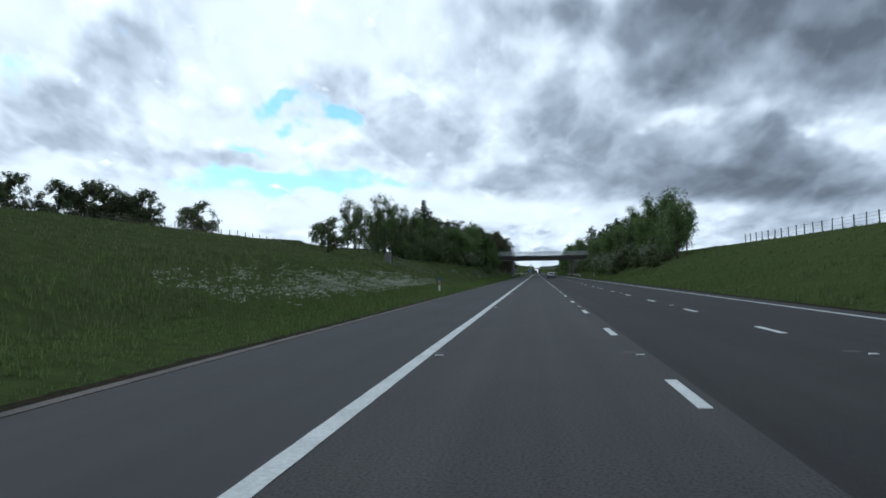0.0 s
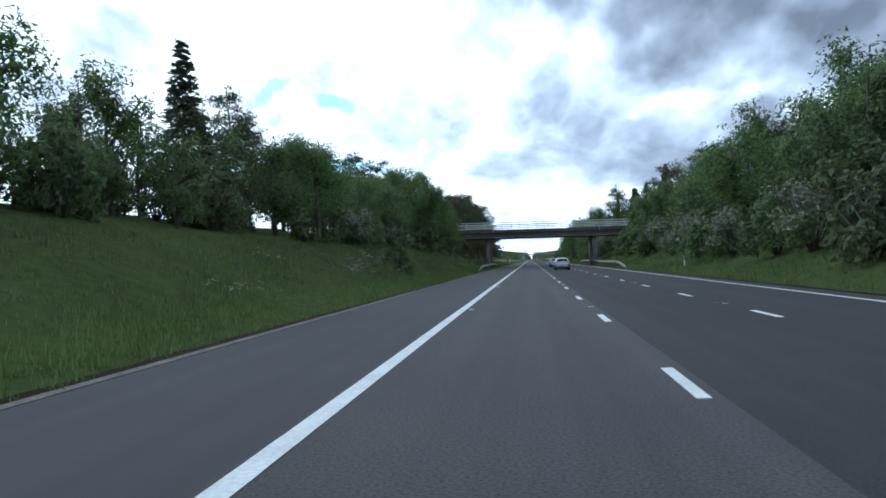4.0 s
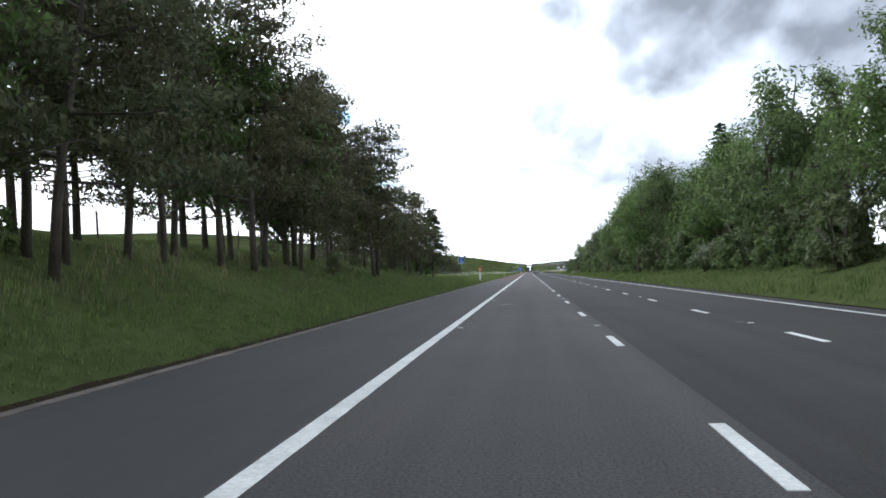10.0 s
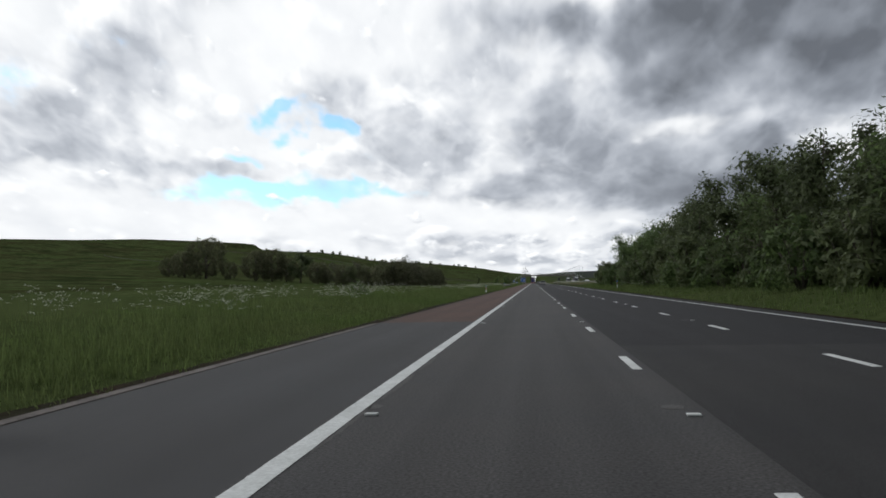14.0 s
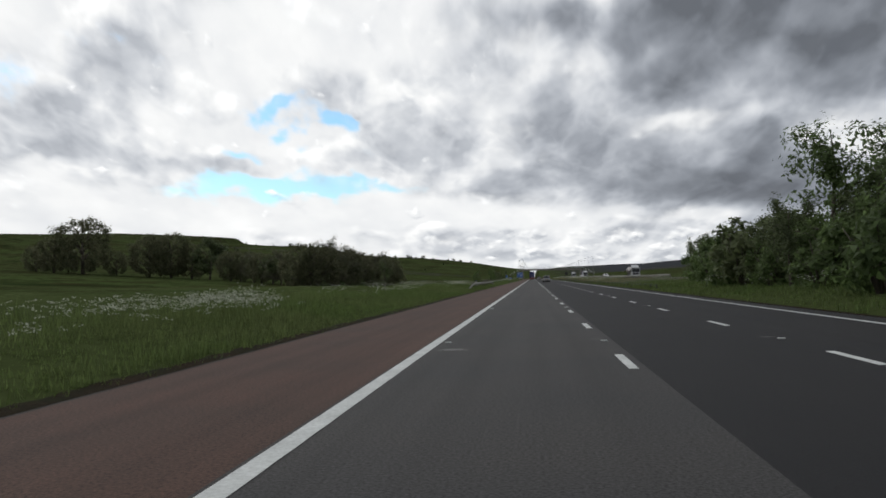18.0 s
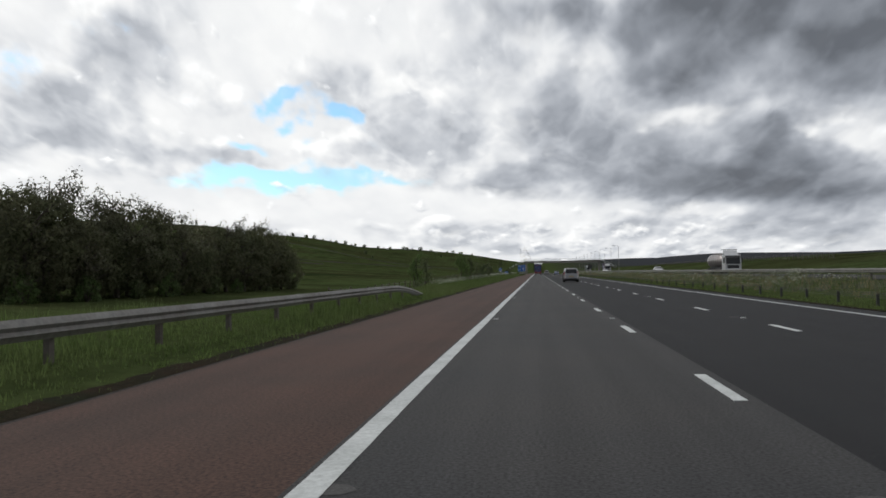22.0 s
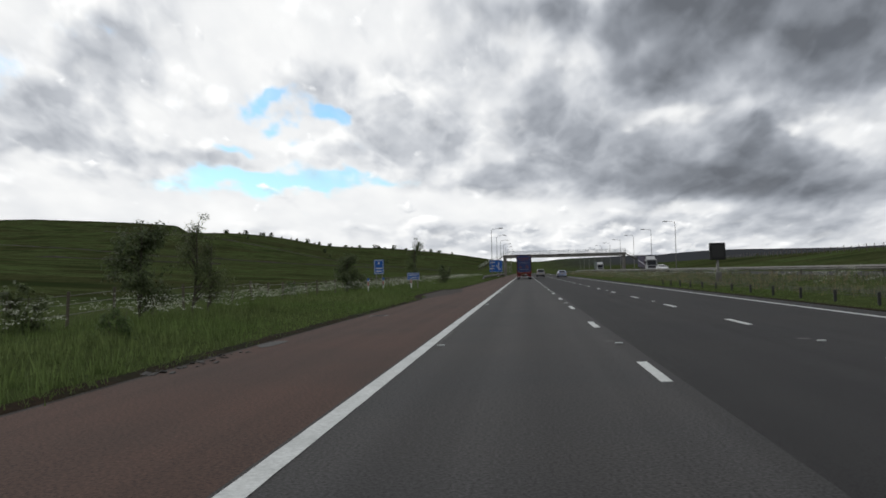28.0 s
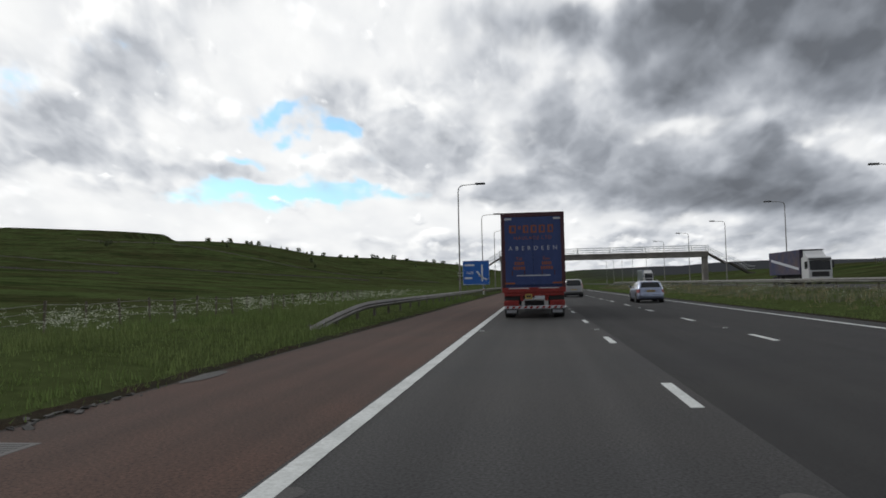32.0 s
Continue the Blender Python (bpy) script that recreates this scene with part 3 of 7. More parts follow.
def strip(name, x0, x1, y0, y1, mat, parent, top=0.0, thick=0.06, label="", step=12.0):
    ys = np.linspace(y0, y1, max(2, int((y1 - y0) / step) + 1))
    vs, fs = [], []
    for y in ys:
        vs += [(x0, y, top), (x1, y, top), (x1, y, top - thick), (x0, y, top - thick)]
    for i in range(len(ys) - 1):
        a, b = 4 * i, 4 * i + 4
        fs += [(a, a + 1, b + 1, b), (a + 1, a + 2, b + 2, b + 1), (a + 3, a, b, b + 3)]
    fs += [(3, 2, 1, 0), (4 * len(ys) - 4, 4 * len(ys) - 3, 4 * len(ys) - 2, 4 * len(ys) - 1)]
    return attach(name, raw_mesh(name, vs, fs, mat), parent, label)


road = empty("road", pose(0, 0, 0), "three-lane motorway of worn grey and newer dark asphalt", "road", kind="structure")
strip("hard_shoulder", -3.62, -0.16, Y0, 374.6, "asphalt_shoulder", road, label="dark grey asphalt hard shoulder")
strip("hard_shoulder", -3.62, -0.16, 374.6, Y1, "asphalt_red", road, label="red-brown asphalt hard shoulder")
strip("lane", -0.16, 3.86, Y0, Y1, "asphalt", road, label="worn speckled grey asphalt lane")
strip("lane", 3.86, 12.25, Y0, 363.6, "asphalt_grey", road, label="grey asphalt overtaking lanes")
strip("lane", 3.86, 12.25, 363.6, 705, "asphalt_dark", road, label="newer near-black asphalt overtaking lanes")
strip("lane", 3.86, 12.25, 705, Y1, "asphalt_grey", road, label="grey asphalt overtaking lanes")
strip("road_edge", -3.98, -3.62, Y0, Y1, "grit", road, top=0.0, label="dirty crumbling shoulder edge")
ys_ = np.arange(Y0, Y1, 0.3)
jog = 1.05 * smooth_step(740, 750, ys_) * smooth_step(765, 762, ys_)
wide = jog + np.where(ys_ < 374, 0.06, 0.13) + np.where(ys_ < 374, 0.04, 0.06) * np.sin(ys_ * 1.9) * np.sin(ys_ * 0.43) + 0.05 * np.sin(ys_ * 4.7 + np.sin(ys_ * 0.8) * 3)
es_ = np.stack([np.stack([-3.70 - jog, ys_, np.full(len(ys_), 0.004)], 1),
                np.stack([-3.98 - jog - (wide - jog) * 0.4, ys_, land(-3.98 - jog - (wide - jog) * 0.4, ys_) + 0.03], 1),
                np.stack([-3.98 - wide, ys_, land(-3.98 - wide, ys_) + 0.012], 1)], 1)
attach("road_edge", raw_mesh("road_edge", es_.reshape(-1, 3), [(3 * i + k, 3 * i + 3 + k, 3 * i + 4 + k, 3 * i + 1 + k) for i in range(len(ys_) - 1) if ys_[i + 1] - ys_[i] < 1 for k in (0, 1)], "soil"), road, "ragged strip of bare soil beside the shoulder")
strip("road_edge", -3.80, -3.58, Y0, 374, "haunch", road, top=0.012, label="pale broken strip along the shoulder edge")
strip("road_edge", 12.25, 12.5, Y0, Y1, "soil", road, top=0.02)
# widened standing place by the marker signs, its edges ragged
bm = bmesh.new()
rl = random.Random(31)
ly = np.linspace(743, 765, 40)
outer = [(-3.6 - 1.45 * float(smooth_step(742, 752, y) * smooth_step(765.3, 762, y)), float(y)) for y in ly]
inner = [(-3.55 + 0.75 * float(smooth_step(742, 754, y) * smooth_step(766, 756, y)) + rl.uniform(-0.12, 0.12), float(y)) for y in ly]
vo, vi = [bm.verts.new((x, y, 0.006)) for x, y in outer], [bm.verts.new((x, y, 0.006)) for x, y in inner]
for k in range(len(ly) - 1):
    bm.faces.new((vo[k], vi[k], vi[k + 1], vo[k + 1]))
bmesh.ops.recalc_face_normals(bm, faces=bm.faces)
M["asphalt_layby"] = material("dirty_dark_asphalt", (0.030, 0.027, 0.026), 0.9, vary=0.5, scale=1.2, other=(0.044, 0.032, 0.027), fine_scale=24, bump=0.5, gloss=0.2)
part("lay_by", bm, "asphalt_layby", road, "widened dark asphalt standing place")
far_road = empty("far_carriageway", pose(0, 0, 0), "opposite grey asphalt carriageway beyond the grass reserve", "road", kind="structure")
strip("lane", 23.4, 34.6, 545, 1250, "asphalt_grey", far_road, top=0.64, thick=0.12)

marks = empty("road_markings", pose(0, 0, 0), "white painted motorway lines and studs", "road marking", kind="structure")


def ribbed_line(x, w, y0, y1, rib, parent):
    ys = np.arange(y0, y1, rib)
    n = len(ys)
    base = np.zeros((n, 4, 3))
    wob = 0.004 * np.sin(ys * 0.31)
    for k, (sx, ey) in enumerate(((-1, 0), (1, 0), (1, 1), (-1, 1))):
        base[:, k, 0] = x + sx * w / 2 + wob + 0.003 * np.sin((ys + ey * rib) * 5.3 + sx)
        base[:, k, 1] = ys + ey * rib
        base[:, k, 2] = 0.006
    ribs = base.copy()
    ribs[:, 2, 1] = ys + 0.07
    ribs[:, 3, 1] = ys + 0.07
    ribs[:, :, 2] = 0.0072
    return attach("edge_line", quads_mesh("edge_line", np.concatenate([base, ribs]), "line"), parent, "solid white ribbed edge line")


ribbed_line(0.0, 0.22, Y0, Y1, 0.5, marks)
ribbed_line(11.18, 0.2, Y0, Y1, 0.5, marks)


def dash_mesh(w, l):
    vs = [(-w / 2, 0, 0), (w / 2, 0.01, 0), (w / 2, l, 0), (-w / 2, l - 0.01, 0)]
    top = [(x * 0.96, y * 0.997 + 0.004, 0.008) for x, y, z in vs]
    return raw_mesh("lane_dash", vs + top, [(4, 5, 6, 7), (0, 1, 5, 4), (1, 2, 6, 5), (2, 3, 7, 6), (3, 0, 4, 7)], "line")


dash = dash_mesh(0.15, 2.05)
PHASE = 8.24
for k in range(-6, 128):
    for xl, off in ((3.65, 0.0), (7.30, 0.2)):
        attach("lane_dash", dash, marks, at=pose(xl, PHASE + 9 * k + off, 0.0))


def stud_mesh():
    bm = bmesh.new()
    box_into(bm, -0.07, 0.07, -0.05, 0.05, 0.0, 0.022, 0.008)
    me = bpy.data.meshes.new("road_stud")
    bm.to_mesh(me)
    bm.free()
    me.materials.append(M["line"])
    return me


def patch_mesh():
    n = 12
    vs = [(0.17 * math.cos(2 * math.pi * i / n) * (1 + 0.12 * math.sin(5 * i)), 0.13 * math.sin(2 * math.pi * i / n), 0.0) for i in range(n)]
    return raw_mesh("stud_patch", vs, [tuple(range(n))], "patch")


stud, studp = stud_mesh(), patch_mesh()
for k in range(-3, 64):
    yk = PHASE + 18 * k + 4.9
    for xl in (3.66, 7.32, 0.27):
        s = attach("road_stud", stud, marks, at=pose(xl, yk, 0.004))
        attach("stud_patch", studp, marks, at=pose(xl - 0.12, yk + 0.55, 0.0035, 0, 0, 20 * (k % 5)))

# ---------------------------------------------------------------- road bridge over the motorway
bridge = empty("road_bridge", pose(3.2, 227.3, 0, 0, 0, 10.8), "low concrete road bridge on round columns with white railings", "bridge")
BL, BR, BW = -34.0, 38.0, 8.85
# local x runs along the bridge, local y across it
part("deck", box(BL, BR, 0.35, BW - 0.35, 5.12, 6.15, 0.03), "concrete_dark", bridge, "dark concrete deck slab")
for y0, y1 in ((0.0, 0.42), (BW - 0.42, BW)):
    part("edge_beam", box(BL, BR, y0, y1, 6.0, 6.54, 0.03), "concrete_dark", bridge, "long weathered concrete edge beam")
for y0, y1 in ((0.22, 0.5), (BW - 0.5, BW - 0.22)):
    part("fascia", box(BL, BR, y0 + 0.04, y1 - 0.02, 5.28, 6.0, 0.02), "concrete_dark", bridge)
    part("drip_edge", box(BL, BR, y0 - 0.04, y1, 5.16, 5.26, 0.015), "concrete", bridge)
part("road_surface", box(BL, BR, 0.6, BW - 0.6, 6.15, 6.3), "asphalt_grey", bridge)
for side, yr in ((0, 0.2), (1, BW - 0.2)):
    for i in range(24):
        xp = BL + 1.0 + 3.02 * i
        part("rail_post", box(xp - 0.04, xp + 0.04, yr - 0.05, yr + 0.05, 6.6, 7.72, 0.01), "white_rail", bridge)
    for zz, hh in ((7.74, 0.05), (7.42, 0.035), (7.10, 0.035), (6.82, 0.035)):
        part("rail", box(BL, BR, yr - 0.03, yr + 0.03, zz - hh, zz + hh, 0.01), "white_rail", bridge)
for xj in (-7.4, 10.9):
    part("joint_cover", box(xj - 0.03, xj + 0.03, -0.012, 0.0, 6.05, 6.75), "white_rail", bridge)


def column_mesh(r, h):
    bm = bmesh.new()
    tube_into(bm, [(0, 0, -0.6), (0, 0, h - 0.62), (0, 0, h - 0.6), (0, 0, h - 0.56), (0, 0, h - 0.54), (0, 0, h)], [r, r, r * 0.97, r * 0.97, r * 1.02, r * 1.02], 28)
    me = bpy.data.meshes.new("column")
    bm.to_mesh(me)
    bm.free()
    me.materials.append(M["concrete"])
    me.polygons.foreach_set("use_smooth", [len(p.vertices) == 4 for p in me.polygons])
    return me


colm = column_mesh(0.42, 5.1)
into = bridge.matrix_world.inverted()
for xc, yc in ((-5.15, 227.4), (13.05, 230.6)):
    for k in range(3):
        attach("column", colm, bridge, "round grey concrete column", at=into @ pose(xc, yc + 3.4 * k, 0.05))
for s, xa in ((-1, BL + 15.5), (1, BR - 16)):
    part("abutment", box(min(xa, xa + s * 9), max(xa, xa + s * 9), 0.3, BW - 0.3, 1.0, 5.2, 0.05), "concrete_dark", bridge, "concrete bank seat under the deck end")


# ---------------------------------------------------------------- crash barriers
def barrier(name, x, y0, y1, face, label, dip=(True, True), steps=3.2, ztop=0.72):
    root = empty(name, pose(x, y0, 0), label, "crash barrier")
    prof = [(0.0, 0.0), (0.035, 0.05), (0.075, 0.09), (0.02, 0.15), (0.075, 0.21), (0.035, 0.27), (0.0, 0.31)]
    n = max(4, int((y1 - y0) / 2))
    vs, fs = [], []
    for i in range(n + 1):
        y = (y1 - y0) * i / n
        drop = 0.0
        if dip[0]:
            drop = max(drop, 1 - y / 9)
        if dip[1]:
            drop = max(drop, 1 - ((y1 - y0) - y) / 9)
        drop = max(0.0, drop) ** 1.5 * 0.62
        zb = land1(x, y0 + y) + ztop - 0.31 - drop
        for px, pz in prof:
            vs.append((px * face, y, zb + pz))
        for px, pz in reversed(prof):
            vs.append((px * face - 0.012 * face, y, zb + pz))
    k = 2 * len(prof)
    for i in range(n):
        for j in range(k):
            fs.append((i * k + j, i * k + (j + 1) % k, (i + 1) * k + (j + 1) % k, (i + 1) * k + j))
    fs += [tuple(range(k)), tuple(reversed(range(n * k, n * k + k)))]
    attach("beam", raw_mesh("beam", vs, fs, "steel_dull"), root, "long dull galvanised corrugated beam")
    m = int((y1 - y0) / steps)
    for i in range(m + 1):
        y = min(0.6 + i * steps, y1 - y0 - 0.3)
        g = land1(x, y0 + y)
        t = g + ztop - 0.1
        e = min(y, y1 - y0 - y)
        if (dip[0] and y < 6) or (dip[1] and y1 - y0 - y < 6):
            t = g + ztop - 0.1 - 0.5 * (1 - e / 6)
        part("post", box(-0.13 * face - 0.05, -0.13 * face + 0.05, y - 0.06, y + 0.06, g - 0.2, max(t, g + 0.08), 0.006), "rust_post", root)
        part("spacer", box(min(-0.09 * face, -0.012 * face), max(-0.09 * face, -0.012 * face), y - 0.05, y + 0.05, max(t, g + 0.1) - 0.2, max(t, g + 0.1) - 0.04), "steel_dull", root)
    return root


barrier("crash_barrier", -4.45, 193, 249, 1, "grey corrugated crash barrier before the bridge columns on the verge")
barrier("crash_barrier", 12.75, 186, 266, -1, "grey corrugated crash barrier on the reserve beneath the bridge")
barrier("crash_barrier", -5.45, 536, 594, 1, "dull grey crash barrier along the grass by the trees")
barrier("crash_barrier", -5.1, 823, 960, 1, "grey crash barrier rising out of the verge by the blue sign", dip=(True, False))

# low posts of a rope barrier along the reserve
rope = empty("rope_barrier", pose(13.1, 515, 0), "low dark posts with wire ropes on the grass reserve", "crash barrier")
pm = bmesh.new()
box_into(pm, -0.05, 0.05, -0.03, 0.03, -0.2, 0.62, 0.01)
post_me = bpy.data.meshes.new("rope_post")
pm.to_mesh(post_me)
pm.free()
post_me.materials.append(M["steel_dull"])
M["post_dark"] = material("dark_post", (0.03, 0.03, 0.03), 0.6, vary=0.2, scale=4)
post_me.materials[0] = M["post_dark"]
for i in range(74):
    y = i * 3.4
    attach("rope_post", post_me, rope, at=pose(0, y, land1(13.1, 515 + y) - 0.2))
for zz in (0.28, 0.36, 0.44):
    part("rope", tube([(0, y, land1(13.1, 515 + y) + zz) for y in np.arange(0, 250, 10)], 0.007, 5), "post_dark", rope)
barrier("crash_barrier", 22.3, 560, 1000, -1, "distant grey crash barrier along the opposite carriageway", dip=(False, False), steps=6.4)

# ---------------------------------------------------------------- footbridge with ramps
foot = empty("footbridge", pose(14.5, 948, 0), "slim grey footbridge with pale railings and stepped ends", "bridge")
FL, FR = -19.5, 20.0
part("deck", box(FL, FR, -1.1, 1.1, 5.75, 6.75, 0.05), "concrete", foot, "long concrete footbridge beam")
part("deck_edge", box(FL, FR, -1.25, -1.1, 6.55, 6.85, 0.02), "concrete", foot)
for ys in (-1.15, 1.15):
    for zz in (7.95, 7.55, 7.15):
        part("rail", box(FL, FR, ys - 0.03, ys + 0.03, zz - 0.035, zz + 0.035), "white_rail", foot)
    for i in range(14):
        xp = FL + (FR - FL) * i / 13
        part("rail_post", box(xp - 0.04, xp + 0.04, ys - 0.04, ys + 0.04, 6.75, 7.95), "white_rail", foot)
for xp in (FL + 0.6, FR - 0.5):
    part("pier", box(xp - 0.45, xp + 0.45, -0.7, 0.7, -0.6, 5.8, 0.08), "concrete", foot, "square concrete pier")
for s, xe in ((-1, FL), (1, FR)):
    for k in range(2):
        a, b = (xe + s * 4.2 * k, 6.6 - 2.0 * k), (xe + s * (4.2 * k + 3.2), 4.7 - 2.0 * k)
        sl = prism([(-1.0, 0.0), (1.0, 0.0), (1.0, 0.3), (-1.0, 0.3)], 0, 1)
        for v in sl.verts:
            t = v.co.x
            v.co.z += a[1] * (1 - t) + b[1] * t - 0.3
            v.co.x = a[0] * (1 - t) + b[0] * t
        part("ramp", sl, "concrete_dark", foot, "sloping concrete stair flight")
        part("landing", box(min(b[0], b[0] + s), max(b[0], b[0] + s), -1.0, 1.0, b[1] - 0.3, b[1]), "concrete_dark", foot)
        for ys in (-1.0, 1.0):
            for up in (0.55, 1.1):
                part("rail", tube([(a[0], ys, a[1] + up), (b[0], ys, b[1] + up), (b[0] + s, ys, b[1] + up)], 0.035, 6), "white_rail", foot)


# ---------------------------------------------------------------- lamp posts
def street_lamp(arm):
    root = empty("street_lamp", pose(0, 0, 0), "tall grey steel motorway lamp post with one curved arm", "street lamp", "motorway lamps")
    part("pole", tube([(0, 0, -0.3), (0, 0, 1.2), (0, 0, 1.25), (0, 0, 10.6)], [0.11, 0.11, 0.085, 0.055], 10), "steel_dull", root, smooth=True)
    pts = [(0, 0, 10.5), (arm * 0.05, 0, 10.95), (arm * 0.22, 0, 11.18), (arm * 0.6, 0, 11.28), (arm * 1.9, 0, 11.36)]
    part("arm", tube(pts, [0.055, 0.05, 0.045, 0.04, 0.035], 8), "steel_dull", root, smooth=True)
    bm = bmesh.new()
    box_into(bm, min(arm * 1.75, arm * 2.75), max(arm * 1.75, arm * 2.75), -0.16, 0.16, 11.27, 11.47, 0.06)
    part("lantern", bm, "post_dark", root, "dark flat lantern head")
    return root


lamp_l, lamp_r = street_lamp(1), street_lamp(-1)
lamp_l.matrix_world = pose(-5.6, 875, land1(-5.6, 875))
lamp_r.matrix_world = pose(36.3, 875.5, land1(36.3, 875.5))
for i in range(1, 9):
    y = 875 + 33 * i
    copy_thing(lamp_l, pose(-5.6, y, land1(-5.6, y)))
for i in list(range(1, 10)):
    y = 875.5 + 32.8 * i
    copy_thing(lamp_r, pose(36.3, y, land1(36.3, y)))

# ---------------------------------------------------------------- signs and marker posts
M["sign_blue"] = material("sign_blue", (0.012, 0.10, 0.42), 0.45, vary=0.08, scale=2, other=(0.018, 0.12, 0.45))
M["sign_white"] = material("sign_white", (0.75, 0.76, 0.76), 0.45)
M["sign_red"] = material("orange_red", (0.55, 0.06, 0.02), 0.5, vary=0.1, scale=3)
M["black"] = material("matt_black", (0.012, 0.012, 0.013), 0.6)


def text_part(body, size, loc, mat, parent, spread=1.0, m=None, squash=1.0, align="CENTER"):
    cu = bpy.data.curves.new("lettering", "FONT")
    cu.body, cu.size, cu.align_x, cu.align_y, cu.extrude = body, size, align, "CENTER", 0.002
    cu.space_character = spread
    tmp = bpy.data.objects.new("lettering", cu)
    scene.collection.objects.link(tmp)
    me = bpy.data.meshes.new_from_object(tmp.evaluated_get(bpy.context.evaluated_depsgraph_get()))
    bpy.data.objects.remove(tmp)
    me.materials.clear()
    me.materials.append(M[mat])
    me.transform(pose(*loc, 90, 0, 0) @ Matrix.Diagonal((squash, 1, 1, 1)))
    return attach("lettering", me, parent)


def sign(name, x, y, w, z0, z1, legs, label, bars=(), mat="sign_blue"):
    g = land1(x, y)
    root = empty(name, pose(x, y, 0), label, "road sign")
    part("panel", box(-w / 2, w / 2, -0.015, 0.015, z0, z1, 0.006), mat, root)
    b = 0.03
    for x0, x1, a0, a1 in ((-w / 2 + b, w / 2 - b, z1 - 2 * b, z1 - b), (-w / 2 + b, w / 2 - b, z0 + b, z0 + 2 * b),
                           (-w / 2 + b, -w / 2 + 2 * b, z0 + 2 * b, z1 - 2 * b), (w / 2 - 2 * b, w / 2 - b, z0 + 2 * b, z1 - 2 * b)):
        part("border", box(x0, x1, -0.021, -0.016, a0, a1), "sign_white", root)
    for xl in legs:
        part("leg", tube([(xl, 0.06, g - 0.3), (xl, 0.06, z1 - 0.05)], 0.038, 10), "steel_dull", root, smooth=True)
    for bx0, bx1, bz0, bz1 in bars:
        part("bar", box(bx0, bx1, -0.023, -0.017, bz0, bz1), "sign_white", root)
    return root


sign("marker_sign", -7.5, 352.8, 0.87, 2.65, 3.60, (0,), "square blue sign with faint white marks on one post", [(-0.03, 0.03, 3.08, 3.42), (-0.16, 0.16, 2.98, 3.05), (-0.2, 0.2, 2.78, 2.84)])
sign("marker_sign", -8.38, 753, 0.70, 1.45, 2.47, (-0.2, 0.2), "upright blue location sign on the flowery verge", [(-0.05, 0.05, 2.15, 2.3), (-0.2, 0.2, 1.82, 1.9), (-0.2, 0.2, 1.62, 1.7)])
sign("marker_sign", -7.12, 761, 1.0, 0.93, 1.5, (-0.35, 0.35), "small wide blue sign on the verge", [(-0.35, 0.35, 1.28, 1.34), (-0.3, 0.3, 1.1, 1.16)])
big_sign = sign("direction_sign", -5.4, 893, 3.3, 1.42, 4.4, (-1.1, 1.1), "large blue motorway direction sign on two posts")
text_part("A685", 0.42, (-0.75, -0.022, 2.9), "sign_white", big_sign)
for bx0, bx1, bz in ((-1.4, -0.2, 3.75), (-1.4, -0.5, 2.15)):
    part("bar", box(bx0, bx1, -0.023, -0.017, bz, bz + 0.2), "sign_white", big_sign)
bm = bmesh.new()
for a, b, r in (((0.75, 1.8), (0.75, 3.9), 0.09), ((0.75, 2.2), (0.1, 3.1), 0.09), ((0.35, 2.55), (1.35, 2.0), 0.08)):
    d = Vector((b[0] - a[0], 0, b[1] - a[1]))
    box_into(bm, -r, r, -0.023, -0.017, 0, d.length, 0, Matrix.Translation((a[0], 0, a[1])) @ pose(0, 0, 0, 0, math.degrees(math.atan2(d.x, d.z)), 0))
part("route_symbol", bm, "sign_white", big_sign)

# message sign on the reserve
vms = empty("message_sign", pose(15.93, 757, 0), "dark square matrix sign on a grey post", "road sign")
gz_ = land1(15.93, 757)
part("cabinet", box(-0.56, 0.56, -0.15, 0.15, 1.92, 3.16, 0.05), "black", vms)
part("screen", box(-0.42, 0.42, -0.165, -0.152, 2.1, 2.98, 0.0), "post_dark", vms)
for dx_ in (-0.36, 0.36):
    for dz_ in (2.05, 3.03):
        part("lamp", tube([(dx_ * 1.25, -0.16, dz_), (dx_ * 1.25, -0.2, dz_)], 0.045, 12), "post_dark", vms)
part("post", tube([(0, 0, gz_ - 0.4), (0, 0, 1.95)], 0.09, 12), "steel_dull", vms, smooth=True)
part("control_box", box(-0.2, 0.2, -0.25, -0.08, gz_ + 0.1, gz_ + 0.75, 0.02), "steel_dull", vms)

# emergency telephone post
tel = empty("emergency_telephone", pose(-4.95, 354.5, land1(-4.95, 354.5) + 0.06), "orange-red and white emergency telephone post", "telephone")
part("pedestal", box(-0.13, 0.13, -0.11, 0.11, -0.45, 1.45, 0.02), "sign_white", tel)
part("housing", box(-0.19, 0.19, -0.16, 0.16, 1.3, 1.95, 0.04), "sign_red", tel, "orange-red housing")
part("hood", box(-0.21, 0.21, -0.2, 0.18, 1.92, 2.0, 0.03), "sign_red", tel)
part("notice", box(-0.1, 0.1, -0.168, -0.161, 1.5, 1.75), "sign_white", tel)

# roadside cabinet with its handrail on the bank
cab = empty("roadside_cabinet", pose(-13.2, 76, land1(-13.2, 76)), "grey steel equipment cabinet on the grass bank", "cabinet")
part("body", box(-0.3, 0.3, -0.26, 0.26, -0.3, 0.95, 0.02), "steel_dull", cab)
part("lid", box(-0.34, 0.34, -0.3, 0.3, 0.95, 1.01, 0.015), "steel_dull", cab)
part("door", box(-0.26, 0.26, -0.277, -0.262, 0.1, 0.9, 0.01), "steel_dull", cab)
hr = empty("handrail", pose(-12.4, 76, 0), "grey tube handrail down the grass bank steps", "handrail")
hp = [(-12.7 + 4.1 * i / 6, 76.45) for i in range(7)]
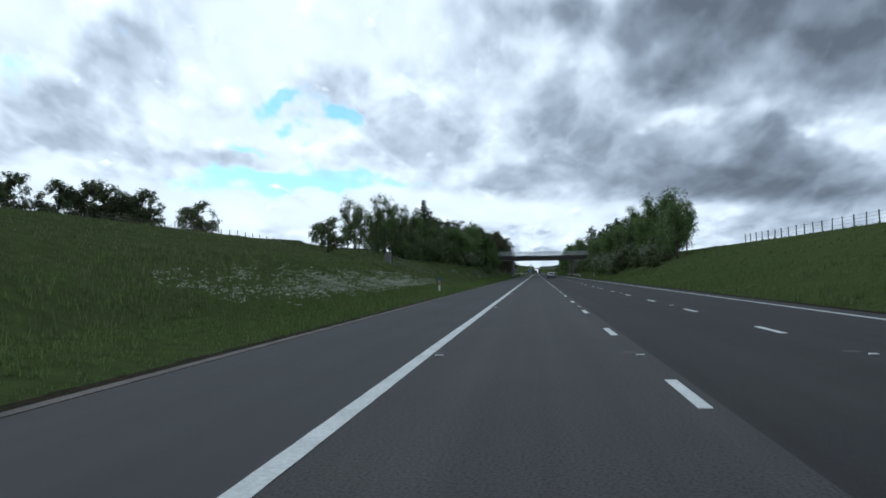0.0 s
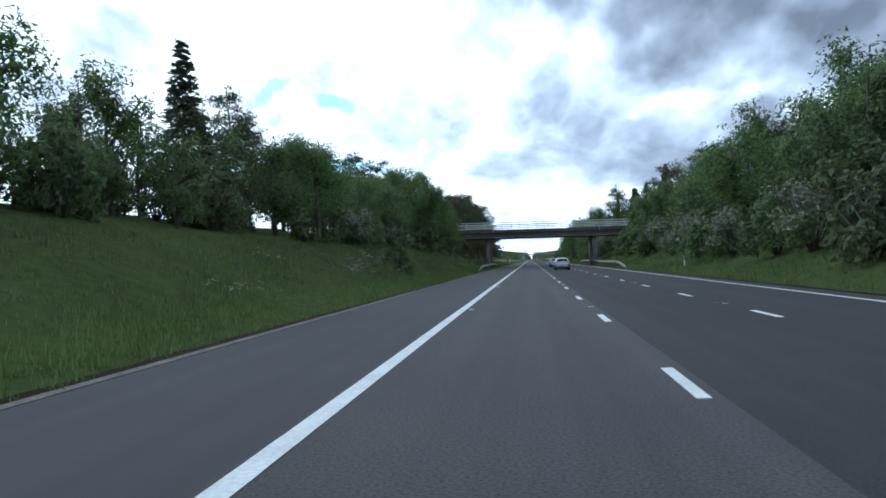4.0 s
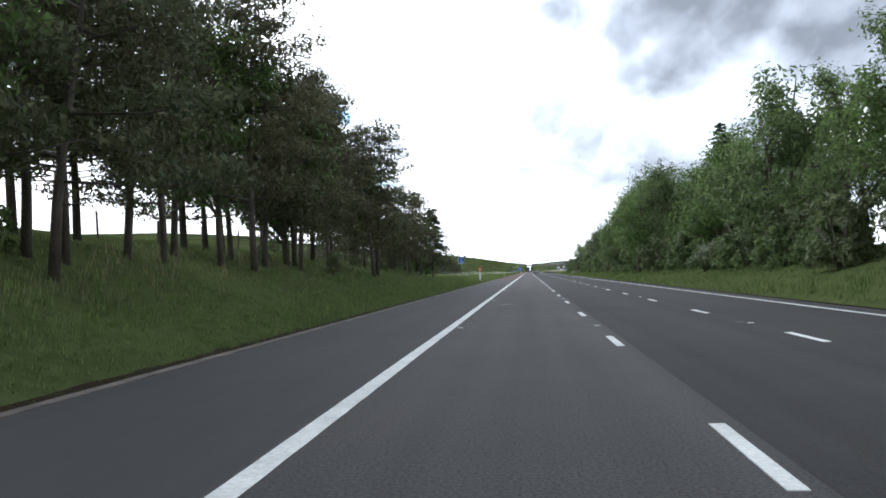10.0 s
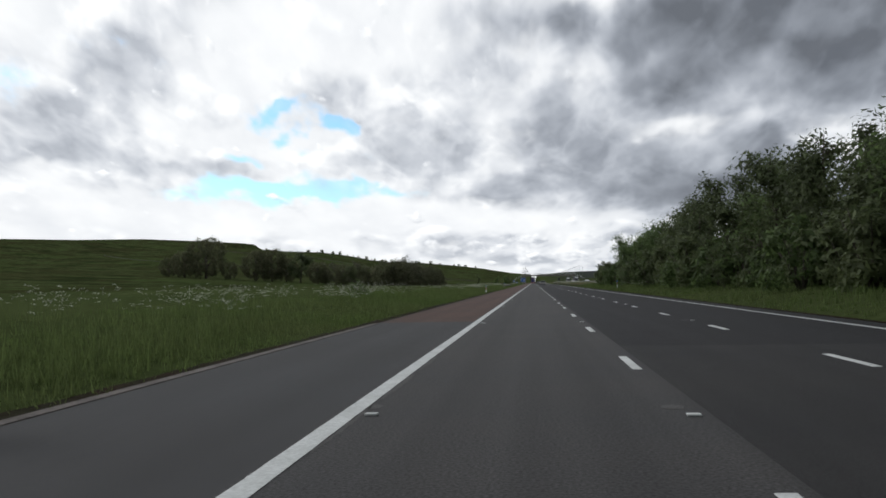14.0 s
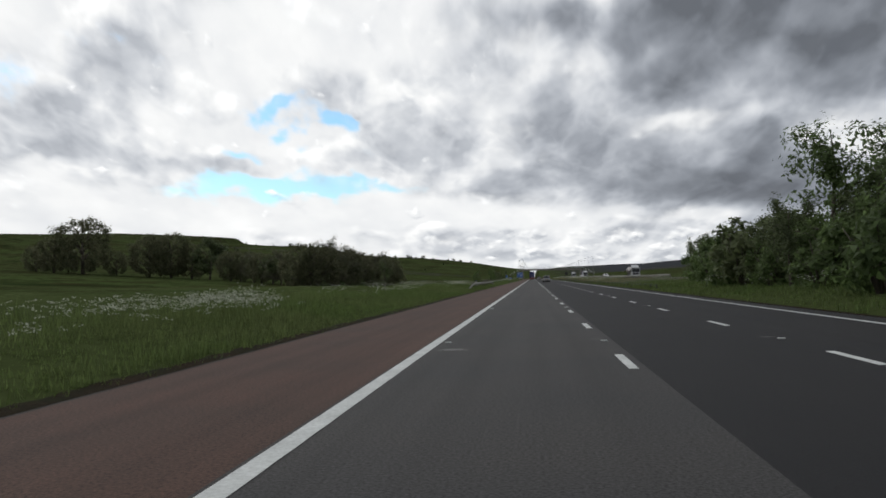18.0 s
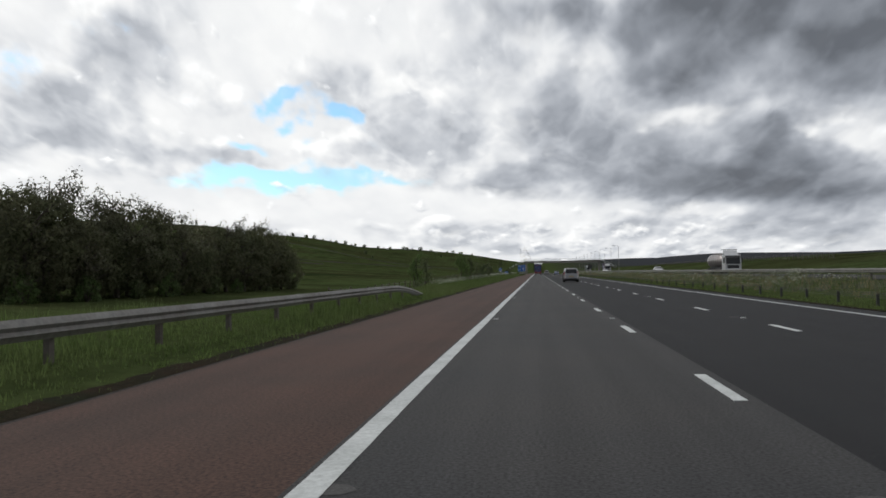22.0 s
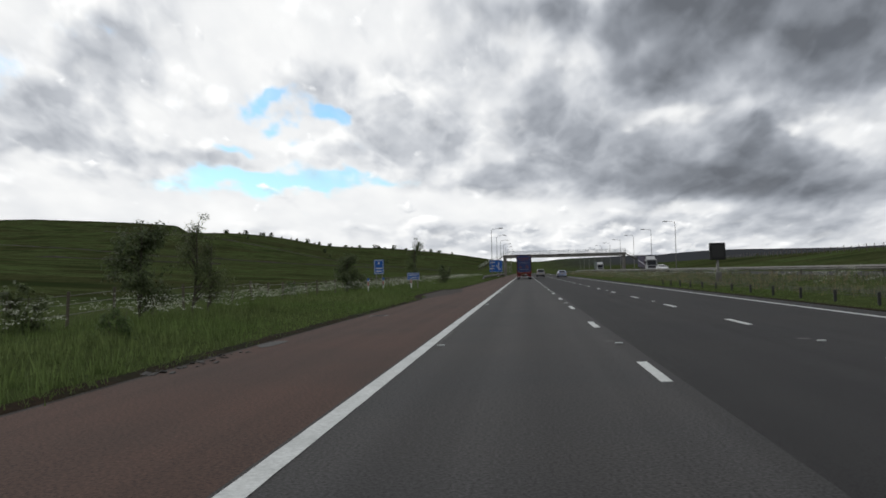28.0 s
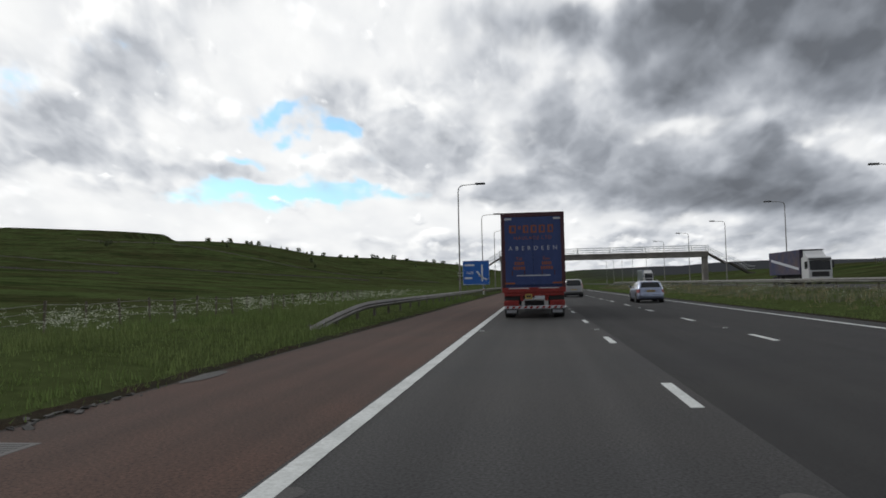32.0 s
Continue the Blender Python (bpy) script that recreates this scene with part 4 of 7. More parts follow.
for up in (0.5, 0.9):
    line = [(x + 12.4, y - 76, land1(x, y) + up) for x, y in hp]
    part("rail", tube(line, 0.028, 8), "steel_dull", hr)
x, y = hp[-1]
part("rail_end", tube([(x + 12.4, y - 76, land1(x, y) + 0.9), (x + 12.62, y - 76, land1(x, y) + 0.8), (x + 12.68, y - 76, land1(x, y) + 0.6), (x + 12.68, y - 76, land1(x, y) - 0.2)], 0.028, 8), "steel_dull", hr)
for x, y in hp[::2]:
    part("post", tube([(x + 12.4, y - 76, land1(x, y) - 0.2), (x + 12.4, y - 76, land1(x, y) + 0.9)], 0.028, 8), "steel_dull", hr)
# shallow steps down the bank beside it
steps = empty("bank_steps", pose(-12.4, 75.9, 0), "worn grey concrete steps down the grass bank", "steps")
for i in range(11):
    x = -12.6 + 4.0 * i / 10
    part("step", box(x + 12.4 - 0.17, x + 12.4 + 0.17, -0.35, 0.35, land1(x, 75.9) - 0.25, land1(x, 75.9) + 0.05, 0.012), "concrete_dark", steps)

hr = empty("handrail", pose(-9, 242, 0), "grey tube handrail down the bank beyond the bridge", "handrail")
hp = [(-12.2 + 1.25 * i, 240.5 + 0.5 * i) for i in range(5)]
for up in (0.5, 0.95):
    part("rail", tube([(x + 9, y - 242, land1(x, y) + up) for x, y in hp], 0.022, 8), "steel_dull", hr)
for x, y in hp:
    part("post", tube([(x + 9, y - 242, land1(x, y) - 0.2), (x + 9, y - 242, land1(x, y) + 0.95)], 0.022, 8), "steel_dull", hr)

# white marker posts with a blue top and a framed red reflector
post_root = None
for x, y in ((-5.1, 54.6), (-4.5, 450.9), (14.0, 160), (14.2, 458.5), (-5.75, 552.4), (-9.0, 752.2), (-8.0, 752.6), (-7.2, 760.3), (-5.0, 900)):
    if post_root is None:
        post_root = empty("marker_post", pose(x, y, land1(x, y)), "white verge marker post with blue top and red reflector", "marker post", "marker posts")
        part("shaft", box(-0.06, 0.06, -0.03, 0.03, -0.2, 0.84, 0.014), "sign_white", post_root)
        part("cap", box(-0.063, 0.063, -0.033, 0.033, 0.82, 1.0, 0.014), "sign_blue", post_root, "blue top")
        rf = part("reflector_frame", box(-0.045, 0.045, -0.036, -0.030, 0.46, 0.78, 0.004), "black", post_root)
        part("reflector", box(-0.026, 0.026, -0.041, -0.036, 0.50, 0.74, 0.004), "sign_red", rf, "red reflector")
    else:
        copy_thing(post_root, pose(x, y, land1(x, y)))


# ---------------------------------------------------------------- fences
def fence(name, pts, step, label, wires=(0.4, 0.75, 1.05), h=1.2):
    x0, y0 = pts[0]
    root = empty(name, pose(x0, y0, 0), label, "fence")
    bm = bmesh.new()
    box_into(bm, -0.05, 0.05, -0.05, 0.05, -0.4, h, 0.012)
    me = bpy.data.meshes.new("fence_post")
    bm.to_mesh(me)
    bm.free()
    me.materials.append(M["post_wood"])
    line = []
    for (xa, ya), (xb, yb) in zip(pts, pts[1:]):
        n = max(1, int(math.hypot(xb - xa, yb - ya) / step))
        line += [(xa + (xb - xa) * i / n, ya + (yb - ya) * i / n) for i in range(n)]
    rnd = random.Random(len(line))
    for x, y in line:
        attach("fence_post", me, root, at=pose(x - x0, y - y0, land1(x, y), rnd.uniform(-4, 4), rnd.uniform(-4, 4), rnd.uniform(0, 90)))
    for w in wires:
        part("wire", tube([(x - x0, y - y0, land1(x, y) + w) for x, y in line], 0.012, 4), "steel_dull", root)
    return root


fence("post_fence", [(-44, 40), (-43, 100), (-40, 150)], 2.6, "weathered post and wire fence on the hill crest")
fence("post_fence", [(31, 20), (32, 70), (32, 115)], 2.6, "weathered post and wire fence along the bank top")
fence("post_fence", [(-17, 250), (-18, 340)], 2.8, "post and wire fence behind the pines")
fence("post_fence", [(-13, 600), (-13, 700), (-15, 780), (-21, 900)], 3.0, "dark wooden post and wire field fence")
fence("post_fence", [(58, 700), (60, 820), (60, 940)], 3.0, "post and wire fence along the bank crest")


def field_wall(pts, label="low dark dry-stone wall across the hill"):
    """A dry-stone wall that follows the ground."""
    line = []
    pts = [far_at(*p) for p in pts]
    for (xa, ya), (xb, yb) in zip(pts, pts[1:]):
        n = max(2, int(math.hypot(xb - xa, yb - ya) / 12))
        line += [(xa + (xb - xa) * i / n, ya + (yb - ya) * i / n) for i in range(n)]
    line.append(pts[-1])
    vs, fs = [], []
    for i, (x, y) in enumerate(line):
        g = land1(x, y)
        hh = 0.55 + 0.2 * math.sin(i * 1.7)
        vs += [(x, y - 0.4, g - 0.5), (x, y - 0.25, g + hh), (x, y + 0.25, g + hh), (x, y + 0.4, g - 0.5)]
    for i in range(len(line) - 1):
        a, b = 4 * i, 4 * i + 4
        fs += [(a, a + 1, b + 1, b), (a + 1, a + 2, b + 2, b + 1), (a + 2, a + 3, b + 3, b + 2)]
    ob = new("field_wall", raw_mesh("field_wall", vs, fs, "rock"))
    tagged(ob, label, "wall", "field walls")


field_wall([(-110, 912), (-180, 930), (-330, 980), (-520, 1080)])
field_wall([(-70, 1040), (-190, 1080), (-360, 1170), (-560, 1300)])
field_wall([(-60, 1200), (-170, 1240), (-330, 1330), (-480, 1460)])

# ---------------------------------------------------------------- trees and shrubs


def leaf_cloud(rng, centres, radii, count, size, flat=1.0):
    """Small folded leaf sprays scattered in clumps; returns (n, 3, 3)."""
    centres, radii = np.asarray(centres, float), np.asarray(radii, float)
    wgt = radii ** 2
    pick = rng.choice(len(centres), count, p=wgt / wgt.sum())
    d = rng.normal(size=(count, 3))
    d /= np.linalg.norm(d, axis=1, keepdims=True)
    r = np.abs(rng.normal(0.72, 0.3, count))
    off = d * (r * radii[pick])[:, None]
    off[:, 2] *= flat
    c = centres[pick] + off
    s = size * rng.uniform(0.55, 1.3, count)
    # leaves face out of their clump and up to the light
    mid = centres.mean(axis=0)
    out_ = c - mid
    out_ /= np.linalg.norm(out_, axis=1, keepdims=True) + 1e-6
    n = d * 0.55 + out_ * 0.45 + np.array([0, 0, 0.35]) + rng.normal(size=(count, 3)) * 0.42
    n /= np.linalg.norm(n, axis=1, keepdims=True)
    u = np.cross(n, rng.normal(size=(count, 3)))
    u /= np.linalg.norm(u, axis=1, keepdims=True)
    w = np.cross(n, u)
    u, w = u * s[:, None], w * (s * 0.55)[:, None]
    return np.stack([c - u, c + w + u * 0.25, c + u * 0.9 - w * 0.6], 1)


def make_tree(name, kind, seed, label, h, leaves, leaf_size, mat, group=""):
    rng = np.random.default_rng(seed)
    root = empty(name, pose(0, 0, -200), label, "shrub" if "shrub" in name or "bush" in name else "tree", group)
    bm = bmesh.new()
    centres, radii = [], []
    lean = rng.uniform(-0.05, 0.05, 2) * h
    if kind in ("broad", "birch", "oak"):
        th = {"broad": 0.34, "birch": 0.42, "oak": 0.28}[kind] * h
        r0 = {"broad": 0.022, "birch": 0.014, "oak": 0.03}[kind] * h
        spine = [(lean[0] * t + 0.02 * h * math.sin(5 * t + seed), lean[1] * t + 0.015 * h * math.cos(4 * t + seed), h * 0.92 * t - 0.3 * (t == 0)) for t in np.linspace(0, 1, 7)]
        tube_into(bm, spine, [r0 * (1 - 0.92 * t) + 0.01 for t in np.linspace(0, 1, 7)], 8)
        limbs = {"broad": 20, "birch": 20, "oak": 18}[kind]
        for i in range(limbs):
            t = {"broad": 0.12, "birch": 0.2, "oak": 0.16}[kind] + 0.76 * ((i * 0.618) % 1.0)
            a = i * 2.4 + rng.uniform(-0.5, 0.5)
            reach = h * {"broad": 0.30, "birch": 0.23, "oak": 0.46}[kind] * (1.2 - 0.75 * t) * rng.uniform(0.7, 1.15)
            rise = h * {"broad": 0.16, "birch": 0.2, "oak": 0.14}[kind] * rng.uniform(0.6, 1.2)
            b = Vector((lean[0] * t, lean[1] * t, h * 0.92 * t))
            tip = b + Vector((math.cos(a) * reach, math.sin(a) * reach, rise))
            mid = b.lerp(tip, 0.5) + Vector((0, 0, rise * 0.22))
            rr = r0 * (1 - 0.85 * t) * 0.55 + 0.008
            tube_into(bm, [b, mid, tip], [rr, rr * 0.6, rr * 0.18 + 0.004], 5)
            for f in (0.3, 0.55, 0.8, 1.02):
                p = b.lerp(tip, f)
                centres.append(p + Vector(rng.normal(size=3)) * h * 0.025)
                radii.append(h * {"broad": 0.10, "birch": 0.062, "oak": 0.105}[kind] * rng.uniform(0.55, 1.2))
        for t in np.linspace(0.55, 1.0, 5):
            centres.append(Vector((lean[0] * t, lean[1] * t, h * 0.95 * t)) + Vector(rng.normal(size=3)) * h * 0.03)
            radii.append(h * {"broad": 0.085, "birch": 0.05, "oak": 0.08}[kind] * (1.5 - t))
        for i in range({"broad": 34, "birch": 12, "oak": 60}[kind]):
            a, q = rng.uniform(0, 6.283), rng.uniform(-1, 1)
            rad = math.sqrt(1 - q * q) * rng.uniform(0.55, 1.0) ** 0.5
            wide, low = {"broad": (0.29, 0.26), "birch": (0.17, 0.34), "oak": (0.52, 0.09)}[kind]
            centres.append((math.cos(a) * rad * wide * h + lean[0] * 0.6, math.sin(a) * rad * wide * h + lean[1] * 0.6, h * (low + (0.95 - low) * (0.5 + 0.5 * q * rng.uniform(0.6, 1)))))
            radii.append(h * {"broad": 0.08, "birch": 0.05, "oak": 0.095}[kind] * rng.uniform(0.6, 1.3))
        flat = {"broad": 0.85, "birch": 1.1, "oak": 0.75}[kind]
        cloud_ = leaf_cloud(rng, centres, radii, leaves, leaf_size, flat)
    elif kind == "dome":
        # a broad crown of rounded lobes that comes down almost to the grass
        r0 = 0.032 * h
        tube_into(bm, [(0, 0, -0.4), (lean[0] * 0.3, lean[1] * 0.3, h * 0.2), (lean[0], lean[1], h * 0.7)], [r0 * 1.2, r0, r0 * 0.3], 8)
        for i in range(15):
            a, t = i * 2.4, 0.14 + 0.5 * i / 15
            b = Vector((lean[0] * t, lean[1] * t, h * t))
            tip = Vector((math.cos(a) * h * 0.44 * (1 - 0.6 * t), math.sin(a) * h * 0.44 * (1 - 0.6 * t), h * (t + 0.12 + 0.25 * t)))
            tube_into(bm, [b, b.lerp(tip, 0.5) + Vector((0, 0, 0.03 * h)), tip], [r0 * 0.5, r0 * 0.3, r0 * 0.08], 5)
        for i in range(95):
            a, q = i * 2.39996 + rng.uniform(-0.3, 0.3), -0.95 + 1.93 * (i + 0.5) / 95
            rad = math.sqrt(max(0.02, 1 - abs(q) ** 2.6)) * rng.uniform(0.72, 1.06)
            centres.append((math.cos(a) * rad * 0.5 * h + lean[0], math.sin(a) * rad * 0.5 * h + lean[1], h * (0.49 + 0.43 * q * rng.uniform(0.88, 1.06))))
            radii.append(h * rng.uniform(0.06, 0.125))
        cloud_ = leaf_cloud(rng, centres, radii, leaves, leaf_size, 0.8)
    elif kind == "pine":
        r0 = 0.0115 * h
        spine = [(lean[0] * t * 1.6 + 0.03 * h * math.sin(4.5 * t + seed * 1.7) * t, lean[1] * t + 0.025 * h * math.sin(3.7 * t + seed) * t, h * 0.95 * t - 0.3 * (t == 0)) for t in np.linspace(0, 1, 7)]
        tube_into(bm, spine, [r0 * (1 - 0.85 * t) + 0.012 for t in np.linspace(0, 1, 7)], 8)
        for i in range(26):
            t = 0.22 + 0.76 * i / 26 + rng.uniform(-0.02, 0.02)
            a = i * 2.4 + rng.uniform(-0.5, 0.5)
            reach = h * 0.33 * (1.12 - t) ** 0.6 * rng.uniform(0.6, 1.15)
            b = Vector((lean[0] * t * 1.6 + 0.03 * h * math.sin(4.5 * t + seed * 1.7) * t, lean[1] * t + 0.025 * h * math.sin(3.7 * t + seed) * t, h * 0.95 * t))
            tip = b + Vector((math.cos(a) * reach, math.sin(a) * reach, h * rng.uniform(-0.02, 0.05)))
            tube_into(bm, [b, b.lerp(tip, 0.5) + Vector((0, 0, -0.01 * h)), tip], [r0 * 0.32, r0 * 0.2, 0.01], 5)
            for f in (0.4, 0.7, 1.0):
                centres.append(b.lerp(tip, f) + Vector(rng.normal(size=3)) * h * 0.012)
                radii.append(h * 0.064 * rng.uniform(0.7, 1.3))
        for i in range(5):
            a, t = i * 2.1, 0.16 + 0.05 * i
            b = Vector((lean[0] * t, lean[1] * t, h * 0.95 * t))
            tube_into(bm, [b, b + Vector((math.cos(a) * h * 0.09, math.sin(a) * h * 0.09, h * 0.01))], [r0 * 0.2, 0.006], 4)
        centres.append(Vector((lean[0] * 1.6, lean[1], h * 0.96)))
        radii.append(h * 0.05)
        cloud_ = leaf_cloud(rng, centres, radii, leaves, leaf_size, 0.55)
    elif kind in ("spruce", "larch"):
        foot, wide_, tiers, fall = (0.10, 0.24, 27, 1.0) if kind == "spruce" else (0.24, 0.40, 15, 0.85)
        r0 = 0.014 * h
        tube_into(bm, [(0, 0, -0.3), (0, 0, h * 0.5), (0, 0, h)], [r0, r0 * 0.55, 0.01], 7)
        pieces = []
        per = max(3, leaves // (tiers * 9))
        for i in range(tiers):
            t0_ = foot + (0.98 - foot) * i / tiers
            for k in range(9):
                t = min(t0_ + rng.uniform(-0.025, 0.025), 0.985)
                a = k * 0.7 + i * 1.3 + rng.uniform(-0.15, 0.15)
                reach = h * wide_ * (1.03 - t) ** fall * rng.uniform(0.75 if kind == "spruce" else 0.45, 1.15) + 0.1
                dvec = np.array([math.cos(a), math.sin(a), rng.uniform(-0.22, 0.12)])
                f = rng.uniform(0.12, 1.0, per)[:, None]
                c = np.array([0, 0, h * t]) + dvec * reach * f + rng.normal(size=(per, 3)) * 0.05 * reach
                c[:, 2] -= (f[:, 0] ** 2) * reach * 0.12
                s = leaf_size * rng.uniform(0.6, 1.3, (per, 1))
                u = (dvec + rng.normal(size=(per, 3)) * 0.35) * s
                w = np.cross(u, rng.normal(size=(per, 3)))
                w = w / (np.linalg.norm(w, axis=1, keepdims=True) + 1e-6) * s * 0.35
                pieces.append(np.stack([c - u, c + w + u * 0.3, c + u - w], 1))
                if k % 3 == 0:
                    tube_into(bm, [(0, 0, h * t), tuple(np.array([0, 0, h * t]) + dvec * reach * 0.85)], [r0 * 0.22, 0.006], 4)
        cloud_ = np.concatenate(pieces)
    else:  # bush
        for i in range(7):
            a = i * 0.9 + rng.uniform(-0.3, 0.3)
            tip = Vector((math.cos(a) * h * 0.3, math.sin(a) * h * 0.3, h * rng.uniform(0.5, 0.85)))
            tube_into(bm, [(0, 0, -0.2), tip * 0.5 + Vector((0, 0, 0.05 * h)), tip], [0.02 * h, 0.012 * h, 0.004 * h], 5)
        for i in range(26):
            a = rng.uniform(0, 6.28)
            rad = h * 0.42 * math.sqrt(rng.uniform(0, 1))
            centres.append((math.cos(a) * rad, math.sin(a) * rad, h * rng.uniform(0.12, 0.9) * (1 - 0.4 * (rad / (0.42 * h)) ** 2)))
            radii.append(h * rng.uniform(0.09, 0.19))
        cloud_ = leaf_cloud(rng, centres, radii, leaves, leaf_size, 0.9)
    part("trunk", bm, "bark", root, smooth=True)
    if kind == "thorn" or mat == "blossom":
        n = int(len(cloud_) * 0.38)
        order = np.argsort(-(cloud_[:, 0, 2] + rng.normal(size=len(cloud_)) * h * 0.18))
        attach("blossom", quads_mesh("blossom", cloud_[order[:n]] * [1, 1, 1], "blossom", 3), root, "white hawthorn blossom")
        attach("crown", quads_mesh("crown", cloud_[order[n:]], "leaf", 3), root)
    else:
        attach("crown", quads_mesh("crown", cloud_, mat, 3), root)
    return root


PROTO = {}


def proto(key, *args):
    PROTO[key] = make_tree(*args)
    PROTO[key]["used"] = 0


# near ones carry more leaves than far ones
for i in range(3):
    proto("ash%d" % i, "broadleaf_tree", "broad", 11 + i, "leafy green broadleaf tree on the roadside bank", 10.0, 4400, 0.20, ("leaf", "leaf_light", "leaf")[i])
    proto("birch%d" % i, "birch_tree", "birch", 31 + i, "slender airy birch tree in pale leaf", 11.0, 4800, 0.15, ("leaf_dull", "leaf_light", "leaf")[i])
    proto("pine%d" % i, "pine_tree", "pine", 51 + i, "tall dark Scots pine with a bare lower trunk", 13.0, 7300, 0.14, "needle")
for i in range(2):
    proto("spruce%d" % i, "spruce_tree", "spruce", 71 + i, "dark pointed spruce tree", 12.0, 8500, 0.19, "spruce")
    proto("larch%d" % i, "larch_tree", "larch", 75 + i, "ragged dark conifer with long uneven boughs", 10.0, 7000, 0.22, "spruce")
    proto("bush%d" % i, "green_bush", "bush", 81 + i, "dense green roadside bush", 3.0, 1200, 0.175, ("leaf_dull", "leaf")[i])
    proto("far%d" % i, "field_tree", "oak", 91 + i, "dark rounded oak standing in the fields", 9.0, 5000, 0.29, ("leaf_dark", "leaf_dull")[i])
for i in range(2):
    proto("near_ash%d" % i, "broadleaf_tree", "broad", 15 + i, "leafy green broadleaf tree on the roadside bank", 10.0, 7200, 0.135, ("leaf", "leaf_light")[i])
    proto("alder%d" % i, "dark_broadleaf_tree", "broad", 21 + i, "dark dense broadleaf tree along the verge", 9.0, 3600, 0.205, "leaf_dark")
for i in range(2):
    proto("dome%d" % i, "field_tree", "dome", 61 + i, "dense rounded dull-green tree standing in the fields", 10.0, (7500, 6800)[i], 0.26, "leaf_olive")
proto("dot", "distant_tree", "bush", 98, "small dark tree dotted on the far hill", 6.0, 700, 0.45, "leaf_dark")
proto("thorn", "hawthorn_bush", "bush", 99, "hawthorn bush covered with white blossom", 5.0, 2300, 0.175, "blossom")
proto("bare", "sparse_tree", "oak", 97, "thinly leaved spreading riverside tree", 11.0, 7500, 0.19, "leaf_brown")
proto("sapling", "young_tree", "birch", 43, "young thin-leaved tree on the verge", 5.0, 3400, 0.07, "leaf_dull")
proto("sapling_light", "young_tree", "birch", 44, "young airy tree in fresh green leaf", 5.0, 3000, 0.07, "leaf_light")


def plant(key, x, y, scale=1.0, turn=0.0, sink=0.15, stretch=1.0):
    p = PROTO[key]
    m = pose(x, y, land1(x, y) - sink, 0, 0, turn) @ Matrix.Diagonal((scale, scale, scale * stretch, 1))
    if p["used"] == 0:
        p["used"] = 1
        p.matrix_world = m
        return p
    keep = p.scale.copy()
    p.scale = (1, 1, 1)
    c = copy_thing(p, m)
    p.scale = keep
    return c


def belt(seed, keys, x0, x1, y0, y1, gap, h0, h1, crest=None):
    """A loose belt of trees between two lines."""
    rnd = random.Random(seed)
    y = y0
    while y < y1:
        key = rnd.choice(keys)
        base = {"a": 10.0, "b": 11.0, "n": 10.0, "p": 13.0, "s": 12.0, "f": 9.0, "t": 5.0}[key[0]] if not key.startswith(("bush", "bare", "sap")) else {"u": 3.0, "a": 11.0}.get(key[1], 5.0)
        if key == "bare":
            base = 11.0
        if key == "sapling":
            base = 5.0
        x = rnd.uniform(x0, x1)
        s = rnd.uniform(h0, h1) / base
        plant(key, x, y + rnd.uniform(-0.4, 0.4) * gap, s, rnd.uniform(0, 360), stretch=rnd.uniform(0.92, 1.1))
        y += gap * rnd.uniform(0.7, 1.3)


# left side before the bridge
for x, y, k, s in ((-74, 111, 0, 0.85), (-68.5, 115, 0, 0.95), (-64, 119, 0, 0.9), (-57, 125, 1, 0.8), (-79, 106, 0, 0.9), (-71, 114, 0, 0.8)):
    plant("far%d" % k, x, y, s, x * 50)
plant("far1", -17.1, 67.6, 0.40, 30)
for x, y, k, s in ((-21.05, 90, 0, 0.57), (-22.6, 88.4, 0, 0.32), (-21.0, 96, 0, 0.53), (-18.5, 96.2, 0, 0.67), (-18.8, 102.6, 1, 0.77), (-18.6, 107, 0, 0.6), (-18.3, 112.5, 0, 0.70), (-18, 121, 0, 0.72)):
    plant("birch%d" % k, x, y, s, x * 70 + y)
belt(50, ["alder0", "ash0"], -22, -19.2, 104, 120, 3.6, 3.8, 5.2)
belt(2, ["ash0", "ash1", "ash2"], -27, -19, 116, 152, 4.2, 6.5, 8.5)
belt(3, ["ash0", "ash2", "thorn", "bush0"], -18.5, -15, 122, 150, 4.5, 3.5, 5.5)
plant("spruce0", -19.7, 145, 1.0, 0)
belt(4, ["near_ash0", "near_ash1", "near_ash0"], -17, -12.5, 150, 188, 3.4, 6.8, 8.8)
belt(46, ["near_ash0", "birch1", "near_ash1"], -17, -12.5, 184, 197, 3.2, 7.2, 8.8)
belt(54, ["birch2", "near_ash0", "birch1"], -17, -12.5, 196, 222, 3.8, 9.8, 11.8)
belt(5, ["ash0", "ash2", "pine0", "pine1"], -24, -18, 152, 190, 4.2, 8.6, 10.6)
belt(52, ["ash0", "ash2", "pine0", "pine1"], -24, -18, 190, 214, 5.2, 8, 10.5)
belt(6, ["bush0", "thorn", "bush1", "bush0"], -14.5, -11.8, 150, 206, 3.2, 2.2, 4.2)
for x, y, k in ((-20, 177, 0.78), (-21.5, 183, 0.84), (-19.5, 189, 0.84), (-20.5, 195.5, 0.88), (-19, 202, 0.9)):
    plant("pine%d" % (int(y) % 3), x, y, k, y * 40)
plant("near_ash1", -10.4, 215.4, 0.72, 20)
plant("near_ash0", -12.2, 218.5, 0.85, 140)
plant("near_ash0", -14.5, 203.5, 1.02, 40)
plant("near_ash1", -15.2, 197.5, 1.0, 200)
plant("near_ash0", -9.8, 210.5, 0.62, 250)
plant("birch2", -11.0, 207.0, 0.75, 80)
plant("bush1", -8.6, 221.5, 0.3, 10)
plant("bush1", -8.3, 158, 0.85, 40)
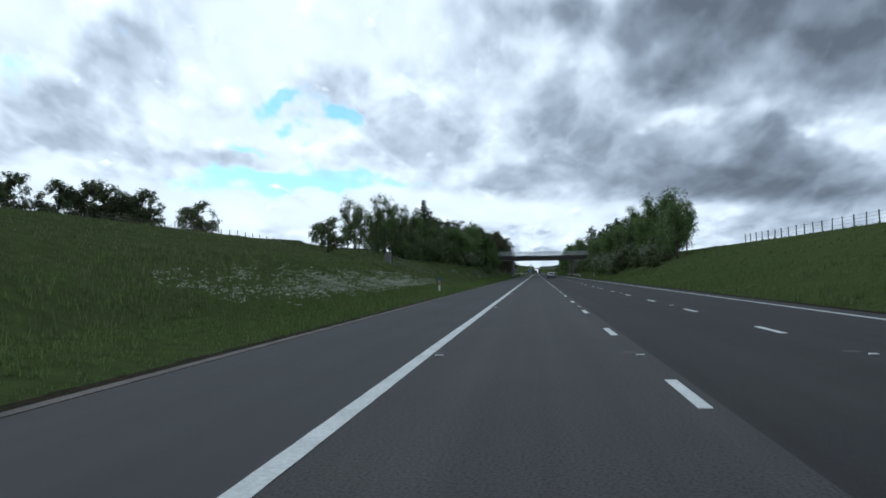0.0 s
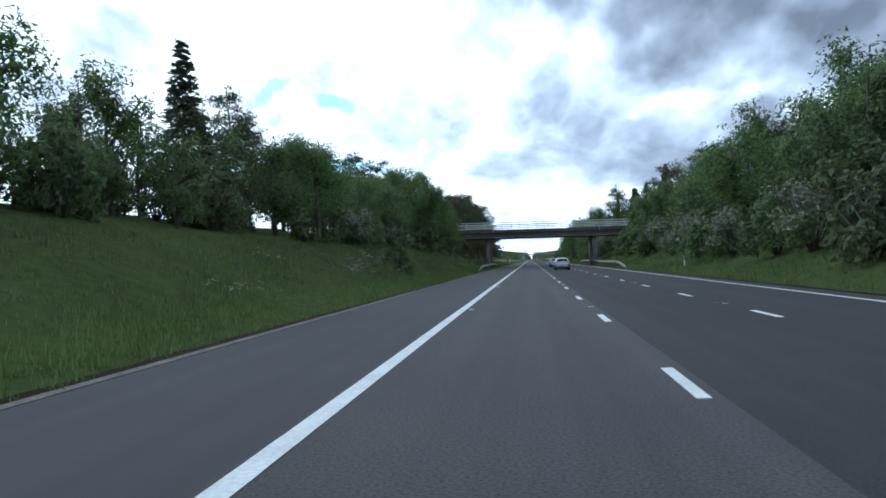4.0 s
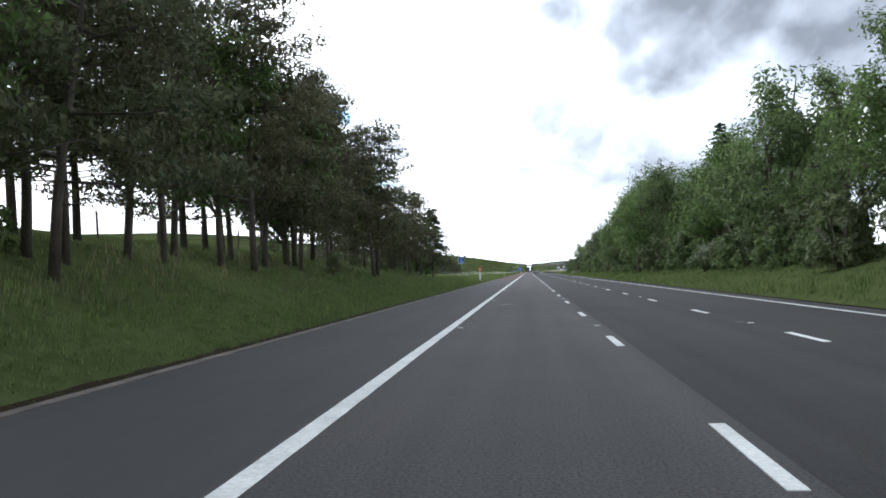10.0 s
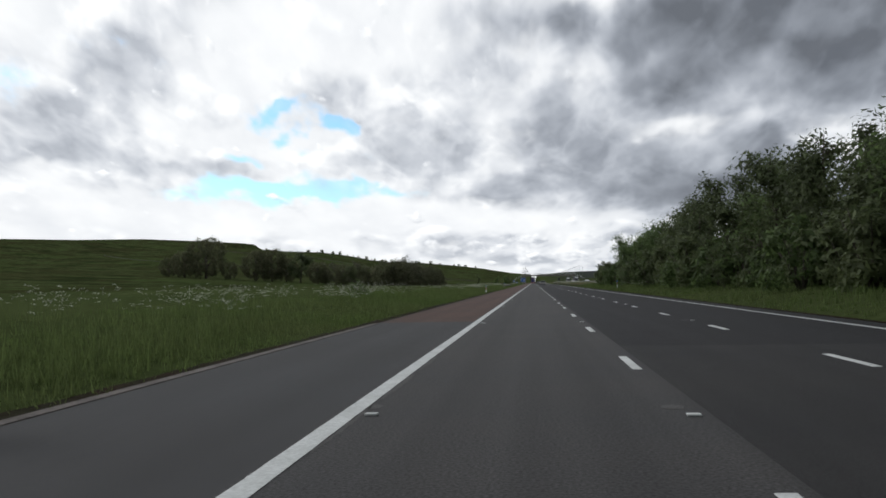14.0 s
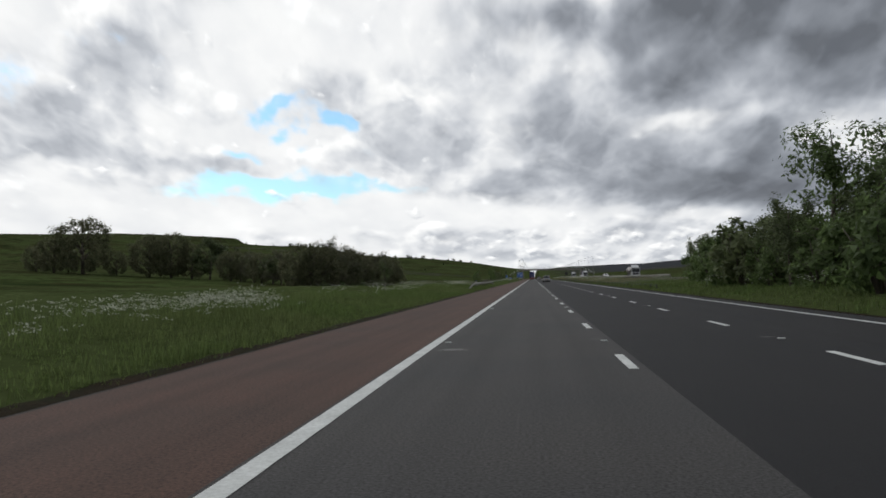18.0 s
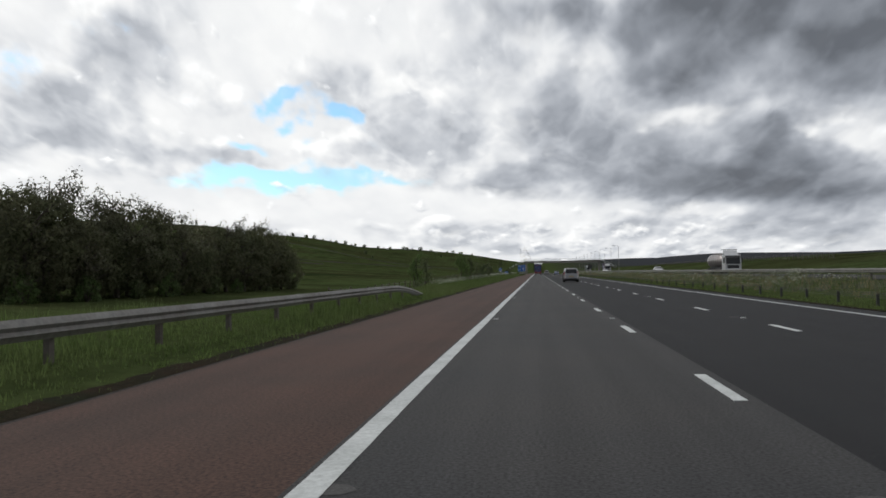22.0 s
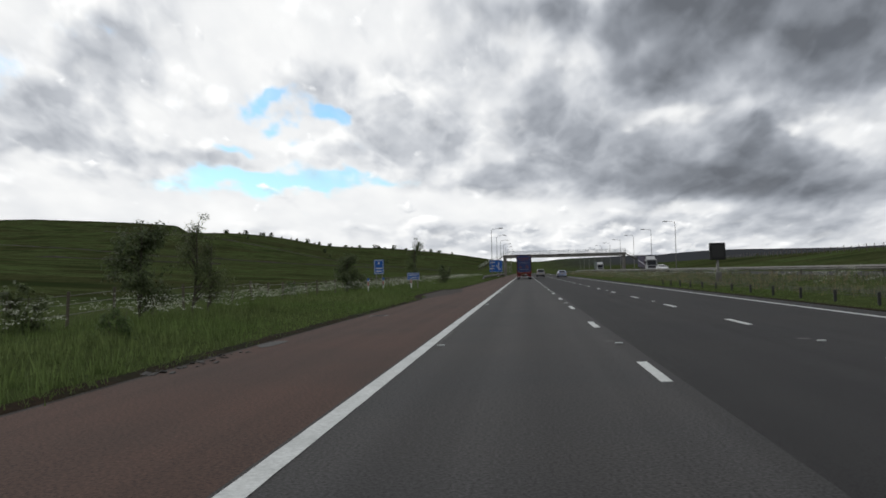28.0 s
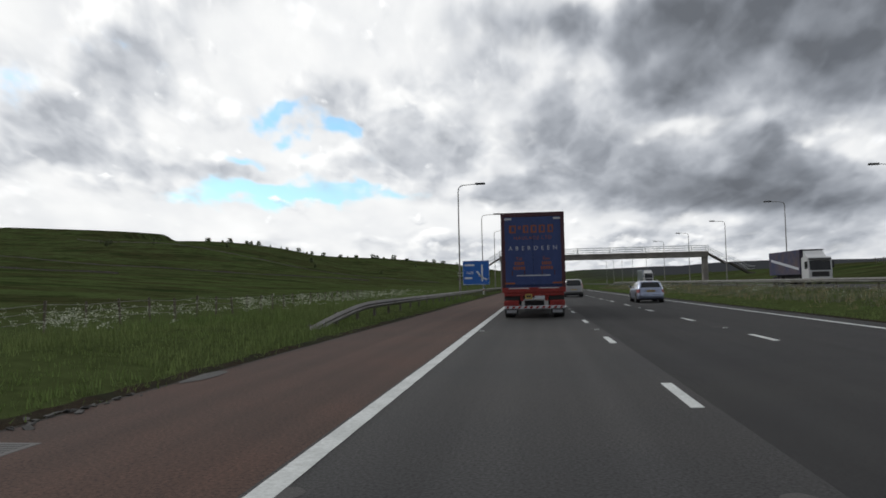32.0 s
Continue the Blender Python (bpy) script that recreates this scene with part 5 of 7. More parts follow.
plant("bush0", -7.4, 156.5, 0.35, 80)
belt(30, ["birch1", "near_ash1", "birch2"], -12.5, -11.0, 200, 219, 5.0, 7.0, 9.0)
belt(40, ["bush0", "bush1", "bush0"], -20, -15.8, 110, 152, 2.2, 2.0, 4.0)
# pines after the bridge
belt(7, ["pine0", "pine1", "pine2"], -12.5, -9.0, 243, 305, 2.45, 11.0, 14.0)
belt(8, ["pine0", "pine1", "pine2", "pine1"], -17, -12.5, 242, 306, 5.2, 11.5, 14.5)
belt(9, ["birch1", "ash1"], -12, -9, 262, 300, 13, 8.5, 11.0)
for key, x, y, k, st in (("birch1", -12.0, 309, 0.86, 1.0), ("birch0", -13.8, 315.5, 0.8, 1.0), ("pine1", -9.6, 318.8, 0.66, 1.0), ("pine0", -12.2, 322.5, 0.64, 1.0), ("pine2", -9.5, 326, 0.72, 1.0), ("pine1", -10.6, 322, 0.7, 1.0), ("pine0", -14.5, 325.5, 0.72, 1.0),
                        ("pine1", -13.5, 329.5, 0.62, 1.0), ("pine2", -12.8, 334.5, 0.58, 1.0), ("alder0", -15.2, 337, 0.55, 1.0), ("larch0", -10.4, 343.6, 0.98, 1.0), ("near_ash0", -12.3, 342, 0.78, 1.05), ("pine2", -15.5, 344, 0.66, 1.0), ("pine1", -13.4, 341, 0.66, 1.0),
                        ("pine0", -13.8, 344, 0.48, 1.0), ("ash1", -11.7, 345.6, 0.48, 1.0), ("bare", -15.0, 340.5, 0.6, 1.0), ("pine1", -11.6, 313.6, 0.8, 1.0), ("pine2", -11.0, 308.5, 0.92, 1.0), ("pine0", -13.6, 312.5, 0.9, 1.0), ("birch0", -15.2, 320.5, 0.85, 1.0), ("pine0", -16, 327, 0.68, 1.0)):
    plant(key, x, y, k, x * 61 + y, stretch=st)
belt(55, ["pine0", "pine2", "pine1"], -20, -14.5, 312, 342, 7.5, 7.5, 9.5)
belt(31, ["bush0", "bush1"], -12.5, -9.5, 244, 335, 12, 1.0, 1.8)
# hill-top oaks seen far off at the start
belt(11, ["far0", "far1"], -125, -105, 185, 245, 9, 9, 12)
# right side
belt(12, ["ash1", "ash0", "birch2"], 19.5, 24, 104, 140, 4.2, 6.0, 8.0)
belt(13, ["ash0", "ash2", "ash1"], 17.5, 22, 138, 222, 3.8, 7.3, 9.4)
belt(14, ["ash0", "pine1", "ash2"], 23, 30, 140, 222, 5.0, 9.5, 12.0)
belt(15, ["thorn", "bush0", "thorn", "bush1"], 15.5, 18.5, 132, 224, 4.4, 3.0, 5.0)
belt(16, ["pine0", "spruce0", "spruce1", "pine2"], 24, 32, 244, 320, 5.5, 12, 16)
plant("spruce0", 25.5, 252, 1.05, 30)
plant("spruce1", 22.8, 249.5, 0.95, 90)
plant("spruce0", 29, 256, 1.1, 200)
for x, y, k, s in ((-15, 248, 0, 0.88), (-18, 250, 1, 0.9), (-20.5, 250, 2, 0.95), (-23, 253, 0, 1.0), (-13.2, 246.5, 1, 0.92), (-16.5, 254, 2, 1.0), (-11.5, 250, 2, 0.9)):
    plant("pine%d" % k, x, y, s, x * 40)
belt(17, ["birch1", "ash1", "ash0", "birch2"], 17.0, 21.5, 264, 340, 4.2, 9.0, 12.4)
belt(18, ["bush1", "bush0", "thorn", "bush1"], 15.6, 18, 250, 380, 5.4, 2.5, 4.6)
plant("thorn", 17.2, 254, 1.25, 20)
plant("thorn", 17.2, 274, 0.95, 120)
plant("spruce1", 19.9, 317, 1.1, 50)
plant("spruce0", 21.5, 321, 1.05, 10)
belt(19, ["near_ash0", "birch0", "near_ash1", "near_ash0"], 15.8, 19.0, 335, 367, 2.6, 11.0, 13.6)
belt(20, ["alder0", "alder1", "alder0", "ash2"], 17.0, 22, 370, 435, 3.6, 8.4, 10.4)
belt(53, ["alder0", "alder1", "alder0", "ash2"], 17.5, 23, 433, 494, 4.0, 7.5, 9.8)
belt(21, ["bush0", "alder1", "bush1"], 15.5, 18, 382, 510, 5.0, 3.0, 5.2)
belt(22, ["alder0", "birch0", "alder1"], 19, 24, 499, 532, 4.4, 5.0, 6.4)
belt(23, ["bush0", "sapling"], 17.5, 23, 520, 545, 5.0, 3.0, 5.5)
plant("sapling", 22.2, 536, 0.9, 0)
belt(42, ["bush0", "bush1", "bush0", "thorn"], 17.5, 21, 104, 224, 2.6, 2.6, 4.6)
belt(43, ["bush0", "bush1", "bush0"], 16.5, 19, 250, 520, 3.0, 2.4, 4.4)
belt(44, ["bush0", "alder0"], 20, 24, 250, 530, 7.0, 3.8, 5.4)
# fields and riverside on the left
for key, x, y, k in (("dome0", -156, 694, 1.85), ("dome0", -167, 694, 1.2), ("dome0", -178, 700, 0.9), ("dome1", -145, 697, 0.8), ("dome1", -130, 692, 1.35), ("dome0", -122, 692, 1.45), ("dome1", -116, 695, 1.1), ("far0", -107.5, 691, 1.45),
                     ("dome0", -97, 684, 0.95), ("dome1", -93, 682, 0.7), ("bare", -87, 678, 0.85), ("dome0", -82, 672, 0.9), ("far1", -77, 668, 0.95), ("bare", -73, 664, 0.9), ("dome0", -68, 660, 0.85), ("dome1", -62, 662, 0.8)):
    plant(key, x, y, k, x * 31 + y, stretch=1.16)
for key, x, y, k in (("dome0", -46.5, 614, 1.02), ("dome1", -51, 618, 1.08), ("dome0", -44.6, 621, 0.74), ("bare", -47, 617.5, 1.05), ("dome0", -44.5, 628.5, 0.98), ("bare", -44.3, 625.5, 1.0), ("dome1", -48, 629, 0.85), ("dome0", -41.8, 636, 0.7),
                     ("bare", -43.2, 633.5, 0.95), ("dome1", -42.5, 643.5, 0.84), ("dome0", -39.6, 650, 0.85), ("bare", -41, 647, 0.84), ("dome1", -39.2, 655.5, 0.9), ("bare", -40.5, 656, 0.86), ("dome0", -37.7, 660, 0.6), ("bush0", -37.2, 662.5, 1.0), ("bush1", -44.5, 611, 1.0),
                     ("dome1", -53, 626, 0.8), ("dome0", -49, 638, 0.8), ("dome1", -46, 648, 0.75), ("bush1", -42.5, 617.5, 0.9), ("bush0", -41.2, 624.5, 0.7), ("bush1", -40.6, 630, 0.95), ("bush0", -39.8, 640.5, 0.8), ("bush1", -38.4, 645, 0.7),
                     ("bush0", -37.6, 653.5, 0.75), ("bush1", -45.2, 616, 0.6)):
    plant(key, x, y, k, x * 47 + y * 3, stretch=1.12)
for x, y, key, s in ((-9.5, 505, "sapling", 0.55), (-10.4, 623, "bush0", 0.45), (-10.2, 645, "bush1", 0.4), (-9.7, 650, "bush0", 0.5), (-9.9, 670, "sapling_light", 0.7), (-9.0, 671, "bush1", 0.45), (-10.5, 400, "bush1", 0.5), (-11.2, 628, "sapling_light", 0.78), (-12.0, 631, "sapling_light", 0.7), (-11.4, 635, "sapling", 0.7), (-9.6, 635.5, "bush0", 0.32), (-8.8, 638, "bush0", 0.2), (-9.0, 658, "sapling_light", 0.8), (-9.8, 660, "sapling_light", 0.88), (-8.6, 663, "sapling", 0.82), (-9.2, 661, "bush1", 0.45),
                     (-9.0, 664, "bush0", 0.55), (-8.6, 676, "sapling", 0.6), (-8.8, 682, "bush0", 0.7), (-8.0, 692, "bush0", 0.6), (-7.8, 699, "sapling", 0.5), (-10.9, 724.6, "alder1", 0.41),
                     (-10.2, 727, "sapling", 0.74), (-9.9, 727.6, "sapling", 0.6), (-10.8, 718.5, "bush0", 0.55), (-11.4, 756, "alder1", 0.36), (-11.0, 756.6, "bush0", 0.7), (-14.5, 752, "bush1", 0.5),
                     (-9.6, 779.4, "sapling", 0.98), (-9.2, 779.8, "bush1", 0.4), (-6.9, 780, "bush0", 0.55), (-7.8, 790.7, "alder0", 0.27), (-8.6, 805, "sapling", 0.45), (-6.9, 716, "bush1", 0.3)):
    plant(key, x, y, s, (x * 37 + y * 11) % 360)
# trees dotted along the far hill and its hedge lines
rnd = random.Random(5)
for i in range(20):
    plant("dot", *far_at(-rnd.uniform(120, 420), rnd.uniform(1250, 1600)), rnd.uniform(0.5, 1.1), rnd.uniform(0, 360))
for i in range(26):
    f = i / 25
    plant("dot", *far_at(-330 + 230 * f + rnd.uniform(-8, 8), 1440 + 230 * f), rnd.uniform(0.6, 1.9), i * 50, stretch=rnd.uniform(0.55, 0.8))
for i in range(14):
    plant("dot", 160 + 60 * i + rnd.uniform(-20, 20), 1500 + rnd.uniform(-200, 200), rnd.uniform(0.5, 1.2), i * 50)
for k, p in PROTO.items():
    if p["used"] == 0:
        for o in list(p.children):
            bpy.data.objects.remove(o)
        bpy.data.objects.remove(p)
    else:
        del p["used"]
for o in scene.objects:
    if "used" in o:
        del o["used"]

# ---------------------------------------------------------------- vehicles
M["lorry_blue"] = material("curtain_blue", (0.020, 0.042, 0.150), 0.42, vary=0.15, scale=0.8, other=(0.027, 0.050, 0.165), fine_scale=3, obj=1)
M["lorry_red"] = material("chassis_red", (0.27, 0.018, 0.014), 0.5, vary=0.3, scale=2, other=(0.18, 0.014, 0.012), fine_scale=12, obj=1)
M["frame_red"] = material("dull_maroon_frame", (0.055, 0.014, 0.022), 0.5, vary=0.2, scale=2, fine_scale=10, obj=1)
M["letter_orange"] = material("orange_lettering", (0.25, 0.075, 0.028), 0.55, vary=0.2, scale=3, fine_scale=20, obj=1)
M["lens_pale"] = material("clear_lens", (0.30, 0.27, 0.27), 0.15, coat=0.6)
M["lens_red"] = material("lens_band", (0.26, 0.030, 0.026), 0.2, coat=0.5)
M["plate_mark"] = material("plate_characters", (0.16, 0.11, 0.04), 0.5)
M["letter_white"] = material("white_lettering", (0.46, 0.48, 0.52), 0.5, vary=0.1, scale=3, fine_scale=20, obj=1)
M["tyre"] = material("tyre_rubber", (0.016, 0.016, 0.017), 0.85, vary=0.2, scale=6, obj=1)
M["rim"] = material("alloy_rim", (0.45, 0.46, 0.47), 0.35, 0.7)
# opaque near-black panes carry the shade of the interiors behind clear windows
M["glass"] = material("dark_opaque_glass", (0.010, 0.013, 0.016), 0.06, gloss=0.42)
M["tail"] = material("red_tail_lamp", (0.20, 0.010, 0.010), 0.4)
M["plate"] = material("yellow_plate", (0.36, 0.25, 0.06), 0.5)
M["paint_silverblue"] = material("silver_paint_cool", (0.285, 0.315, 0.36), 0.30, 0.85, coat=0.8, vary=0.03, scale=2, obj=1)
M["paint_silver"] = material("silver_paint", (0.215, 0.218, 0.225), 0.32, 0.85, coat=0.8, vary=0.03, scale=2, obj=1)
M["paint_blue"] = material("pale_blue_paint", (0.27, 0.31, 0.42), 0.30, 0.8, coat=0.8, vary=0.03, scale=2, obj=1)
M["paint_white"] = material("white_paint", (0.52, 0.53, 0.54), 0.35, coat=0.5, vary=0.05, scale=2, obj=1)
M["trim"] = material("black_trim", (0.022, 0.022, 0.024), 0.6)
M["side_print"] = material("printed_curtain", (0.050, 0.060, 0.115), 0.8, gloss=0.1, vary=0.25, scale=0.45, other=(0.10, 0.08, 0.085), fine_scale=3, obj=1)
M["tank"] = material("tank_steel", (0.33, 0.30, 0.29), 0.35, 0.6, vary=0.2, scale=1, obj=1)


def wheel(parent, x, y, r, w, twin=False, mat="rim"):
    """A wheel on the axle's end: tyre with rim, spokes and hub."""
    s = 1 if x > 0 else -1
    bm = bmesh.new()
    pr = [(0.62, 0.0), (0.80, -0.02), (0.94, 0.02), (1.0, 0.12), (1.0, 0.88), (0.94, 0.98), (0.80, 1.02), (0.62, 1.0)]
    n = 28
    rings = []
    for f, q in pr:
        rings.append([bm.verts.new((x - s * w * (1 - q), y + math.cos(2 * math.pi * k / n) * r * f, r + math.sin(2 * math.pi * k / n) * r * f)) for k in range(n)])
    for a, b in zip(rings, rings[1:] + rings[:1]):
        for k in range(n):
            bm.faces.new((a[k], a[(k + 1) % n], b[(k + 1) % n], b[k]))
    bmesh.ops.recalc_face_normals(bm, faces=bm.faces)
    ty = part("tyre", bm, "tyre", parent, smooth=True)
    bm = bmesh.new()
    tube_into(bm, [(x - s * w * 0.5, y, r), (x - s * w * 0.12, y, r)], r * 0.63, 24)
    part("rim", bm, "trim", ty)
    bm = bmesh.new()
    for k in range(5):
        a = 2 * math.pi * k / 5 + 0.3
        box_into(bm, -w * 0.05, w * 0.05, -r * 0.09, r * 0.09, 0, r * 0.62, 0, Matrix.Translation((x - s * w * 0.06, y, r)) @ Matrix.Rotation(a, 4, "X"))
    tube_into(bm, [(x - s * w * 0.12, y, r), (x - s * w * 0.01, y, r)], r * 0.16, 14)
    part("spokes", bm, mat, ty)
    return ty


def smooth_levels(levels, count):
    """Glide through rows of (z, rear y, front y, half width)."""
    t = np.array(levels, float)
    n = len(t)
    tan = np.gradient(t, axis=0)
    out = []
    for s in np.linspace(0, n - 1, count):
        i = min(int(s), n - 2)
        f = s - i
        h = (2 * f ** 3 - 3 * f ** 2 + 1, f ** 3 - 2 * f ** 2 + f, -2 * f ** 3 + 3 * f ** 2, f ** 3 - f ** 2)
        out.append(h[0] * t[i] + h[1] * tan[i] + h[2] * t[i + 1] + h[3] * tan[i + 1])
    return np.array(out)


def car(name, label, m, paint, L, W, H, belt, levels, rear_glass, side_glass, lamp, plate_z, seams=(), rails=False, group="", square=9.0, reflect=None):
    """A car whose tail stands at y = 0, lofted from level outlines; panes and lamps follow its skin."""
    root = empty(name, m, label, "car", group)
    lv = smooth_levels(levels, 44)

    def level(z):
        return [float(np.interp(z, lv[:, 0], lv[:, k])) for k in (1, 2, 3)]

    def rear(xf, z):
        y0, y1, w = level(z)
        return Vector((xf * w, (y0 + y1) / 2 - (y1 - y0) / 2 * (1 - min(abs(xf), 1) ** square) ** (1 / square), z))

    def front(xf, z):
        y0, y1, w = level(z)
        return Vector((xf * w, (y0 + y1) / 2 + (y1 - y0) / 2 * (1 - min(abs(xf), 1) ** square) ** (1 / square), z))

    def flank(s, y, z):
        y0, y1, w = level(z)
        q = min(abs((y - (y0 + y1) / 2) / ((y1 - y0) / 2)), 1.0)
        return Vector((s * w * (1 - q ** square) ** (1 / square), y, z))

    def shell(rows_, cap0, cap1):
        rings = []
        for z, y0, y1, w in rows_:
            ring = []
            for k in range(56):
                c, s = math.cos(2 * math.pi * k / 56), math.sin(2 * math.pi * k / 56)
                e = 2 / square
                # points crowd to the corners, where the outline turns
                ring.append((math.copysign(abs(c) ** e, c) * w, (y0 + y1) / 2 + math.copysign(abs(s) ** e, s) * (y1 - y0) / 2, z))
            rings.append(ring)
        bm = bmesh.new()
        rr = [[bm.verts.new(p) for p in r] for r in rings]
        for a_, b_ in zip(rr, rr[1:]):
            for k in range(56):
                bm.faces.new((a_[k], a_[(k + 1) % 56], b_[(k + 1) % 56], b_[k]))
        if cap0:
            bm.faces.new(list(reversed(rr[0])))
        if cap1:
            bm.faces.new(rr[-1])
        bmesh.ops.recalc_face_normals(bm, faces=bm.faces)
        return bm

    k = int(np.searchsorted(lv[:, 0], belt))
    part("body", shell(lv[:k + 1], True, False), paint, root, smooth=True)
    part("cabin", shell(lv[k:], False, True), paint, root, smooth=True)

    def skin(name, grid, mat, proud, label="", parent=None):
        """A thin curved plate lying on the skin: grid of points, rows from low to high."""
        bm = bmesh.new()
        nr, nc = len(grid), len(grid[0])
        mid = Vector((0, L / 2, 0))
        top, low = [], []
        for i in range(nr):
            ta, la = [], []
            for j in range(nc):
                du = grid[i][min(j + 1, nc - 1)] - grid[i][max(j - 1, 0)]
                dv = grid[min(i + 1, nr - 1)][j] - grid[max(i - 1, 0)][j]
                nn = du.cross(dv).normalized()
                if nn.dot(grid[i][j] - mid) < 0:
                    nn.negate()
                ta.append(bm.verts.new(grid[i][j] + nn * proud))
                la.append(bm.verts.new(grid[i][j] - nn * 0.03))
            top.append(ta)
            low.append(la)
        for i in range(nr - 1):
            for j in range(nc - 1):
                bm.faces.new((top[i][j], top[i][j + 1], top[i + 1][j + 1], top[i + 1][j]))
        edge = [(i, 0) for i in range(nr)] + [(nr - 1, j) for j in range(1, nc)] + [(i, nc - 1) for i in range(nr - 2, -1, -1)] + [(0, j) for j in range(nc - 2, 0, -1)]
        for (a_, b_), (c_, d_) in zip(edge, edge[1:] + edge[:1]):
            bm.faces.new((top[a_][b_], top[c_][d_], low[c_][d_], low[a_][b_]))
        bmesh.ops.recalc_face_normals(bm, faces=bm.faces)
        return part(name, bm, mat, parent or root, label)

    def across(x0, x1, z0, z1, fn=rear, n=12, pinch=0.0, rows_n=7):
        zz = np.linspace(z0, z1, rows_n)
        return [[fn(float(x) * (1 - pinch * i / (rows_n - 1)), float(z)) for x in np.linspace(x0, x1, n)] for i, z in enumerate(zz)]

    def along(s, y0, y1, z0, z1, rake0=0.0, rake1=0.0, n=8):
        return [[flank(s, float(y), float(z)) for y in np.linspace(y0 + rake0 * f, y1 + rake1 * f, n)] for f, z in zip(np.linspace(0, 1, 6), np.linspace(z0, z1, 6))]

    gx0, gz0, gz1, gp = rear_glass
    skin("rear_window", across(-gx0, gx0, gz0, gz1, pinch=gp), "glass", 0.006, "dark rear window")
    skin("windscreen", across(-0.86, 0.86, belt + 0.06, gz1 + 0.02, front), "glass", 0.006)
    for s in (-1, 1):
        for y0, y1, r0, r1 in side_glass:
            skin("side_window", along(s, y0, y1, belt + 0.04, gz1 - 0.01, r0, r1), "glass", 0.006)
        lx0, lx1, lz0, lz1, slant = lamp
        zz = np.linspace(0, 1, 6)
        grid = [[rear(s * float(x), lz0 + (lz1 - lz0) * float(f) + slant * (float(x) - lx0)) for x in np.linspace(lx0 + 0.05 * (1 - f), lx1, 9)] for f in zz]
        lampo = skin("tail_lamp", grid, "tail", 0.012, "red tail lamp")
        mid_ = (lz0 + lz1) / 2
        skin("lens_band", [[rear(s * float(x), mid_ + dz_ + slant * (float(x) - lx0)) for x in np.linspace(lx0 + 0.08, lx1 - 0.06, 5)] for dz_ in (-0.02, 0.02)], "lens_red", 0.015, parent=lampo)
        mz = belt + 0.04
        my = side_glass[-1][1] - 0.15
        mo = part("mirror", box(s * (W / 2 + 0.06) - 0.09, s * (W / 2 + 0.06) + 0.09, my - 0.05, my + 0.1, mz, mz + 0.15, 0.035), paint, root, smooth=False)
        part("mirror_glass", box(s * (W / 2 + 0.06) - 0.07, s * (W / 2 + 0.06) + 0.07, my - 0.056, my - 0.051, mz + 0.02, mz + 0.13), "glass", mo)
        skin("headlamp", [[front(s * float(x), z) for x in np.linspace(0.62, 0.94, 6)] for z in (0.6, 0.66, 0.72)], "lens_pale", 0.01)
        for hy in (0.36, 0.58):
            c = flank(s, L * hy, belt - 0.12)
            part("door_handle", box(c.x - 0.02, c.x + 0.02, c.y, c.y + 0.2, c.z - 0.018, c.z + 0.018, 0.008), paint, root)
        skin("side_strip", along(s, L * 0.27, L * 0.73, 0.53, 0.58), paint, 0.012)
        for ys in (0.345, 0.54, 0.73):
            skin("door_seam", along(s, L * ys, L * ys + 0.012, 0.34, belt - 0.02, 0, 0, 2), "trim", 0.002)
        if reflect:
            skin("reflector", across(s * 0.74, s * 0.93, reflect[0], reflect[1], n=6), reflect[2], 0.008)
    for z in seams:
        skin("tail_seam", across(-0.88, 0.88, z - 0.006, z + 0.006, rows_n=2), "trim", 0.002)
    zb = levels[0][0]
    skin("bumper_trim", across(-0.9, 0.9, zb + 0.02, zb + 0.085), "trim", 0.01)
    yp = rear(0, plate_z).y
    part("plate_recess", box(-0.34, 0.34, yp - 0.006, yp + 0.05, plate_z - 0.08, plate_z + 0.09, 0.012), paint, root)
    pl = part("number_plate", box(-0.26, 0.26, yp - 0.022, yp - 0.004, plate_z - 0.055, plate_z + 0.055, 0.004), "plate", root, "yellow number plate with plain dark bars")
    for bx in (-0.13, 0.11):
        part("plate_bar", box(bx - 0.08, bx + 0.08, yp - 0.026, yp - 0.0215, plate_z - 0.03, plate_z + 0.03), "plate_mark", pl)
    zb_ = gz0 - 0.09
    yb = rear(0, zb_).y
    part("badge", tube([(0, yb - 0.012, zb_), (0, yb + 0.03, zb_)], 0.042, 14), "rim", root)
    c0, c1 = rear(-0.05, gz0 + 0.01), rear(0.45, gz0 + 0.05)
    part("wiper", tube([c0 + Vector((0, -0.02, 0)), c1 + Vector((0, -0.02, 0))], 0.008, 5), "trim", root)
    cs = rear(0, gz1 + 0.04)
    part("spoiler", box(-level(gz1)[2] * 0.82, level(gz1)[2] * 0.82, cs.y - 0.07, cs.y + 0.12, gz1 + 0.015, gz1 + 0.05, 0.015), paint, root)
    part("brake_light", box(-0.14, 0.14, cs.y - 0.076, cs.y - 0.069, gz1 + 0.024, gz1 + 0.042), "tail", root)
    part("exhaust", tube([(-0.45, 0.02, zb + 0.03), (-0.45, 0.3, zb + 0.03)], 0.03, 10), "trim", root)
    part("underbody", box(-W * 0.4, W * 0.4, 0.3, L - 0.3, 0.17, 0.4), "trim", root)
    wr = 0.315
    for yy in (L * 0.19, L * 0.80):
        for s in (-1, 1):
            # black disc stands for the shade in the uncut wheel opening
            part("wheel_arch", tube([(s * (W / 2 - 0.26), yy, wr + 0.02), (s * (W / 2 + 0.006), yy, wr + 0.02)], wr * 1.14, 28), "trim", root)
            wheel(root, s * (W / 2 + 0.014), yy, wr, 0.2)
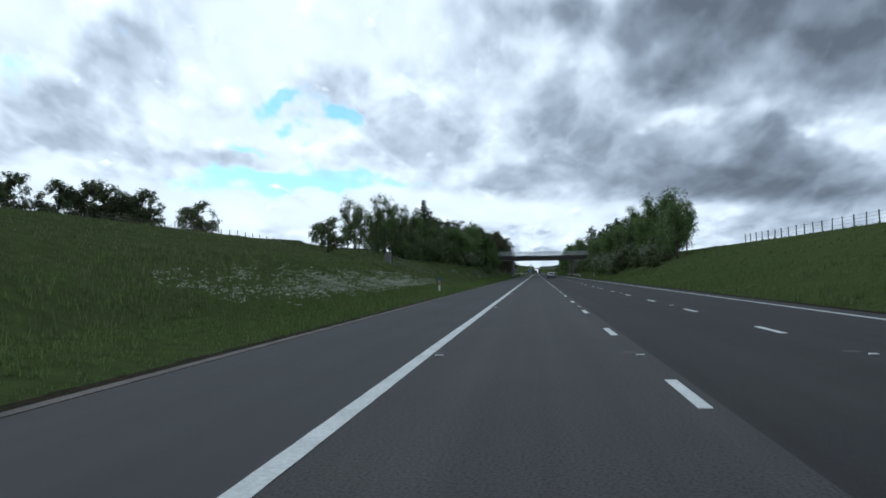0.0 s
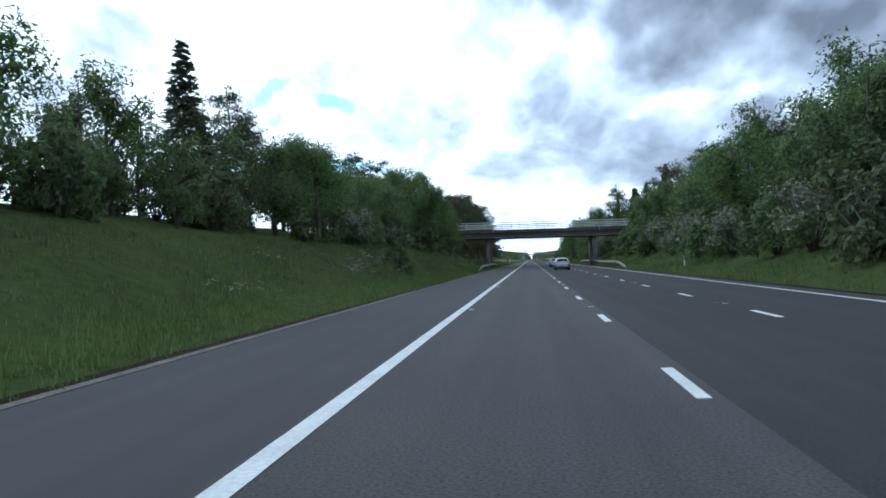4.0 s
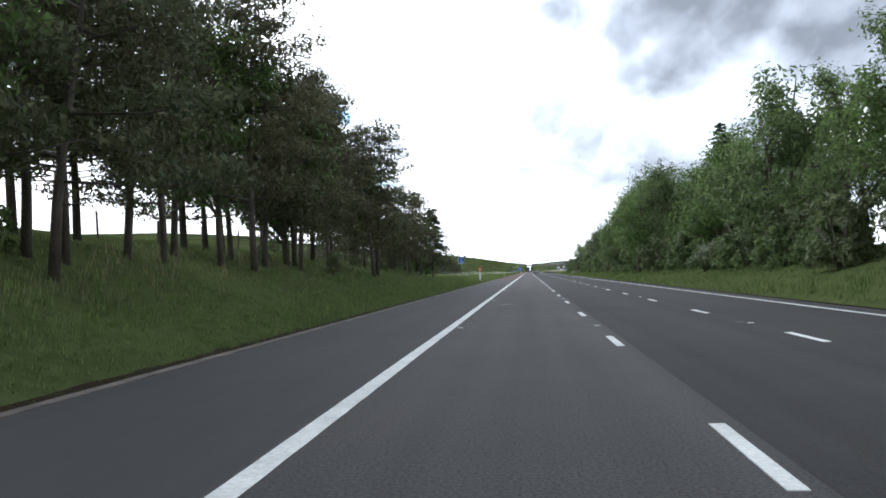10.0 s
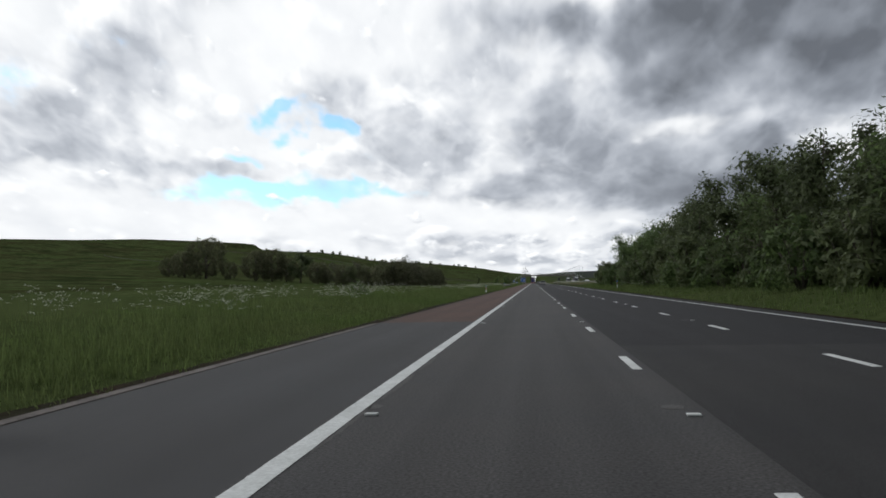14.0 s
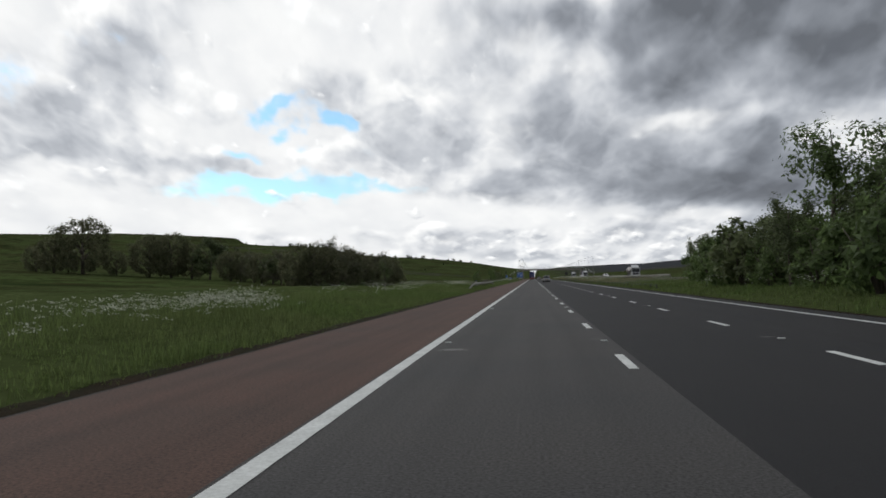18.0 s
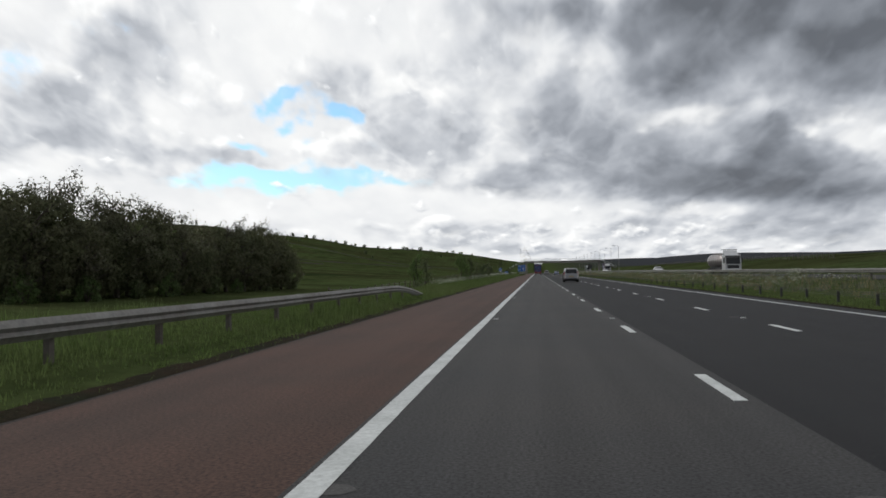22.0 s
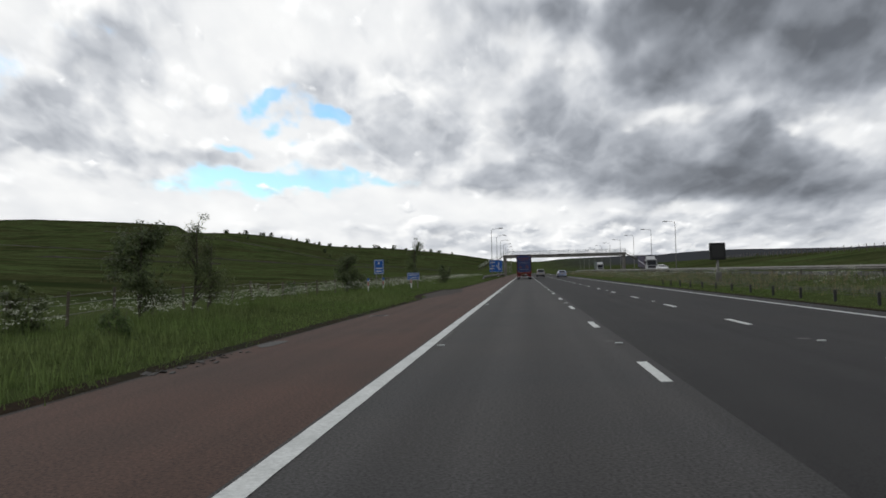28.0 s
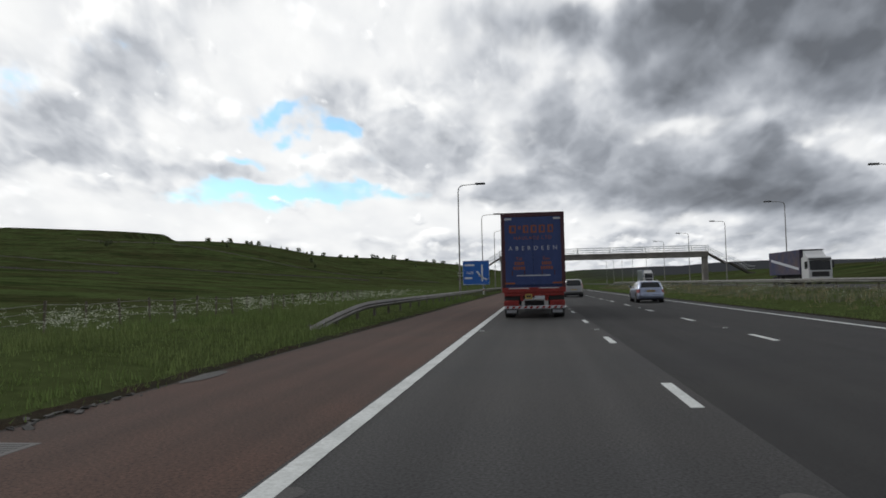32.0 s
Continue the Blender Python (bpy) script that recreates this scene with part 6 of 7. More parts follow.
    if rails:
        y0, y1, w = level(H - 0.05)
        for s in (-1, 1):
            part("roof_rail", tube([(s * w * 0.9, y0 + 0.15, H - 0.03), (s * w * 0.92, y0 + 0.28, H + 0.03), (s * w * 0.92, y1 - 0.3, H + 0.03), (s * w * 0.9, y1 - 0.15, H - 0.03)], 0.016, 6), "rim", root)
    return root


HATCH = [(0.20, 0.16, 4.10, 0.78), (0.30, 0.03, 4.22, 0.865), (0.45, 0.0, 4.30, 0.885), (0.60, 0.02, 4.28, 0.89), (0.75, 0.07, 4.15, 0.885), (0.88, 0.12, 3.70, 0.87), (0.97, 0.17, 3.25, 0.83),
         (1.08, 0.27, 2.94, 0.765), (1.22, 0.42, 2.60, 0.69), (1.34, 0.58, 2.28, 0.62), (1.41, 0.80, 2.02, 0.53), (1.45, 1.12, 1.8, 0.32)]
MPV = [(0.22, 0.18, 4.55, 0.82), (0.32, 0.03, 4.68, 0.90), (0.50, 0.0, 4.72, 0.925), (0.62, 0.02, 4.70, 0.93), (0.78, 0.05, 4.6, 0.93), (0.92, 0.07, 4.3, 0.925), (1.02, 0.09, 3.85, 0.905),
       (1.2, 0.13, 3.45, 0.87), (1.45, 0.21, 2.95, 0.825), (1.63, 0.32, 2.6, 0.765), (1.72, 0.46, 2.35, 0.69), (1.75, 0.8, 2.0, 0.42)]
ESTATE = [(0.19, 0.15, 4.35, 0.78), (0.28, 0.03, 4.45, 0.86), (0.42, 0.0, 4.55, 0.88), (0.56, 0.02, 4.53, 0.885), (0.70, 0.05, 4.4, 0.885), (0.85, 0.07, 4.0, 0.87), (0.93, 0.09, 3.45, 0.85),
          (1.05, 0.15, 3.05, 0.79), (1.22, 0.30, 2.6, 0.735), (1.34, 0.45, 2.3, 0.67), (1.40, 0.62, 2.1, 0.58), (1.43, 0.95, 1.8, 0.34)]


def hatch(name, label, m, paint, group=""):
    return car(name, label, m, paint, 4.3, 1.78, 1.47, 0.97, HATCH, (0.84, 1.04, 1.31, 0.10), ((0.75, 1.55, 0.25, 0.0), (1.60, 2.30, 0.0, 0.0), (2.36, 3.0, 0.0, -0.5)),
               (0.56, 0.99, 0.85, 0.97, 0.14), 0.50, seams=(0.66, 0.645), group=group, reflect=(0.44, 0.52, "trim"))


def people_carrier(name, label, m):
    return car(name, label, m, "paint_silver", 4.72, 1.86, 1.75, 1.02, MPV, (0.84, 1.10, 1.62, 0.04), ((0.55, 1.45, 0.15, 0.0), (1.52, 2.55, 0.0, 0.0), (2.62, 3.35, 0.0, -0.55)),
               (0.885, 0.985, 0.88, 1.36, 0.0), 0.72, seams=(0.50, 0.515), reflect=(0.55, 0.70, "lens_pale"))


hatch("hatchback_car", "silver five-door hatchback in the middle lane", pose(6.05, 222.9, 0.0), "paint_silverblue")
# same hatchback added a second time, at its earlier place
hatch("hatchback_car", "silver hatchback repeated farther back in the middle lane", pose(5.69, 187.4, 0.0), "paint_silverblue")
people_carrier("people_carrier", "silver people carrier with tall red tail lamps", pose(5.75, 643.4, 0.0))
# same people carrier added a second time, farther up the road
people_carrier("people_carrier", "silver people carrier ahead of the blue lorry", pose(5.6, 875, 0.0))
car("estate_car", "pale silver-blue estate car with roof rails in the outer lane", pose(9.3, 850.3, 0.0), "paint_blue", 4.55, 1.77, 1.43, 0.93, ESTATE, (0.80, 0.99, 1.30, 0.05),
    ((0.6, 1.5, 0.2, 0.0), (1.56, 2.3, 0.0, 0.0), (2.36, 3.1, 0.0, -0.5)), (0.76, 0.985, 0.66, 0.86, 0.0), 0.76, seams=(0.5, 0.52), rails=True)
hatch("oncoming_car", "white car on the opposite carriageway", pose(28, 849, 0.64, 0, 0, 180), "paint_white", "oncoming cars")
hatch("oncoming_car", "silver car on the opposite carriageway", pose(28.3, 722, 0.64, 0, 0, 180), "paint_silver", "oncoming cars")

# the blue box trailer ahead
lorry = empty("articulated_lorry", pose(1.83, 831, 0), "dark blue box trailer lorry with red frame and chassis", "lorry")
part("box_body", box(-1.26, 1.26, 0.05, 13.6, 1.08, 4.26, 0.03), "lorry_blue", lorry)
for s in (-1, 1):
    d = part("door", box(min(0.006 * s, 1.13 * s), max(0.006 * s, 1.13 * s), -0.015, 0.05, 1.36, 4.12, 0.012), "lorry_blue", lorry, "dark blue rear door")
    for xr in (0.35, 0.85):
        part("lock_rod", tube([(s * xr, -0.008, 1.3), (s * xr, -0.008, 4.15)], 0.014, 8), "lorry_blue", d)
        part("rod_handle", box(s * xr - 0.02, s * xr + 0.02, -0.055, -0.03, 1.75, 1.95, 0.008), "frame_red", d)
    for zz in (1.55, 2.3, 3.1, 3.95):
        part("hinge", box(s * 1.16 - 0.05, s * 1.16 + 0.05, -0.03, 0.0, zz - 0.05, zz + 0.05, 0.006), "frame_red", d)
    part("door_post", box(s * 1.2 - 0.075, s * 1.2 + 0.075, -0.02, 0.06, 1.06, 4.24, 0.012), "frame_red", lorry, "dull red corner post")
    part("marker_light", box(s * 0.98 - 0.14, s * 0.98 + 0.14, -0.035, -0.02, 4.0, 4.08, 0.008), "letter_white", lorry)
    part("reflector", box(s * 0.95 - 0.2, s * 0.95 + 0.2, -0.03, -0.016, 1.40, 1.47), "letter_orange", lorry)
part("roof_frame", box(-1.275, 1.275, -0.026, 0.06, 4.12, 4.3, 0.015), "frame_red", lorry)
part("sill_frame", box(-1.275, 1.275, -0.03, 0.06, 1.06, 1.26, 0.015), "lorry_red", lorry, "red rear sill")
part("stripe", box(-1.0, -0.2, -0.036, -0.031, 1.215, 1.25), "letter_white", lorry)
part("stripe", box(0.2, 1.0, -0.036, -0.031, 1.215, 1.25), "letter_white", lorry)
# the name as plain serifed bars, then the legible words
for i, (bx, bw_) in enumerate(((-0.80, 0.30), (-0.52, 0.11), (-0.27, 0.24), (0.05, 0.26), (0.38, 0.26), (0.72, 0.24))):
    z0, z1 = (3.62, 3.76) if i == 1 else (3.47, 3.78)
    nb = part("name_block", box(bx - bw_ * 0.46, bx - bw_ * 0.16, -0.022, -0.016, z0, z1), "letter_orange", lorry)
    part("name_stroke", box(bx + bw_ * 0.26, bx + bw_ * 0.44, -0.022, -0.016, z0, z1), "letter_orange", nb)
    part("name_serif", box(bx - bw_ * 0.16, bx + bw_ * 0.26, -0.022, -0.016, z0, z0 + 0.055), "letter_orange", nb)
    part("name_serif", box(bx - bw_ * 0.16, bx + bw_ * 0.26, -0.022, -0.016, z1 - 0.05, z1), "letter_orange", nb)
text_part("HAULAGE LTD", 0.2, (0, -0.02, 3.26), "letter_orange", lorry, 1.2)
text_part("A B E R D E E N", 0.235, (0, -0.02, 2.84), "letter_white", lorry, 1.22)
for sx, word in ((-0.55, "Tel."), (0.55, "Fax.")):
    text_part(word, 0.19, (sx, -0.02, 2.42), "letter_orange", lorry)
    for k, wb in ((0, 0.2), (1, 0.25)):
        for q in range(5):
            part("number_bar", box(sx - wb + 0.4 * wb * q, sx - wb + 0.4 * wb * q + 0.28 * wb, -0.021, -0.016, 2.17 - 0.19 * k, 2.30 - 0.19 * k), "letter_orange", lorry)
part("address_bar", box(-0.68, 0.68, -0.021, -0.016, 1.72, 1.765), "letter_white", lorry)
# chassis
part("rear_beam", box(-1.2, 1.2, 0.02, 0.3, 0.92, 1.08, 0.02), "lorry_red", lorry)
for s in (-1, 1):
    part("chassis_rail", box(s * 0.5 - 0.06, s * 0.5 + 0.06, 0.1, 9.5, 0.72, 1.08, 0.01), "lorry_red", lorry)
    lb = part("lamp_board", box(s * 0.92 - 0.3, s * 0.92 + 0.3, 0.02, 0.12, 0.52, 0.74, 0.02), "lorry_red", lorry)
    part("tail_lamp", box(s * 0.95 - 0.19, s * 0.95 + 0.19, -0.01, 0.03, 0.55, 0.70, 0.02), "tail", lb, "red tail lamp")
    part("step_panel", box(s * 0.9 - 0.3, s * 0.9 + 0.3, 0.15, 0.2, 0.76, 0.92, 0.01), "trim", lorry)
    part("mudflap", box(s * 0.93 - 0.26, s * 0.93 + 0.26, 0.42, 0.44, 0.18, 0.7), "trim", lorry)
    part("flap_badge", box(s * 0.93 - 0.2, s * 0.93 + 0.2, 0.412, 0.419, 0.22, 0.34), "letter_white", lorry)
bar = part("underrun_bar", box(-1.2, 1.2, 0.0, 0.1, 0.40, 0.52, 0.015), "letter_white", lorry, "red and white chevron underrun bar")
for k in range(10):
    bm = bmesh.new()
    x0 = -1.16 + 0.24 * k
    vs = [bm.verts.new(p) for p in ((x0, -0.004, 0.415), (x0 + 0.11, -0.004, 0.415), (x0 + 0.17, -0.004, 0.505), (x0 + 0.06, -0.004, 0.505))]
    bm.faces.new(vs)
    part("chevron", bm, "lorry_red", bar)
pl = part("number_plate", box(-0.36, -0.08, -0.01, 0.02, 0.80, 1.0, 0.004), "plate", lorry, "yellow plate with plain bars")
part("plate_bar", box(-0.31, -0.13, -0.014, -0.011, 0.86, 0.94), "trim", pl)
part("white_plate", box(0.02, 0.42, -0.01, 0.02, 0.80, 0.92, 0.004), "letter_white", lorry)
part("axle_box", box(-0.4, 0.4, 0.6, 0.9, 0.35, 0.72, 0.02), "trim", lorry)
for yy in (1.6, 2.9, 4.2):
    for s in (-1, 1):
        wheel(lorry, s * 1.24, yy, 0.5, 0.42)
for s in (-1, 1):
    part("side_skirt", box(s * 1.2 - 0.02, s * 1.2 + 0.02, 5.2, 10.0, 0.45, 1.0, 0.01), "frame_red", lorry)
part("cab", prism([(13.9, 0.6), (16.3, 0.6), (16.3, 1.9), (16.05, 3.4), (15.2, 3.95), (13.9, 3.95)], -1.22, 1.22), "lorry_red", lorry, "red tractor cab")
part("windscreen", prism([(16.31, 2.0), (16.34, 2.0), (16.12, 3.1), (16.09, 3.1)], -1.05, 1.05), "glass", lorry)
for yy in (13.7, 15.6):
    for s in (-1, 1):
        wheel(lorry, s * 1.2, yy, 0.5, 0.38)


def oncoming_lorry(name, label, m, side, cab_paint):
    root = empty(name, m, label, "lorry", "oncoming lorries")
    part("cab", prism([(0.0, 0.5), (0.0, 1.5), (0.22, 2.9), (0.35, 3.0), (2.2, 3.0), (2.2, 0.5)], -1.22, 1.22), cab_paint, root, "white forward-control cab")
    part("windscreen", prism([(-0.012, 1.55), (0.015, 1.55), (0.2, 2.6), (0.17, 2.6)], -1.08, 1.08), "glass", root)
    part("visor", prism([(0.0, 2.68), (0.24, 2.68), (0.3, 2.86), (0.1, 2.86)], -1.15, 1.15), "trim", root)
    part("grille", box(-0.9, 0.9, -0.02, 0.02, 0.85, 1.4, 0.02), "trim", root)
    part("bumper", box(-1.22, 1.22, -0.06, 0.2, 0.35, 0.75, 0.05), cab_paint, root)
    part("air_deflector", prism([(0.9, 3.0), (1.5, 3.3), (2.1, 3.75), (2.1, 3.0)], -1.05, 1.05), cab_paint, root)
    part("headboard", box(-1.24, 1.24, 2.3, 2.58, 3.82, 3.92, 0.02), "trim", root)
    for s in (-1, 1):
        part("headlamp", box(s * 0.95 - 0.17, s * 0.95 + 0.17, -0.075, -0.05, 0.55, 0.7, 0.02), "rim", root)
        part("mirror", box(s * 1.38 - 0.1, s * 1.38 + 0.1, 0.1, 0.2, 1.8, 2.5, 0.03), "trim", root)
        part("side_window", box(s * 1.221 - 0.01, s * 1.221 + 0.01, 0.45, 1.2, 1.7, 2.5), "glass", root)
    if side == "tank":
        bm = tube([(0, 2.9, 2.15), (0, 3.1, 2.15), (0, 13.0, 2.15), (0, 13.3, 2.15)], [0.8, 1.12, 1.12, 0.8], 28)
        part("tank", bm, "tank", root, "ribbed dull steel tank", smooth=True)
        for yy in np.arange(4, 13, 1.5):
            part("rib", tube([(0, yy, 2.15), (0, yy + 0.08, 2.15)], 1.15, 28), "steel_dull", root)
        part("catwalk", box(-0.3, 0.3, 3.2, 12.8, 3.25, 3.36), "steel_dull", root)
    else:
        part("box_body", box(-1.26, 1.26, 2.6, 13.6, 1.1, 3.9, 0.03), side, root, "printed curtain-sided load box")
        if side == "side_print":
            for a in (-1, 1):
                part("stripe", prism([(3.0, 1.6), (3.0, 1.9), (12.8, 3.1), (12.8, 2.8)], a * 1.262, a * 1.267), "letter_white", root)
    part("chassis", box(-0.5, 0.5, 1.5, 13.4, 0.6, 1.1), "trim", root)
    for yy in (0.85, 3.3, 9.6, 10.9, 12.2):
        for s in (-1, 1):
            wheel(root, s * 1.2, yy, 0.48, 0.4)
    return root


oncoming_lorry("oncoming_lorry", "white-cabbed lorry with a dark blue printed curtain side", pose(32.6, 886, 0.64), "side_print", "paint_white")
oncoming_lorry("oncoming_lorry", "pale box lorry far along the opposite carriageway", pose(32.6, 1010, 0.64), "paint_blue", "paint_white")
oncoming_lorry("tanker_lorry", "dull steel tanker lorry on the opposite carriageway", pose(32.4, 672, 0.64), "tank", "paint_white")

# ---------------------------------------------------------------- verge growth


def blades(name, seed, x0, x1, y0, y1, per_m2, h0, h1, w, mat, label, category="grass", lean=0.35):
    rng = np.random.default_rng(seed)
    n = int(abs(x1 - x0) * (y1 - y0) * per_m2)
    # tufts of about six blades
    tx, ty = rng.uniform(x0, x1, n // 6 + 1), rng.uniform(y0, y1, n // 6 + 1)
    keep = np.sin(tx * 1.7 + np.sin(ty * 0.9)) * np.sin(ty * 0.6 + 1.3 * np.sin(tx * 0.8)) + rng.uniform(-1.2, 1.2, len(tx)) > -1.45
    tx, ty = tx[keep], ty[keep]
    th = rng.uniform(h0, h1, len(tx)) * (0.8 + 0.35 * np.sin(ty * 0.23 + tx))
    i = np.repeat(np.arange(len(tx)), 6)
    m = len(i)
    x, y = tx[i] + rng.normal(0, 0.09, m), ty[i] + rng.normal(0, 0.09, m)
    z = land(x, y) - 0.03
    h = th[i] * rng.uniform(0.55, 1.15, m)
    a = rng.uniform(0, 6.283, m)
    ww = w * rng.uniform(0.6, 1.3, m)
    la, lr = rng.uniform(0, 6.283, m), lean * h * rng.uniform(0.2, 1.2, m)
    p0 = np.stack([x - np.cos(a) * ww, y - np.sin(a) * ww, z], 1)
    p1 = np.stack([x + np.cos(a) * ww, y + np.sin(a) * ww, z], 1)
    p2 = np.stack([x + np.cos(la) * lr, y + np.sin(la) * lr, z + h], 1)
    ob = new(name, quads_mesh(name, np.stack([p0, p1, p2], 1), mat, 3))
    return tagged(ob, label, category, kind="stuff")


blades("verge_grass", 1, -7.2, -4.05, -4, 374, 120, 0.10, 0.30, 0.020, "blade", "uneven lush green grass along the shoulder")
blades("verge_grass", 14, -7.2, -4.12, 374, 741, 110, 0.12, 0.34, 0.020, "blade", "uneven lush green grass along the shoulder")
blades("verge_grass", 15, -4.2, -3.82, -4, 741, 110, 0.07, 0.2, 0.011, "blade", "short ragged grass creeping over the shoulder edge", lean=0.8)
blades("verge_grass", 16, -4.2, -3.82, 766, 880, 110, 0.07, 0.2, 0.011, "blade", "short ragged grass creeping over the shoulder edge", lean=0.8)
blades("verge_grass", 12, -7.2, -5.2, 741, 766, 80, 0.16, 0.42, 0.017, "blade", "long green grass by the standing place")
blades("verge_grass", 13, -7.2, -4.12, 766, 880, 80, 0.14, 0.36, 0.017, "blade", "uneven lush green grass along the shoulder")
blades("bank_grass", 22, -14, -7.0, -4, 345, 22, 0.16, 0.42, 0.018, "blade_dull", "pale rough grass up the bank")
blades("bank_grass", 2, -14, -7.0, -4, 345, 32, 0.13, 0.38, 0.020, "blade", "long rough grass up the bank")
blades("field_edge_grass", 3, -11.5, -7.0, 345, 880, 38, 0.28, 0.62, 0.016, "blade", "tall rank grass along the field edge")
blades("bank_grass", 4, -24, -14, -4, 110, 22, 0.1, 0.28, 0.026, "blade_dull", "rough grass over the hillside")
blades("verge_grass", 17, -7.4, -4.35, 318, 374, 45, 0.35, 0.75, 0.014, "blade", "tall seeding grass round the telephone post")
blades("reserve_grass", 5, 12.5, 17.5, -4, 545, 26, 0.2, 0.5, 0.021, "blade", "rough grass along the central verge")
blades("reserve_grass", 6, 12.5, 15.2, 540, 960, 60, 0.06, 0.18, 0.024, "blade", "short green grass along the central verge")
blades("reserve_grass", 18, 15.0, 22.0, 540, 960, 26, 0.16, 0.36, 0.026, "blade_pale", "pale seeding grass on the reserve")
blades("verge_grass", 20, -5.4, -4.3, 192, 251, 60, 0.25, 0.5, 0.014, "blade", "long grass at the foot of the crash barrier")
blades("verge_grass", 19, -6.3, -5.0, 532, 600, 60, 0.25, 0.5, 0.014, "blade", "long grass at the foot of the crash barrier")
blades("bank_grass", 7, 17.5, 27, -4, 110, 9, 0.1, 0.28, 0.045, "blade", "rough grass up the far bank")
blades("dry_stems", 8, -12.5, -8, 244, 300, 1.4, 0.6, 1.3, 0.012, "straw", "pale dry stems among the grass", "grass")
blades("dry_stems", 9, 13.8, 22, 560, 950, 6.0, 0.4, 0.75, 0.010, "straw", "pale seeding grass on the reserve", "grass")


def parsley(seed, areas):
    """Cow parsley: thin stems, each with a few flat heads of tiny white flowers."""
    rng = np.random.default_rng(seed)
    heads, stems = [], []
    for x0, x1, y0, y1, count, h0, h1 in areas:
        gx, gy = rng.uniform(x0, x1, count // 9 + 1), rng.uniform(y0, y1, count // 9 + 1)
        i = rng.integers(0, len(gx), count)
        x = gx[i] + rng.normal(0, 0.45, count)
        y = gy[i] + rng.normal(0, 0.7, count)
        z = land(x, y)
        h = rng.uniform(h0, h1, count)
        for k in range(3):
            bx, by = rng.normal(0, 0.13, count), rng.normal(0, 0.13, count)
            tip = np.stack([x + bx, y + by, z + h * rng.uniform(0.8, 1.0, count)], 1)
            foot = np.stack([x, y, z], 1)
            stems.append(np.stack([foot - [0.006, 0, 0], foot + [0.006, 0, 0], tip], 1))
            for q in range(5):
                c = tip + np.stack([rng.normal(0, 0.045, count), rng.normal(0, 0.045, count), rng.normal(0, 0.012, count)], 1)
                s = rng.uniform(0.01, 0.024, count)[:, None]
                a = rng.uniform(0, 6.283, count)
                u = np.stack([np.cos(a), np.sin(a), rng.normal(0, 0.5, count)], 1) * s
                w = np.stack([-np.sin(a), np.cos(a), rng.normal(0, 0.5, count)], 1) * s
                heads.append(np.stack([c - u, c - w, c + u, c + w], 1))
    ob = new("cow_parsley", quads_mesh("cow_parsley", np.concatenate(heads), "umbel"))
    tagged(ob, "drifts of white cow parsley in flower on the verge", "wildflowers", kind="stuff")
    ob = new("cow_parsley_stems", quads_mesh("cow_parsley_stems", np.concatenate(stems), "blade", 3))
    tagged(ob, "thin green cow parsley stems", "wildflowers", kind="stuff")


parsley(3, [(-8.6, -5.6, 20, 58, 900, 0.5, 0.95), (-10, -6.5, 330, 420, 520, 0.6, 1.15), (-11, -6.6, 430, 530, 420, 0.5, 0.9), (-8.2, -6.4, 459, 473, 330, 0.5, 0.85), (-9, -6.4, 534, 556, 330, 0.5, 0.9), (-9.5, -6.5, 618, 700, 500, 0.4, 0.9),
            (-12, -6.8, 700, 860, 1900, 0.5, 0.95), (-12, -6.5, 150, 226, 170, 0.3, 0.7), (-11, -6.5, 85, 140, 60, 0.4, 0.8), (14.5, 21.5, 590, 940, 1800, 0.4, 0.8), (14.5, 17, 380, 540, 250, 0.5, 0.9)])

# exposed rock on the cutting
out = empty("rock_outcrop", pose(-9.6, 155, 0), "broken brown-grey rock ledges in the grass bank", "rock")
rnd = random.Random(12)
for i in range(150):
    y = 143 + 26 * (i / 150) + rnd.uniform(-0.8, 0.8)
    x = -9.6 + rnd.gauss(0, 0.55) + 0.5 * math.sin(y * 0.4)
    bm = bmesh.new()
    box_into(bm, -0.5, 0.5, -0.5, 0.5, -0.5, 0.5, 0.12)
    for v in bm.verts:
        v.co += Vector((rnd.uniform(-0.09, 0.09), rnd.uniform(-0.09, 0.09), rnd.uniform(-0.09, 0.09)))
    s = Matrix.Diagonal((rnd.uniform(0.15, 0.45), rnd.uniform(0.2, 0.7), rnd.uniform(0.06, 0.17), 1))
    bmesh.ops.transform(bm, matrix=pose(x + 9.6, y - 155, land1(x, y) - 0.03, rnd.uniform(-12, 12), rnd.uniform(-15, 15), rnd.uniform(-25, 25)) @ s, verts=bm.verts)
    part("rock", bm, "rock", out)

# repairs, covers and drains in the surface
M["iron"] = material("worn_iron", (0.075, 0.072, 0.07), 0.6, 0.4, vary=0.3, scale=6, fine_scale=40, bump=0.3)


def cover(x, y, r, name="manhole_cover"):
    root = empty(name, pose(x, y, 0), "round iron cover set in a pale worn patch", "manhole cover")
    n = 20
    bm = bmesh.new()
    bm.faces.new([bm.verts.new((r * 1.5 * math.cos(2 * math.pi * i / n) * (1 + 0.05 * math.sin(3 * i)), r * 1.5 * math.sin(2 * math.pi * i / n), 0.003)) for i in range(n)])
    part("surround", bm, "patch", root)
    part("lid", tube([(0, 0, -0.05), (0, 0, 0.008)], r, 24), "iron", root)


cover(1.02, 278.2, 0.27)
cover(0.55, 461.5, 0.22)
